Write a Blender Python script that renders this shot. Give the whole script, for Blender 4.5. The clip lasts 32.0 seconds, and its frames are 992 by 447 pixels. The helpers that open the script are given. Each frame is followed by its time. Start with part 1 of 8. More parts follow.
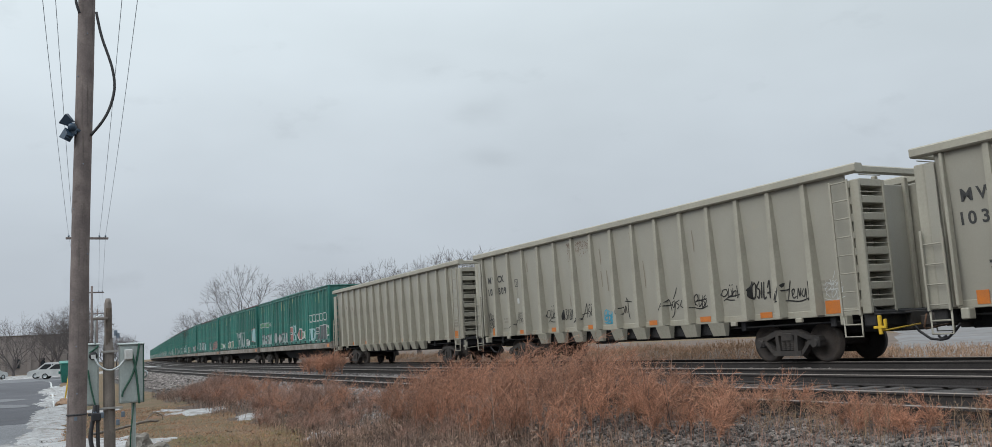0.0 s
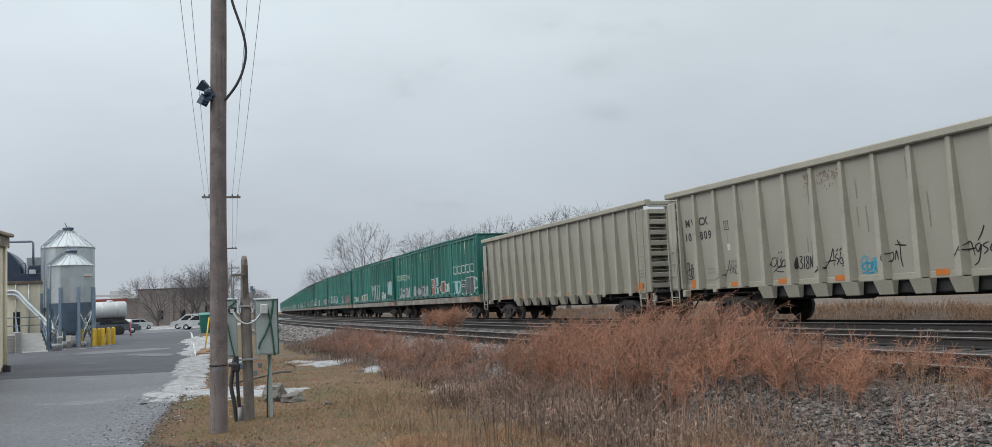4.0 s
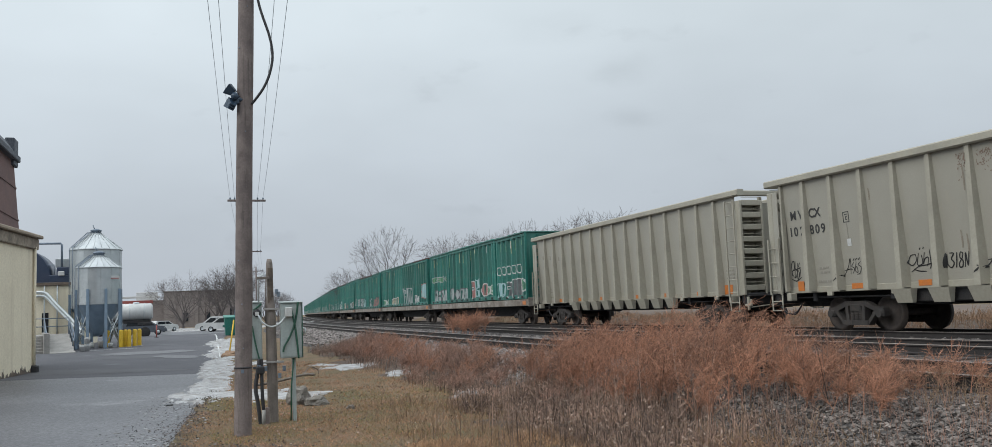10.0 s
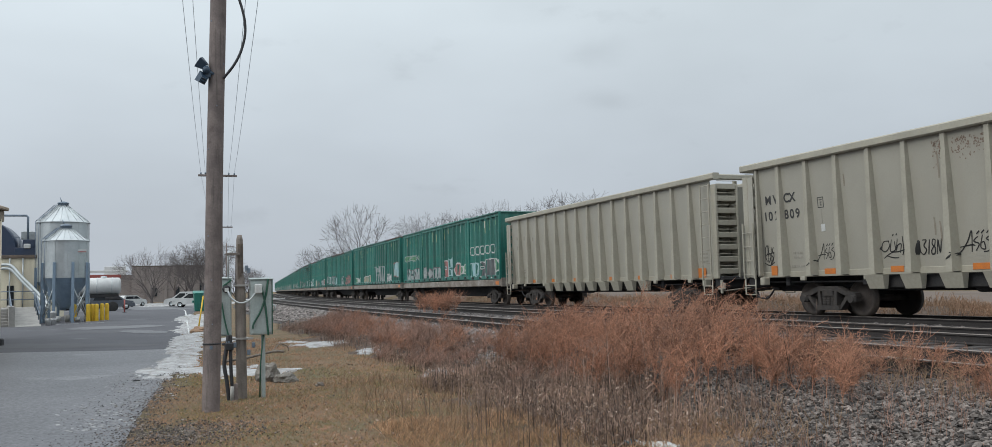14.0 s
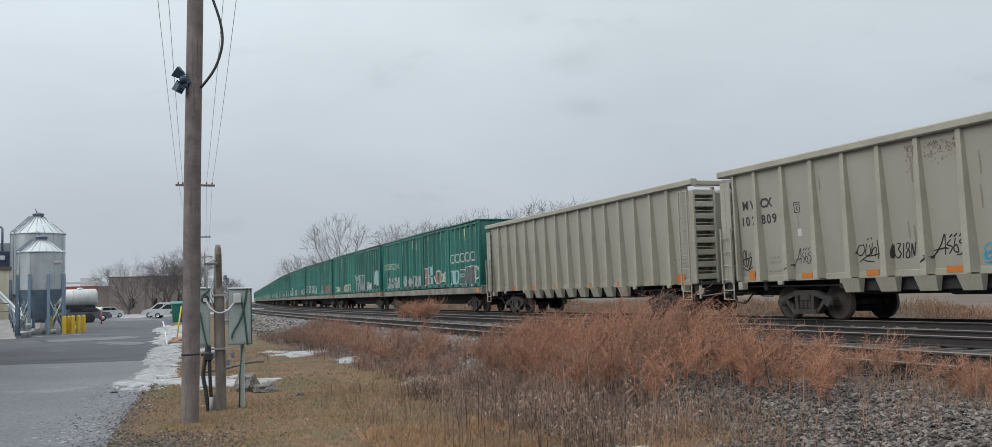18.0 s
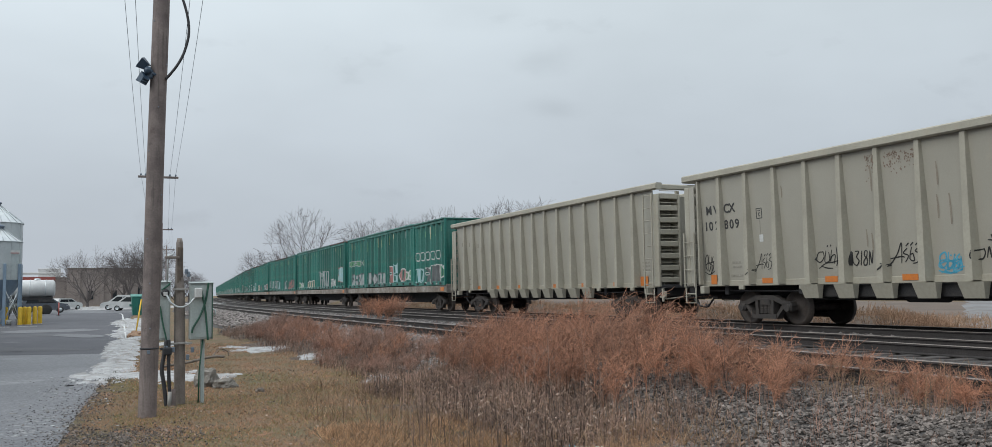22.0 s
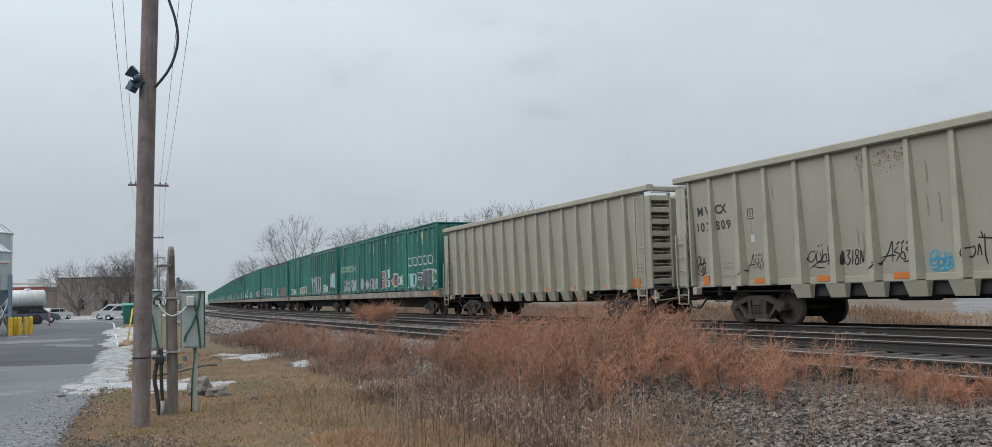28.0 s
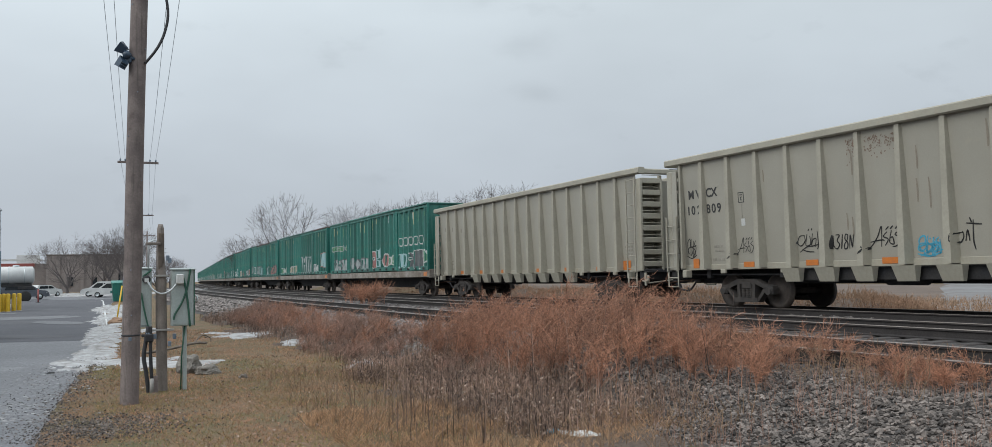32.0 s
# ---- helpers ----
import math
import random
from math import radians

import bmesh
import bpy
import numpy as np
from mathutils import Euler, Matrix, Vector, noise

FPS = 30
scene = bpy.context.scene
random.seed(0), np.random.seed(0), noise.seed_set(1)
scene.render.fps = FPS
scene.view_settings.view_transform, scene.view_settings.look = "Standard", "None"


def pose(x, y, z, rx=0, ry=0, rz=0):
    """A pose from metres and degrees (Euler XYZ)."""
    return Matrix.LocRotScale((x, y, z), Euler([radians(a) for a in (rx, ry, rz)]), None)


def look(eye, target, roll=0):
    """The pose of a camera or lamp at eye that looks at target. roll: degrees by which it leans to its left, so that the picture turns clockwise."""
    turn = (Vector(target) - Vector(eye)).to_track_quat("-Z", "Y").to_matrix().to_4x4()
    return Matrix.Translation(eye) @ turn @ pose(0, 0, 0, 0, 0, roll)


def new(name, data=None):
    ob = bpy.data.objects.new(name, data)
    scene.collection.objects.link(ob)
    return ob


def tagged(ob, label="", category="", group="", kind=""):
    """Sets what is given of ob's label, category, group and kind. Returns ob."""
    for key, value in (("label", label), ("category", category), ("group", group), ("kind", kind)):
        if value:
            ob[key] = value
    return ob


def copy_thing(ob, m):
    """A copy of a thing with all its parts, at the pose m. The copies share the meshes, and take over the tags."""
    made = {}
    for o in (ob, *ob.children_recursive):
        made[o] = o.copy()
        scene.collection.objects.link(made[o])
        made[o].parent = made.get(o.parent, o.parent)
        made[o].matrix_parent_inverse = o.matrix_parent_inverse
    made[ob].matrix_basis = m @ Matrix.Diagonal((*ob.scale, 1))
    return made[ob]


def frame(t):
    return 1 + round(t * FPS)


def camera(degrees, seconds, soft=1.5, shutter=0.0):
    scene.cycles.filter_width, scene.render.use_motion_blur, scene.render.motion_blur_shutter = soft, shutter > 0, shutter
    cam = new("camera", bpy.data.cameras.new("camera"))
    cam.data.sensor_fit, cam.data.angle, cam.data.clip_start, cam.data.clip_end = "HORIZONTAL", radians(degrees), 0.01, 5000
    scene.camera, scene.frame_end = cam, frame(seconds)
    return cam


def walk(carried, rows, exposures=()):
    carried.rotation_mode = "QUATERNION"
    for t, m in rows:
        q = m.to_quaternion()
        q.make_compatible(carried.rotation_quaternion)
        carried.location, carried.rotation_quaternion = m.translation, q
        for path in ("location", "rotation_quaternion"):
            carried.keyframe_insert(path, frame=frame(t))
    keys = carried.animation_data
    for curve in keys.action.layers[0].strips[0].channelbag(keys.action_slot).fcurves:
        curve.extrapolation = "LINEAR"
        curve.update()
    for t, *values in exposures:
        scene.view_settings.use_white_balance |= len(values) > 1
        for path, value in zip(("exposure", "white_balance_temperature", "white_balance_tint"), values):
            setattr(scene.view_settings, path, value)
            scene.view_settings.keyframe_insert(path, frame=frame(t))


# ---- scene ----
cam = camera(58.0, 32.0, soft=0.8)
# seconds, x, y, z, yaw, pitch, roll
PATH = (
    (0.0, 0.055, -0.029, 1.612, -27.763, 7.389, 3.167),
    (0.5, 0.054, 0.002, 1.619, -26.593, 6.569, 2.126),
    (1.0, 0.047, -0.018, 1.628, -24.364, 5.320, 1.347),
    (1.5, 0.040, -0.009, 1.633, -22.198, 7.547, 1.593),
    (2.0, 0.034, 0.014, 1.638, -20.474, 9.270, 1.690),
    (2.5, 0.029, -0.000, 1.640, -19.779, 9.653, 2.510),
    (3.0, 0.023, 0.000, 1.641, -19.358, 9.679, 3.114),
    (3.5, 0.013, 0.008, 1.645, -20.548, 6.478, 3.168),
    (4.0, 0.003, -0.004, 1.647, -20.332, 4.971, 2.647),
    (4.5, -0.009, -0.016, 1.657, -19.625, 5.026, 2.501),
    (6.5, -0.004, 0.038, 1.654, -18.188, 4.978, 3.372),
    (7.0, -0.003, 0.026, 1.655, -18.720, 4.868, 3.007),
    (7.5, -0.008, 0.028, 1.650, -18.506, 5.216, 2.782),
    (8.0, -0.004, 0.030, 1.650, -18.259, 5.131, 2.518),
    (8.5, -0.008, 0.034, 1.651, -18.134, 4.904, 2.503),
    (9.0, -0.010, 0.027, 1.652, -18.014, 4.913, 2.458),
    (9.5, -0.008, 0.031, 1.650, -18.437, 5.096, 2.319),
    (10.0, -0.005, 0.029, 1.649, -18.892, 5.339, 2.181),
    (10.5, -0.005, 0.003, 1.652, -19.715, 5.468, 2.093),
    (11.0, -0.001, 0.015, 1.654, -20.024, 5.405, 2.012),
    (11.5, -0.001, 0.023, 1.646, -20.068, 5.487, 1.847),
    (12.0, -0.003, 0.019, 1.645, -20.112, 5.624, 1.807),
    (12.5, -0.001, 0.006, 1.653, -20.274, 5.356, 1.547),
    (13.0, 0.000, 0.000, 1.650, -20.331, 5.058, 1.391),
    (13.5, 0.002, 0.017, 1.651, -20.664, 4.004, 1.379),
    (15.5, -0.002, -0.020, 1.648, -20.837, 4.061, 0.971),
    (16.0, 0.001, -0.033, 1.648, -21.677, 4.165, 1.255),
    (16.5, 0.003, -0.042, 1.651, -22.324, 4.447, 1.234),
    (17.0, 0.006, -0.036, 1.647, -22.733, 4.697, 1.301),
    (17.5, 0.001, -0.036, 1.649, -22.707, 4.521, 1.539),
    (18.0, -0.004, -0.031, 1.645, -21.937, 4.447, 1.888),
    (18.5, -0.009, -0.006, 1.647, -21.078, 4.548, 2.209),
    (19.0, -0.005, -0.019, 1.647, -20.761, 4.716, 2.304),
    (19.5, 0.001, -0.029, 1.645, -21.292, 4.390, 2.108),
    (20.0, -0.000, -0.013, 1.646, -21.683, 4.059, 1.893),
    (20.5, -0.002, -0.022, 1.643, -22.330, 3.813, 1.522),
    (21.0, 0.008, -0.032, 1.647, -22.838, 3.615, 1.375),
    (21.5, 0.008, -0.048, 1.645, -23.213, 3.826, 1.333),
    (22.0, 0.002, -0.077, 1.652, -24.167, 4.345, 0.794),
    (22.5, 0.000, -0.024, 1.653, -23.118, 4.318, 1.196),
    (23.0, -0.006, -0.035, 1.651, -22.737, 4.787, 1.140),
    (23.5, -0.004, -0.044, 1.664, -22.628, 5.452, 1.170),
    (24.0, 0.004, -0.064, 1.656, -23.561, 5.106, 0.980),
    (24.5, 0.002, -0.054, 1.651, -24.260, 4.549, 1.275),
    (26.5, -0.007, -0.059, 1.655, -24.875, 4.435, 0.812),
    (27.0, -0.002, -0.067, 1.659, -24.401, 4.684, 0.896),
    (27.5, -0.000, -0.047, 1.660, -24.442, 4.751, 1.097),
    (28.0, -0.004, -0.069, 1.658, -24.642, 4.569, 1.584),
    (28.5, 0.005, -0.052, 1.657, -24.388, 5.042, 2.189),
    (29.0, 0.007, -0.054, 1.650, -24.215, 5.306, 2.448),
    (29.5, -0.000, -0.064, 1.649, -24.239, 5.392, 2.567),
    (30.0, 0.009, -0.048, 1.657, -24.689, 5.294, 2.514),
    (30.5, -0.000, -0.051, 1.649, -25.070, 4.355, 2.348),
    (31.0, -0.004, -0.073, 1.651, -25.674, 3.226, 1.541),
    (31.5, -0.009, -0.064, 1.653, -24.518, 3.142, 1.129),
    (32.0, 0.000, -0.064, 1.657, -25.252, 3.347, 1.046),
)
walk(cam, [(t, pose(x, y, z, 90 + pitch, roll, yaw)) for t, x, y, z, yaw, pitch, roll in PATH])

# ---- world and light: a thick, even winter overcast ----
world = bpy.data.worlds.new("overcast")
scene.world = world
world.use_nodes = True
wn, wl = world.node_tree.nodes, world.node_tree.links
wn.clear()


def wnode(kind, **sets):
    n = wn.new(kind)
    for k, v in sets.items():
        n.inputs[k].default_value = v
    return n


def ramp(n, stops):
    e = n.color_ramp.elements
    while len(e) < len(stops):
        e.new(0.5)
    for el, (p, c) in zip(e, stops):
        el.position, el.color = p, (*c, 1)


SUN_EL, SUN_AZ = 40.0, 262.0
sky = wn.new("ShaderNodeTexSky")
sky.sky_type, sky.sun_disc = "NISHITA", False
sky.sun_elevation, sky.sun_rotation = radians(SUN_EL), radians(SUN_AZ)
wcoord = wn.new("ShaderNodeTexCoord")
wsep = wn.new("ShaderNodeSeparateXYZ")
wl.new(wcoord.outputs["Generated"], wsep.inputs[0])
layer = wn.new("ShaderNodeValToRGB")
ramp(layer, [(0.0, (0.436, 0.478, 0.535)), (0.06, (0.464, 0.511, 0.568)), (0.18, (0.57, 0.633, 0.69)), (0.34, (0.682, 0.763, 0.812)), (1.0, (0.868, 0.92, 0.962))])
wl.new(wsep.outputs["Z"], layer.inputs[0])
stretch = wn.new("ShaderNodeMapping")
stretch.inputs["Scale"].default_value = (1, 1, 2.2)
wl.new(wcoord.outputs["Generated"], stretch.inputs[0])
broad = wnode("ShaderNodeTexNoise", Scale=2.6, Detail=4.0, Roughness=0.5)
wl.new(stretch.outputs[0], broad.inputs["Vector"])
broad_tone = wn.new("ShaderNodeMapRange")
for k, v in (("From Min", 0.3), ("From Max", 0.7), ("To Min", 0.93), ("To Max", 1.07)):
    broad_tone.inputs[k].default_value = v
wl.new(broad.outputs["Fac"], broad_tone.inputs["Value"])
wisp = wnode("ShaderNodeTexNoise", Scale=9.0, Detail=5.0, Roughness=0.55)
wl.new(stretch.outputs[0], wisp.inputs["Vector"])
wisp_tone = wn.new("ShaderNodeMapRange")
for k, v in (("From Min", 0.62), ("From Max", 0.78), ("To Min", 1.0), ("To Max", 0.9)):
    wisp_tone.inputs[k].default_value = v
wl.new(wisp.outputs["Fac"], wisp_tone.inputs["Value"])
# the cloud is thicker to the right and brightest overhead
side_tone = wn.new("ShaderNodeMapRange")
for k, v in (("From Min", -1.0), ("From Max", 1.0), ("To Min", 1.22), ("To Max", 0.98)):
    side_tone.inputs[k].default_value = v
wl.new(wsep.outputs["X"], side_tone.inputs["Value"])
zenith = wn.new("ShaderNodeMapRange")
for k, v in (("From Min", 0.34), ("From Max", 0.9), ("To Min", 1.0), ("To Max", 1.75)):
    zenith.inputs[k].default_value = v
wl.new(wsep.outputs["Z"], zenith.inputs["Value"])
sided = wn.new("ShaderNodeMath")
sided.operation = "MULTIPLY"
wl.new(broad_tone.outputs[0], sided.inputs[0])
wl.new(side_tone.outputs[0], sided.inputs[1])
overhead = wn.new("ShaderNodeMath")
overhead.operation = "MULTIPLY"
wl.new(sided.outputs[0], overhead.inputs[0])
wl.new(zenith.outputs[0], overhead.inputs[1])
tone = wn.new("ShaderNodeMath")
tone.operation = "MULTIPLY"
wl.new(overhead.outputs[0], tone.inputs[0])
wl.new(wisp_tone.outputs[0], tone.inputs[1])
flat = wn.new("ShaderNodeMapping")
flat.inputs["Scale"].default_value = (1, 1, 2.4)
wl.new(wcoord.outputs["Generated"], flat.inputs[0])
for wx, wy, wz, size, depth in ((0.445, 0.86, 0.252, 0.055, 0.9), (0.465, 0.863, 0.199, 0.05, 0.92), (0.4, 0.9, 0.3, 0.07, 0.95)):
    away = wn.new("ShaderNodeVectorMath")
    away.operation = "DISTANCE"
    away.inputs[1].default_value = (wx, wy, wz * 2.4)
    wl.new(flat.outputs[0], away.inputs[0])
    ragged = wn.new("ShaderNodeMath")
    ragged.operation = "MULTIPLY_ADD"
    ragged.inputs[1].default_value, ragged.inputs[2].default_value = -0.09, 0.045
    wl.new(wisp.outputs["Fac"], ragged.inputs[0])
    reach = wn.new("ShaderNodeMath")
    wl.new(away.outputs["Value"], reach.inputs[0])
    wl.new(ragged.outputs[0], reach.inputs[1])
    dim = wn.new("ShaderNodeMapRange")
    dim.interpolation_type = "SMOOTHSTEP"
    for k, v in (("From Min", 0.0), ("From Max", size), ("To Min", depth), ("To Max", 1.0)):
        dim.inputs[k].default_value = v
    wl.new(reach.outputs[0], dim.inputs["Value"])
    joined = wn.new("ShaderNodeMath")
    joined.operation = "MULTIPLY"
    wl.new(tone.outputs[0], joined.inputs[0])
    wl.new(dim.outputs[0], joined.inputs[1])
    tone = joined
cloud = wn.new("ShaderNodeVectorMath")
cloud.operation = "SCALE"
wl.new(layer.outputs["Color"], cloud.inputs[0])
wl.new(tone.outputs[0], cloud.inputs["Scale"])
clear_bg, cloud_bg = wnode("ShaderNodeBackground", Strength=0.05), wnode("ShaderNodeBackground", Strength=1.0)
wl.new(sky.outputs[0], clear_bg.inputs["Color"])
wl.new(cloud.outputs[0], cloud_bg.inputs["Color"])
wmix = wnode("ShaderNodeMixShader")
wmix.inputs["Fac"].default_value = 0.94
wl.new(clear_bg.outputs[0], wmix.inputs[1])
wl.new(cloud_bg.outputs[0], wmix.inputs[2])
wout = wn.new("ShaderNodeOutputWorld")
wl.new(wmix.outputs[0], wout.inputs["Surface"])

sun_data = bpy.data.lights.new("sun", "SUN")
sun_data.energy, sun_data.angle, sun_data.color = 1.3, radians(45), (1.0, 0.97, 0.91)
sun = new("sun", sun_data)
toward = Vector((math.sin(radians(SUN_AZ)) * math.cos(radians(SUN_EL)), math.cos(radians(SUN_AZ)) * math.cos(radians(SUN_EL)), math.sin(radians(SUN_EL))))
sun.matrix_basis = look(toward * 60, (0, 0, 0))
scene.view_settings.exposure = 0.0


# ---- materials ----
def material(name, col, col2=None, rough=0.7, metal=0.0, scale=6.0, mix=0.5, fine=60.0, bump=0.15, streak=None, streak_col=None,
             blotch=None, blotch_col=None, own=True, vary=0.0, depth=0.01, islands=False, grit=0.35):
    """A surface with large stains (scale), fine grain (fine), optional vertical streaks and hard-edged blotches."""
    m = bpy.data.materials.new(name)
    m.use_nodes = True
    nt = m.node_tree
    n, l = nt.nodes, nt.links
    b = n["Principled BSDF"]
    b.inputs["Metallic"].default_value = metal
    if own:
        co = n.new("ShaderNodeTexCoord").outputs["Object"]
    else:
        co = n.new("ShaderNodeNewGeometry").outputs["Position"]
    col2 = col2 or tuple(c * 0.75 for c in col)

    def tex(s, detail=4.0, rough=0.6, vec=None):
        t = n.new("ShaderNodeTexNoise")
        t.inputs["Scale"].default_value, t.inputs["Detail"].default_value, t.inputs["Roughness"].default_value = s, detail, rough
        l.new(vec or co, t.inputs["Vector"])
        return t.outputs["Fac"]

    def remap(v, a, c, lo=0.0, hi=1.0):
        r = n.new("ShaderNodeMapRange")
        for k, x in zip(("From Min", "From Max", "To Min", "To Max"), (a, c, lo, hi)):
            r.inputs[k].default_value = x
        l.new(v, r.inputs["Value"])
        return r.outputs[0]

    def blend(fac, a, c, how="MIX"):
        x = n.new("ShaderNodeMix")
        x.data_type, x.blend_type = "RGBA", how
        if isinstance(fac, float):
            x.inputs[0].default_value = fac
        else:
            l.new(fac, x.inputs[0])
        for i, v in ((6, a), (7, c)):
            if isinstance(v, tuple):
                x.inputs[i].default_value = (*v, 1)
            else:
                l.new(v, x.inputs[i])
        return x.outputs[2]

    big = remap(tex(scale), 0.35, 0.65)
    c = blend(big, col, tuple(a + (b2 - a) * mix * 2 if mix < 0.5 else b2 for a, b2 in zip(col, col2)))
    grain = tex(fine, 3.0)
    c = blend(remap(grain, 0.3, 0.7, 0.0, grit), c, tuple(0.55 * v for v in col2))
    if streak:
        mp = n.new("ShaderNodeMapping")
        mp.inputs["Scale"].default_value = (1, 1, 0.06)
        l.new(co, mp.inputs[0])
        c = blend(remap(tex(streak, 4.0, 0.6, mp.outputs[0]), 0.52, 0.72, 0.0, 0.6), c, streak_col or tuple(0.6 * v for v in col2))
    if blotch:
        c = blend(remap(tex(blotch, 6.0, 0.7), 0.6, 0.68, 0.0, 0.85), c, blotch_col)
    if vary:
        if islands:
            rnd = n.new("ShaderNodeNewGeometry").outputs["Random Per Island"]
        else:
            rnd = n.new("ShaderNodeObjectInfo").outputs["Random"]
        hs = n.new("ShaderNodeHueSaturation")
        l.new(remap(rnd, 0, 1, 1 - vary, 1 + vary), hs.inputs["Value"])
        l.new(c, hs.inputs["Color"])
        c = hs.outputs[0]
    l.new(c, b.inputs["Base Color"])
    l.new(remap(grain, 0.2, 0.8, max(rough - 0.12, 0.03), min(rough + 0.12, 1)), b.inputs["Roughness"])
    if bump:
        bp = n.new("ShaderNodeBump")
        bp.inputs["Strength"].default_value, bp.inputs["Distance"].default_value = bump, depth
        l.new(grain, bp.inputs["Height"])
        l.new(bp.outputs[0], b.inputs["Normal"])
    return m


M_GREY = material("grey_car_paint", (0.37, 0.352, 0.292), (0.31, 0.295, 0.245), rough=0.55, scale=0.9, fine=14, bump=0.05, grit=0.2, streak=5.0, streak_col=(0.33, 0.3, 0.24))
M_GREYSHEET = material("grey_car_sheet", (0.343, 0.33, 0.284), (0.306, 0.295, 0.254), rough=0.36, scale=0.45, fine=30, grit=0.12, bump=0.03, streak=2.0, streak_col=(0.315, 0.295, 0.25),
                       blotch=0.8, blotch_col=(0.34, 0.315, 0.26))
M_SCAB = material("rust_bloom", (0.2, 0.13, 0.1), (0.26, 0.2, 0.16), rough=0.85, scale=8, fine=50, bump=0.1)
M_RUN = material("rust_stain", (0.28, 0.25, 0.205), (0.24, 0.2, 0.16), rough=0.7, scale=8, fine=50, bump=0.0)
M_RUST = material("rust", (0.16, 0.085, 0.05), (0.09, 0.05, 0.035), rough=0.9, scale=8, fine=50, bump=0.3)
M_TRUCK = material("grimy_cast_steel", (0.032, 0.03, 0.03), (0.055, 0.047, 0.042), rough=0.85, scale=5, fine=40, bump=0.25)
M_WHEEL = material("wheel_steel", (0.04, 0.035, 0.034), (0.07, 0.056, 0.048), rough=0.75, metal=0.2, scale=4, fine=40, bump=0.15)
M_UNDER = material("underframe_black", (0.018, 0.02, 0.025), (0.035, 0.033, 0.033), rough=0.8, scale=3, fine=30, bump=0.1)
M_ORANGE = material("reflector_orange", (0.62, 0.19, 0.03), (0.5, 0.17, 0.05), rough=0.4, scale=8, fine=90, bump=0.02)
M_BLACKPAINT = material("black_paint", (0.014, 0.014, 0.016), (0.03, 0.03, 0.03), rough=0.5, scale=9, fine=80, bump=0.0)
M_LETTER = material("stencil_black", (0.03, 0.032, 0.035), (0.06, 0.06, 0.06), rough=0.6, scale=9, fine=80, bump=0.0)
M_FADED = material("faded_stencil", (0.27, 0.26, 0.23), (0.3, 0.28, 0.24), rough=0.7, scale=9, fine=80, bump=0.0)
M_WHITEPAINT = material("white_paint", (0.62, 0.64, 0.64), (0.5, 0.51, 0.5), rough=0.55, scale=5, fine=50, bump=0.03)
M_BLUEPAINT = material("blue_spray", (0.06, 0.34, 0.5), (0.1, 0.4, 0.55), rough=0.6, scale=6, fine=60, bump=0.0)
M_SPRAYGREY = material("silver_spray", (0.42, 0.46, 0.46), (0.3, 0.33, 0.34), rough=0.5, scale=3, fine=30, bump=0.0)
M_SPRAYDARK = material("dark_grey_spray", (0.09, 0.1, 0.11), (0.14, 0.15, 0.155), rough=0.6, scale=3, fine=30, bump=0.0)
M_SPRAYPALE = material("pale_blue_spray", (0.3, 0.5, 0.56), (0.36, 0.5, 0.5), rough=0.6, scale=3, fine=30, bump=0.0)
M_SPRAYRED = material("red_spray", (0.4, 0.16, 0.15), (0.34, 0.2, 0.19), rough=0.6, scale=3, fine=30, bump=0.0)
M_SPRAYTAN = material("tan_spray", (0.5, 0.44, 0.34), (0.42, 0.37, 0.3), rough=0.6, scale=3, fine=30, bump=0.0)
M_WORNTAN = material("worn_tan_paint", (0.42, 0.42, 0.26), (0.3, 0.36, 0.22), rough=0.7, scale=3, fine=30, bump=0.0)
M_YELLOW = material("safety_yellow", (0.72, 0.47, 0.03), (0.6, 0.38, 0.03), rough=0.5, scale=4, fine=40, bump=0.04)
M_GREEN = material("container_green", (0.014, 0.165, 0.132), (0.02, 0.125, 0.105), rough=0.5, scale=0.6, fine=10, bump=0.05, streak=2.5, streak_col=(0.16, 0.3, 0.26), vary=0.3,
                   blotch=0.9, blotch_col=(0.05, 0.15, 0.12))
M_GREENPATCH = material("repaint_green", (0.14, 0.3, 0.15), (0.1, 0.26, 0.16), rough=0.5, scale=2, fine=20, bump=0.03)
M_LID = material("rusty_lid", (0.13, 0.085, 0.07), (0.09, 0.075, 0.07), rough=0.8, scale=2, fine=20, bump=0.1)
M_DECK = material("flatcar_deck", (0.34, 0.32, 0.29), (0.17, 0.14, 0.115), rough=0.75, scale=1.4, fine=9, grit=0.6, bump=0.1, blotch=2.4, blotch_col=(0.42, 0.4, 0.37))
M_RAIL = material("rail_side", (0.04, 0.035, 0.034), (0.028, 0.025, 0.025), rough=0.85, scale=5, fine=40, bump=0.1, own=False)
M_RAILTOP = material("rail_worn_head", (0.3, 0.26, 0.235), (0.2, 0.175, 0.16), rough=0.5, metal=0.25, scale=3, fine=30, bump=0.03, own=False)
M_TIE = material("weathered_tie", (0.085, 0.075, 0.072), (0.05, 0.045, 0.044), rough=0.9, scale=4, fine=30, bump=0.35, vary=0.3)
M_BALLAST = material("ballast_bed", (0.075, 0.069, 0.068), (0.045, 0.042, 0.041), rough=0.9, scale=0.8, fine=17, bump=1.0, own=False, depth=0.05)
M_STONEDARK = material("dark_ballast_stone", (0.075, 0.07, 0.07), (0.045, 0.043, 0.044), rough=0.85, scale=4, fine=40, bump=0.2, own=False, vary=0.6, islands=True)
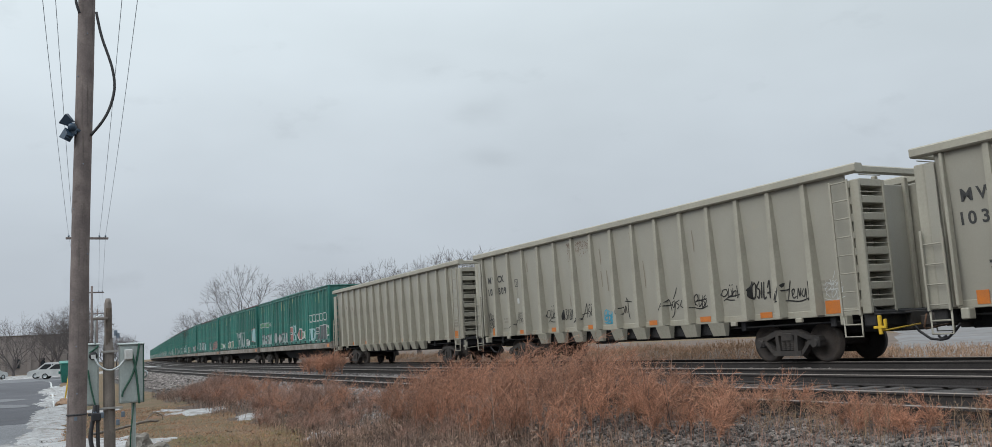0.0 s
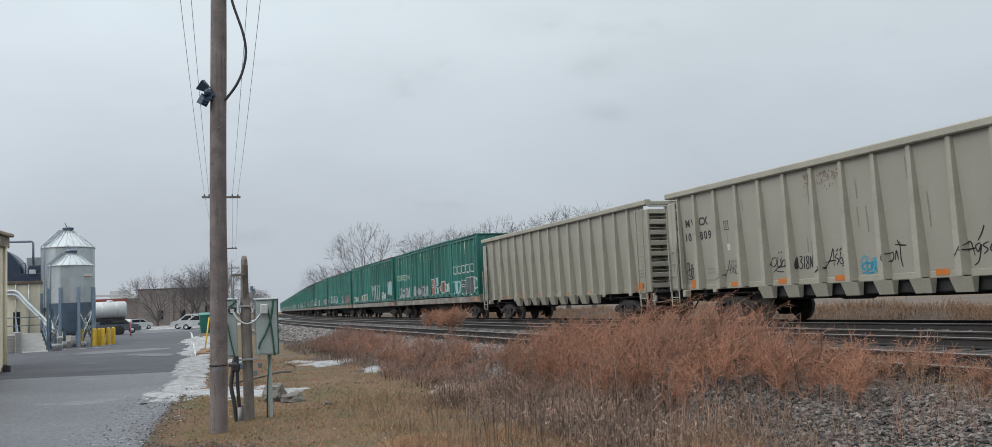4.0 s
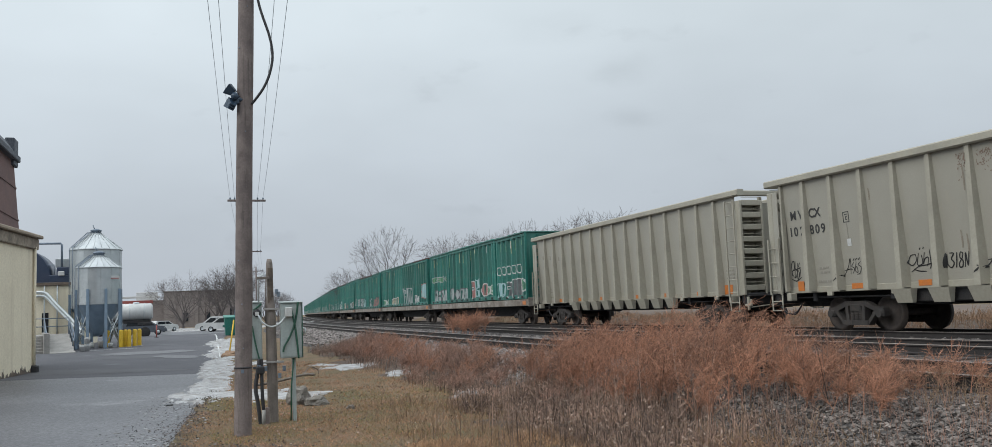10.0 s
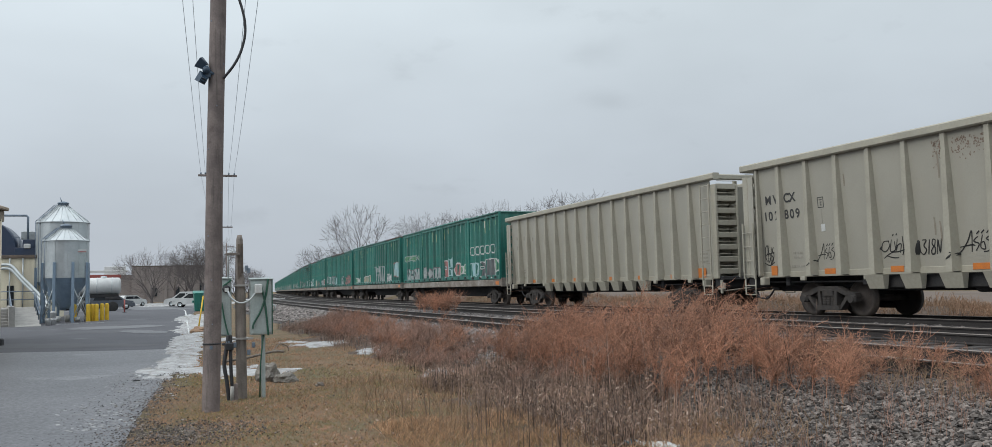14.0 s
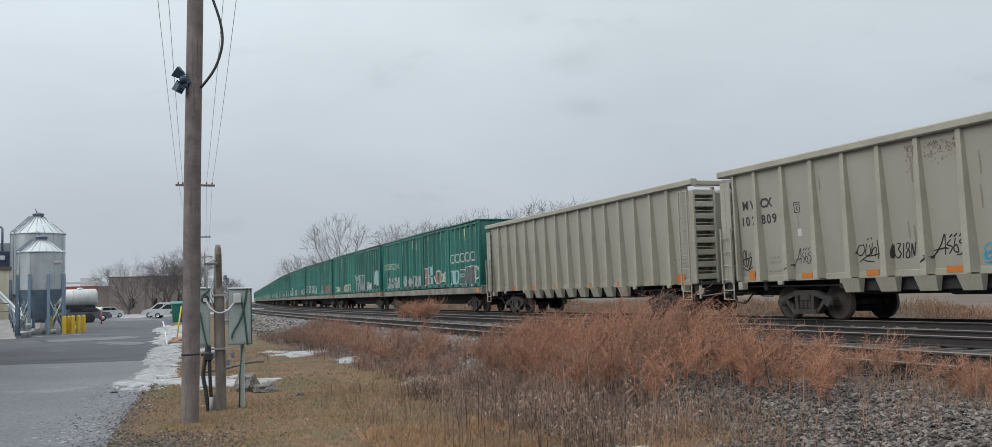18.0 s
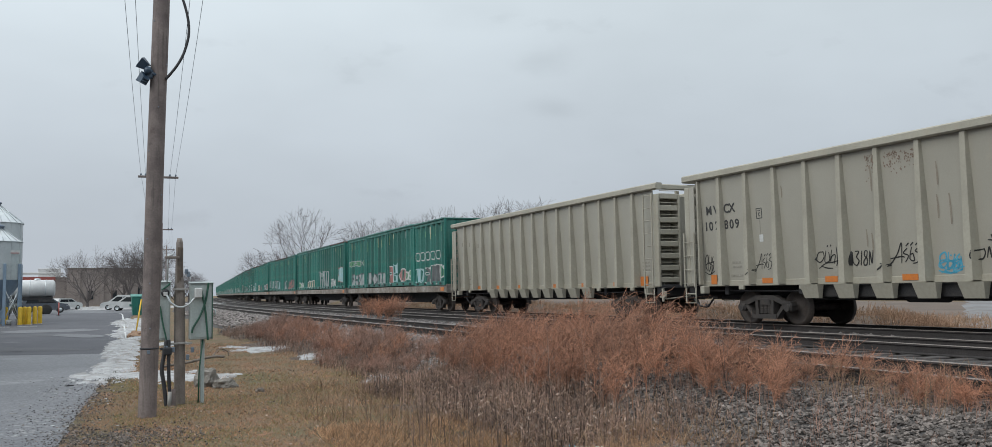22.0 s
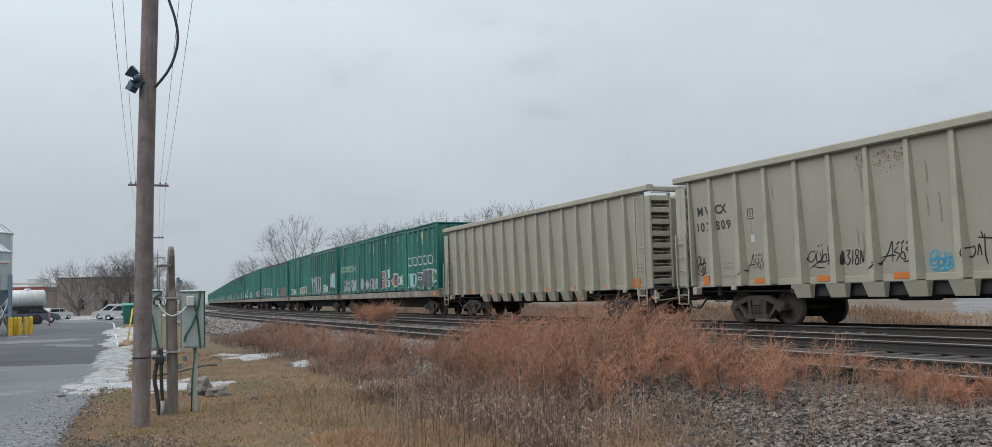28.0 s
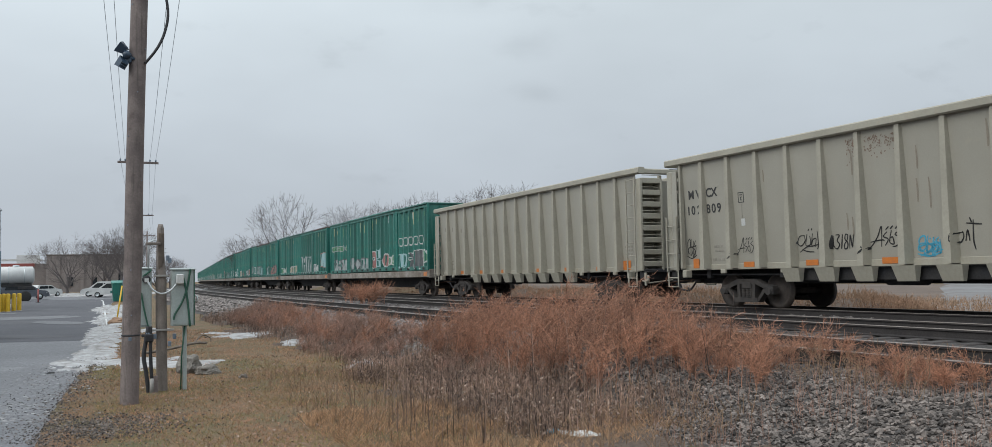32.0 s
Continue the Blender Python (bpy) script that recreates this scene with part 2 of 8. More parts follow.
# next two: paler stone for further along, grazing sky reflection put into the colour
M_STONESHEEN = material("sky_sheen_ballast_stone", (0.27, 0.242, 0.228), (0.15, 0.134, 0.128), rough=0.85, scale=4, fine=40, bump=0.2, own=False, vary=0.6, islands=True)
M_STONEMID = material("mid_sheen_ballast_stone", (0.2, 0.184, 0.176), (0.11, 0.1, 0.098), rough=0.85, scale=4, fine=40, bump=0.2, own=False, vary=0.6, islands=True)
M_STONE = material("ballast_stone", (0.185, 0.158, 0.142), (0.085, 0.074, 0.068), rough=0.9, scale=4, fine=40, bump=0.2, own=False, vary=0.8, islands=True)
M_GROUND = material("dead_grass_ground", (0.25, 0.135, 0.084), (0.125, 0.108, 0.05), rough=0.95, scale=0.8, grit=0.9, fine=18, bump=1.0, own=False, depth=0.05, blotch=1.3, blotch_col=(0.3, 0.145, 0.09))
M_FIELD = material("far_field", (0.145, 0.105, 0.078), (0.095, 0.07, 0.055), rough=0.95, scale=0.15, fine=4, bump=0.5, own=False, depth=0.05)
M_ICE = material("icy_field", (0.2, 0.203, 0.21), (0.13, 0.12, 0.115), rough=0.9, scale=0.12, fine=1.2, bump=0.2, own=False, depth=0.05, blotch=0.5, blotch_col=(0.24, 0.2, 0.17))
M_ASPHALT = material("wet_asphalt", (0.14, 0.142, 0.157), (0.075, 0.077, 0.087), rough=0.48, scale=0.2, fine=24, grit=0.7, bump=0.35, own=False, blotch=0.34, blotch_col=(0.19, 0.195, 0.203))
M_SNOW = material("old_snow", (0.47, 0.485, 0.5), (0.25, 0.24, 0.23), rough=0.8, scale=2.6, fine=16, bump=0.5, own=False, depth=0.04)
M_POLE = material("weathered_pole", (0.235, 0.196, 0.184), (0.135, 0.112, 0.108), rough=0.9, scale=3, fine=45, bump=0.6, blotch=5.0, blotch_col=(0.1, 0.08, 0.074), streak=26.0, streak_col=(0.06, 0.05, 0.045), depth=0.006)
M_STUB = material("split_post", (0.25, 0.218, 0.195), (0.16, 0.14, 0.125), rough=0.9, scale=3, fine=40, bump=0.5, streak=30.0, streak_col=(0.07, 0.06, 0.05), depth=0.008)
M_CABINET = material("pale_cabinet_paint", (0.4, 0.45, 0.44), (0.33, 0.385, 0.38), rough=0.45, scale=3, fine=40, bump=0.03, streak=8.0, streak_col=(0.26, 0.3, 0.29))
M_GREENCOND = material("green_conduit", (0.015, 0.1, 0.06), (0.02, 0.08, 0.055), rough=0.5, scale=6, fine=50, bump=0.03)
M_BLACKRUB = material("black_cable", (0.015, 0.016, 0.02), (0.03, 0.03, 0.034), rough=0.6, scale=6, fine=50, bump=0.05)
M_GALV = material("galvanised", (0.58, 0.62, 0.63), (0.46, 0.5, 0.52), rough=0.32, metal=0.4, scale=1.5, fine=25, bump=0.03)
M_GALVDARK = material("dull_steel", (0.2, 0.25, 0.31), (0.15, 0.19, 0.24), rough=0.5, metal=0.4, scale=2, fine=25, bump=0.03)
M_HOPPER = material("hopper_steel", (0.26, 0.35, 0.45), (0.21, 0.285, 0.37), rough=0.45, metal=0.2, scale=2, fine=25, bump=0.03)
M_LAMP = material("lamp_housing", (0.025, 0.05, 0.085), (0.04, 0.07, 0.11), rough=0.45, scale=6, fine=50, bump=0.03)
M_CREAM = material("cream_render", (0.8, 0.73, 0.57), (0.74, 0.67, 0.52), rough=0.85, scale=0.8, fine=14, bump=0.1, streak=1.6, streak_col=(0.5, 0.43, 0.32), own=False)
M_CORNICE = material("cornice_weathered", (0.17, 0.13, 0.1), (0.1, 0.085, 0.075), rough=0.85, scale=3, fine=20, bump=0.3, own=False)
M_PEELING = material("peeling_band", (0.42, 0.36, 0.28), (0.2, 0.165, 0.135), rough=0.85, scale=2.5, fine=9, grit=0.6, bump=0.3, own=False, blotch=2.2, blotch_col=(0.09, 0.078, 0.07))
M_COPING = material("stained_coping", (0.42, 0.35, 0.27), (0.3, 0.245, 0.19), rough=0.85, scale=2, fine=14, bump=0.2, own=False)
M_BRICK = material("brick_red", (0.185, 0.11, 0.1), (0.14, 0.09, 0.085), rough=0.9, scale=1.2, fine=14, bump=0.3, own=False, vary=0.15)
M_ROOF = material("slate_roof", (0.1, 0.115, 0.14), (0.075, 0.085, 0.105), rough=0.7, scale=1.5, fine=12, bump=0.2, own=False)
M_WAREHOUSE = material("warehouse_brick", (0.3, 0.265, 0.25), (0.26, 0.23, 0.22), rough=0.9, scale=0.4, fine=4, bump=0.1, own=False)
M_WHITEMETAL = material("white_metal", (0.62, 0.63, 0.63), (0.52, 0.53, 0.53), rough=0.4, scale=1.5, fine=20, bump=0.03)
M_REDPAINT = material("faded_red", (0.35, 0.08, 0.07), (0.3, 0.09, 0.08), rough=0.6, scale=3, fine=30, bump=0.03)
M_CONCRETE = material("concrete", (0.36, 0.35, 0.33), (0.27, 0.265, 0.255), rough=0.9, scale=2, fine=25, bump=0.3, own=False)
M_NAVY = material("dark_blue_tank", (0.03, 0.05, 0.09), (0.045, 0.06, 0.1), rough=0.4, scale=2, fine=20, bump=0.02)
M_DARKGLASS = material("tinted_glass", (0.02, 0.025, 0.03), (0.03, 0.035, 0.04), rough=0.08, scale=3, fine=20, bump=0.0)
M_SILVERCAR = material("silver_car_paint", (0.3, 0.32, 0.32), (0.27, 0.29, 0.29), rough=0.25, metal=0.3, scale=2, fine=30, bump=0.0)
M_TYRE = material("tyre_rubber", (0.02, 0.02, 0.021), (0.03, 0.03, 0.03), rough=0.85, scale=6, fine=50, bump=0.1)
M_BARK = material("bare_bark", (0.135, 0.117, 0.115), (0.1, 0.087, 0.086), rough=0.95, scale=3, fine=20, bump=0.2, own=False)
M_WEEDRED = material("rust_weed", (0.4, 0.192, 0.118), (0.26, 0.14, 0.094), rough=0.9, scale=0.7, fine=30, bump=0.0, own=False, vary=0.65, islands=True)
M_WEEDDULL = material("dull_weed", (0.34, 0.2, 0.15), (0.23, 0.15, 0.12), rough=0.9, scale=0.7, fine=30, bump=0.0, own=False, vary=0.6, islands=True)
M_WEEDGREY = material("grey_stalk", (0.37, 0.25, 0.19), (0.13, 0.09, 0.072), rough=0.9, scale=0.8, fine=30, bump=0.0, own=False, vary=0.9, islands=True)
M_STRAW = material("straw_stalk", (0.33, 0.22, 0.135), (0.21, 0.14, 0.09), rough=0.9, scale=0.8, fine=30, bump=0.0, own=False, vary=0.6, islands=True)
M_GRASS = material("winter_grass", (0.42, 0.22, 0.135), (0.28, 0.165, 0.09), rough=0.9, scale=0.9, fine=20, bump=0.0, own=False, vary=0.75, islands=True)
M_GRASSGREEN = material("green_grass", (0.19, 0.18, 0.05), (0.24, 0.19, 0.075), rough=0.9, scale=0.9, fine=20, bump=0.0, own=False, vary=0.6, islands=True)
M_TUFT = material("tan_tuft", (0.46, 0.28, 0.16), (0.3, 0.18, 0.1), rough=0.9, scale=0.9, fine=20, bump=0.0, own=False, vary=0.6, islands=True)
M_LEAF = material("curled_dead_leaf", (0.34, 0.26, 0.21), (0.22, 0.16, 0.125), rough=0.9, scale=1.1, fine=20, bump=0.0, own=False, vary=0.7, islands=True)
M_BRUSH = material("tan_brush", (0.37, 0.23, 0.15), (0.26, 0.175, 0.115), rough=0.95, scale=0.7, fine=9, bump=0.6, own=False, vary=0.3, islands=True)


# ---- mesh builder ----
class Geo:
    """Collects vertices and faces of one part."""

    def __init__(self):
        self.v, self.f, self.s = [], [], []

    def add(self, verts, faces, smooth=False):
        o = len(self.v)
        self.v.extend(tuple(p) for p in verts)
        self.f.extend(tuple(i + o for i in f) for f in faces)
        self.s.extend([smooth] * len(faces))
        return self

    def box(self, x0, x1, y0, y1, z0, z1, b=0.0, m=None):
        """A box with chamfered edges of width b, turned by m."""
        c = Vector(((x0 + x1) / 2, (y0 + y1) / 2, (z0 + z1) / 2))
        h = ((x1 - x0) / 2, (y1 - y0) / 2, (z1 - z0) / 2)
        b = min(b, 0.45 * min(abs(a) for a in h))
        vs, fs = [], []
        if b <= 0:
            vs = [(sx * h[0], sy * h[1], sz * h[2]) for sz in (-1, 1) for sy in (-1, 1) for sx in (-1, 1)]
            fs = [(0, 2, 3, 1), (4, 5, 7, 6), (0, 1, 5, 4), (2, 6, 7, 3), (0, 4, 6, 2), (1, 3, 7, 5)]
        else:
            idx = {}
            for sx in (-1, 1):
                for sy in (-1, 1):
                    for sz in (-1, 1):
                        for ax in range(3):
                            p = [sx * (h[0] - b), sy * (h[1] - b), sz * (h[2] - b)]
                            p[ax] = (sx, sy, sz)[ax] * h[ax]
                            idx[sx, sy, sz, ax] = len(vs)
                            vs.append(tuple(p))
            for ax in range(3):
                u, w = (ax + 1) % 3, (ax + 2) % 3
                for s in (-1, 1):
                    q = []
                    for a, e in ((-1, -1), (1, -1), (1, 1), (-1, 1)):
                        k = [0, 0, 0]
                        k[ax], k[u], k[w] = s, a, e
                        q.append(idx[(*k, ax)])
                    fs.append(tuple(q if s > 0 else q[::-1]))
                for a in (-1, 1):
                    for e in (-1, 1):
                        k0, k1 = [0, 0, 0], [0, 0, 0]
                        k0[ax], k1[ax] = -1, 1
                        k0[u] = k1[u] = a
                        k0[w] = k1[w] = e
                        q = [idx[(*k0, u)], idx[(*k1, u)], idx[(*k1, w)], idx[(*k0, w)]]
                        fs.append(tuple(q if a * e < 0 else q[::-1]))
            for sx in (-1, 1):
                for sy in (-1, 1):
                    for sz in (-1, 1):
                        q = [idx[sx, sy, sz, i] for i in range(3)]
                        fs.append(tuple(q if sx * sy * sz > 0 else q[::-1]))
        vs = [c + Vector(p) for p in vs]
        if m is not None:
            vs = [m @ p for p in vs]
        return self.add(vs, fs)

    def hexa(self, low, high):
        """A block between two quads, both anticlockwise seen from above."""
        return self.add([*low, *high], [(3, 2, 1, 0), (4, 5, 6, 7), (0, 1, 5, 4), (1, 2, 6, 5), (2, 3, 7, 6), (3, 0, 4, 7)])

    def prism(self, outline, axis, a, b):
        """An outline (u, w) pushed along an axis from a to b; axis x: (y, z), y: (x, z), z: (x, y)."""
        put = {"x": lambda u, w, d: (d, u, w), "y": lambda u, w, d: (u, d, w), "z": lambda u, w, d: (u, w, d)}[axis]
        n = len(outline)
        vs = [put(u, w, a) for u, w in outline] + [put(u, w, b) for u, w in outline]
        fs = [tuple(range(n))[::-1], tuple(range(n, 2 * n))] + [(i, (i + 1) % n, n + (i + 1) % n, n + i) for i in range(n)]
        return self.add(vs, fs)

    def tube(self, pts, r, n=8, cap=True):
        """A round tube along points; r is a radius or one for each point."""
        pts = [Vector(p) for p in pts]
        rs = r if isinstance(r, (list, tuple)) else [r] * len(pts)
        vs, fs = [], []
        side = None
        for i, p in enumerate(pts):
            d = (pts[min(i + 1, len(pts) - 1)] - pts[max(i - 1, 0)]).normalized()
            if side is None:
                side = d.orthogonal().normalized()
            side = (side - d * side.dot(d)).normalized()
            up = d.cross(side)
            for j in range(n):
                a = 2 * math.pi * j / n
                vs.append(p + rs[i] * (math.cos(a) * side + math.sin(a) * up))
        for i in range(len(pts) - 1):
            for j in range(n):
                k = (j + 1) % n
                fs.append((i * n + j, i * n + k, (i + 1) * n + k, (i + 1) * n + j))
        self.add(vs, fs, True)
        if cap:
            m = len(pts) - 1
            o = len(self.v) - len(vs)
            self.f.extend([tuple(o + j for j in range(n))[::-1], tuple(o + m * n + j for j in range(n))])
            self.s.extend([False, False])
        return self

    def lathe(self, prof, n=24, m=None, smooth=True):
        """A profile of (radius, height) turned round the z axis."""
        vs, fs = [], []
        for r, z in prof:
            vs += [(r * math.cos(2 * math.pi * j / n), r * math.sin(2 * math.pi * j / n), z) for j in range(n)]
        for i in range(len(prof) - 1):
            for j in range(n):
                k = (j + 1) % n
                fs.append((i * n + j, i * n + k, (i + 1) * n + k, (i + 1) * n + j))
        if m is not None:
            vs = [m @ Vector(p) for p in vs]
        return self.add(vs, fs, smooth)

    def mesh(self, name, mat):
        me = bpy.data.meshes.new(name)
        me.from_pydata(self.v, [], self.f)
        me.polygons.foreach_set("use_smooth", self.s)
        if mat:
            me.materials.append(mat)
        me.update()
        return me


def part(name, geo, mat, parent=None, label="", at=None):
    """One mesh object, under its thing or part."""
    ob = new(name, geo if isinstance(geo, bpy.types.Mesh) else geo.mesh(name, mat))
    if parent is not None:
        ob.parent = parent
    if at is not None:
        ob.matrix_basis = at
    if label:
        tagged(ob, label)
    return ob


def thing(name, label, category, m=None, group="", kind=""):
    ob = new(name)
    ob.empty_display_size = 0.2
    if m is not None:
        ob.matrix_basis = m
    return tagged(ob, label, category, group, kind)


def raw_mesh(name, verts, faces, mat, smooth=False):
    """A large mesh from arrays: verts (n, 3), faces (m, 3 or 4)."""
    verts, faces = np.asarray(verts, np.float32), np.asarray(faces, np.int32)
    me = bpy.data.meshes.new(name)
    k = faces.shape[1]
    me.vertices.add(len(verts))
    me.vertices.foreach_set("co", verts.ravel())
    me.loops.add(faces.size)
    me.loops.foreach_set("vertex_index", faces.ravel())
    me.polygons.add(len(faces))
    me.polygons.foreach_set("loop_start", np.arange(0, faces.size, k, dtype=np.int32))
    me.polygons.foreach_set("use_smooth", np.full(len(faces), smooth))
    me.materials.append(mat)
    me.update(calc_edges=True)
    me.validate()
    return me


# ---- the plan: tracks run along +y and bend slowly to the right ----
BEND, BEND_FROM, BEND_TO = 1 / 1327.7, 20.0, 159.0


def bend(y):
    """How far the tracks have moved to the right at y, and their slope there."""
    if y < -10:
        return 0.5 * BEND * 900 + (y + 10) * -30 * BEND, -30 * BEND
    if y <= BEND_TO:
        return 0.5 * BEND * (y - BEND_FROM) ** 2, BEND * (y - BEND_FROM)
    s = BEND * (BEND_TO - BEND_FROM)
    return 0.5 * BEND * (BEND_TO - BEND_FROM) ** 2 + s * (y - BEND_TO), s


RAIL_TOP = 0.67
TRACKS = (9.17, 13.5, 17.53)


def smooth_step(a, b, x):
    t = min(max((x - a) / (b - a), 0.0), 1.0)
    return t * t * (3 - 2 * t)


def bed_height(x, y):
    """Height of the ballast bed."""
    u = x - bend(y)[0]
    return 0.47 * smooth_step(4.9, 7.4, u) - 0.7 * smooth_step(19.6, 22.0, u)


def bed_surface(x, y):
    """The rough top of the ballast bed."""
    u = x - bend(y)[0]
    return bed_height(x, y) + 0.03 * noise.noise((u * 1.3, y * 1.3, 4)) + 0.02 * noise.noise((u * 7, y * 7, 8))


def ground_height(x, y):
    u = x - bend(y)[0]
    h = 0.47 * smooth_step(4.7, 7.4, u) - 0.75 * smooth_step(19.4, 22.0, u)
    if 5.3 < u < 21.5:
        h -= 0.08
    if x > 0.4 and u < 6:
        h += 0.03 * noise.noise((x * 0.7, y * 0.7, 3.1))
    bank = math.exp(-((u - 24.5) / 2.2) ** 2) * smooth_step(18.5, 22.5, y)
    return h + bank * (0.95 + 0.35 * noise.noise((x * 0.25, y * 0.25, 9.0)))


# ---- ground, ballast, tracks, asphalt ----
def grid_mesh(name, xs, ys, height, mat, smooth=True, keep=None):
    vs = [(x, y, height(x, y)) for y in ys for x in xs]
    n = len(xs)
    fs = [(j * n + i, j * n + i + 1, (j + 1) * n + i + 1, (j + 1) * n + i) for j in range(len(ys) - 1) for i in range(n - 1)
          if keep is None or keep(0.5 * (xs[i] + xs[i + 1]), 0.5 * (ys[j] + ys[j + 1]))]
    return raw_mesh(name, vs, fs, mat, smooth)


def steps(*spans):
    """Coordinates in spans (from, to, step)."""
    out = []
    for a, b, d in spans:
        out += list(np.arange(a, b - 1e-6, d))
    return [float(v) for v in out] + [float(spans[-1][1])]


gx = steps((-2500, -300, 440), (-300, -40, 52), (-40, -4, 4), (-4, 8.5, 0.25), (8.5, 20, 1.9), (20, 30, 0.6), (30, 80, 5), (80, 300, 44), (300, 2500, 440))
gy = steps((-1500, -100, 280), (-100, -8, 23), (-8, 4, 1.5), (4, 26, 0.3), (26, 60, 1.0), (60, 200, 5), (200, 400, 20), (400, 3000, 325))
ground = tagged(new("ground", grid_mesh("ground", gx, gy, ground_height, M_GROUND)), "winter ground of short dead grass", "ground", kind="structure")


def field_mesh():
    """Flat snowy field that ends in a wavering line against the brush bank."""
    xs = steps((25.5, 60, 1.2), (60, 240, 15))
    ts = [i / 60 for i in range(61)]
    vs = []
    for x in xs:
        top = x * 0.8 + 1.6 * noise.noise((x * 0.15, 0, 1))
        for t in ts:
            y = -70 + (top + 70) * t
            vs.append((x, y, -0.14 + 0.03 * noise.noise((x * 0.4, y * 0.4, 0.5)) - (0.2 if t == 1 or x == xs[0] else 0)))
    n = len(ts)
    return raw_mesh("snow_field", vs, [(j * n + i, (j + 1) * n + i, (j + 1) * n + i + 1, j * n + i + 1) for j in range(len(xs) - 1) for i in range(n - 1)], M_ICE, True)


tagged(new("snow_field", field_mesh()), "flat field under thin old snow", "snow", kind="structure")


def bank_mesh():
    ys, us = steps((12, 60, 0.8), (60, 300, 8)), steps((21.6, 30, 0.5), (30, 90, 6))
    vs = [(u + bend(y)[0], y, ground_height(u + bend(y)[0], y) + 0.03 - (0.1 if u < 21.8 else 0)) for y in ys for u in us]
    n = len(us)
    fs = [(j * n + i, j * n + i + 1, (j + 1) * n + i + 1, (j + 1) * n + i) for j in range(len(ys) - 1) for i in range(n - 1)]
    return raw_mesh("brush_bank", vs, fs, M_FIELD, True)


tagged(new("brush_bank", bank_mesh()), "tan bank of dead grass behind the tracks", "bank", kind="structure")

by = steps((-40, 0, 4), (0, 30, 0.35), (30, 70, 1.0), (70, 420, 5))


def bed_mesh():
    us = steps((4.6, 8.2, 0.12), (8.2, 20, 0.4), (20, 22.4, 0.4))
    vs = []
    for y in by:
        c = bend(y)[0]
        for u in us:
            h = bed_surface(u + c, y)
            if any(abs(u - t) < 0.75 for t in TRACKS):
                h -= 0.02
            vs.append((u + c, y, h - (0.1 if u < 4.9 or u > 22 else 0)))
    n = len(us)
    fs = [(j * n + i, j * n + i + 1, (j + 1) * n + i + 1, (j + 1) * n + i) for j in range(len(by) - 1) for i in range(n - 1)]
    return raw_mesh("ballast_bed", vs, fs, M_BALLAST, False)


tagged(new("ballast_bed", bed_mesh()), "dark grey stone ballast bed under three tracks", "ballast", kind="structure")

RAIL_PROFILE = ((-0.07, 0.0), (0.07, 0.0), (0.07, 0.012), (0.012, 0.03), (0.009, 0.125), (0.035, 0.14), (0.035, 0.165), (-0.035, 0.165), (-0.035, 0.14), (-0.009, 0.125), (-0.012, 0.03), (-0.07, 0.012))
HEAD_PROFILE = ((-0.034, 0.162), (0.034, 0.162), (0.032, 0.17), (0.024, 0.174), (-0.024, 0.174), (-0.032, 0.17))


def rail_mesh(name, off, profile, mat):
    ys = steps((-60, 0, 6), (0, 60, 1.5), (60, 420, 4))
    vs, fs, n = [], [], len(profile)
    for y in ys:
        c, s = bend(y)
        q = 1 / math.hypot(1, s)
        for u, w in profile:
            vs.append((off + c + u * q, y - u * s * q, RAIL_TOP - 0.174 + w))
    for i in range(len(ys) - 1):
        for j in range(n):
            k = (j + 1) % n
            fs.append((i * n + j, i * n + k, (i + 1) * n + k, (i + 1) * n + j))
    return raw_mesh(name, vs, fs, mat, False)


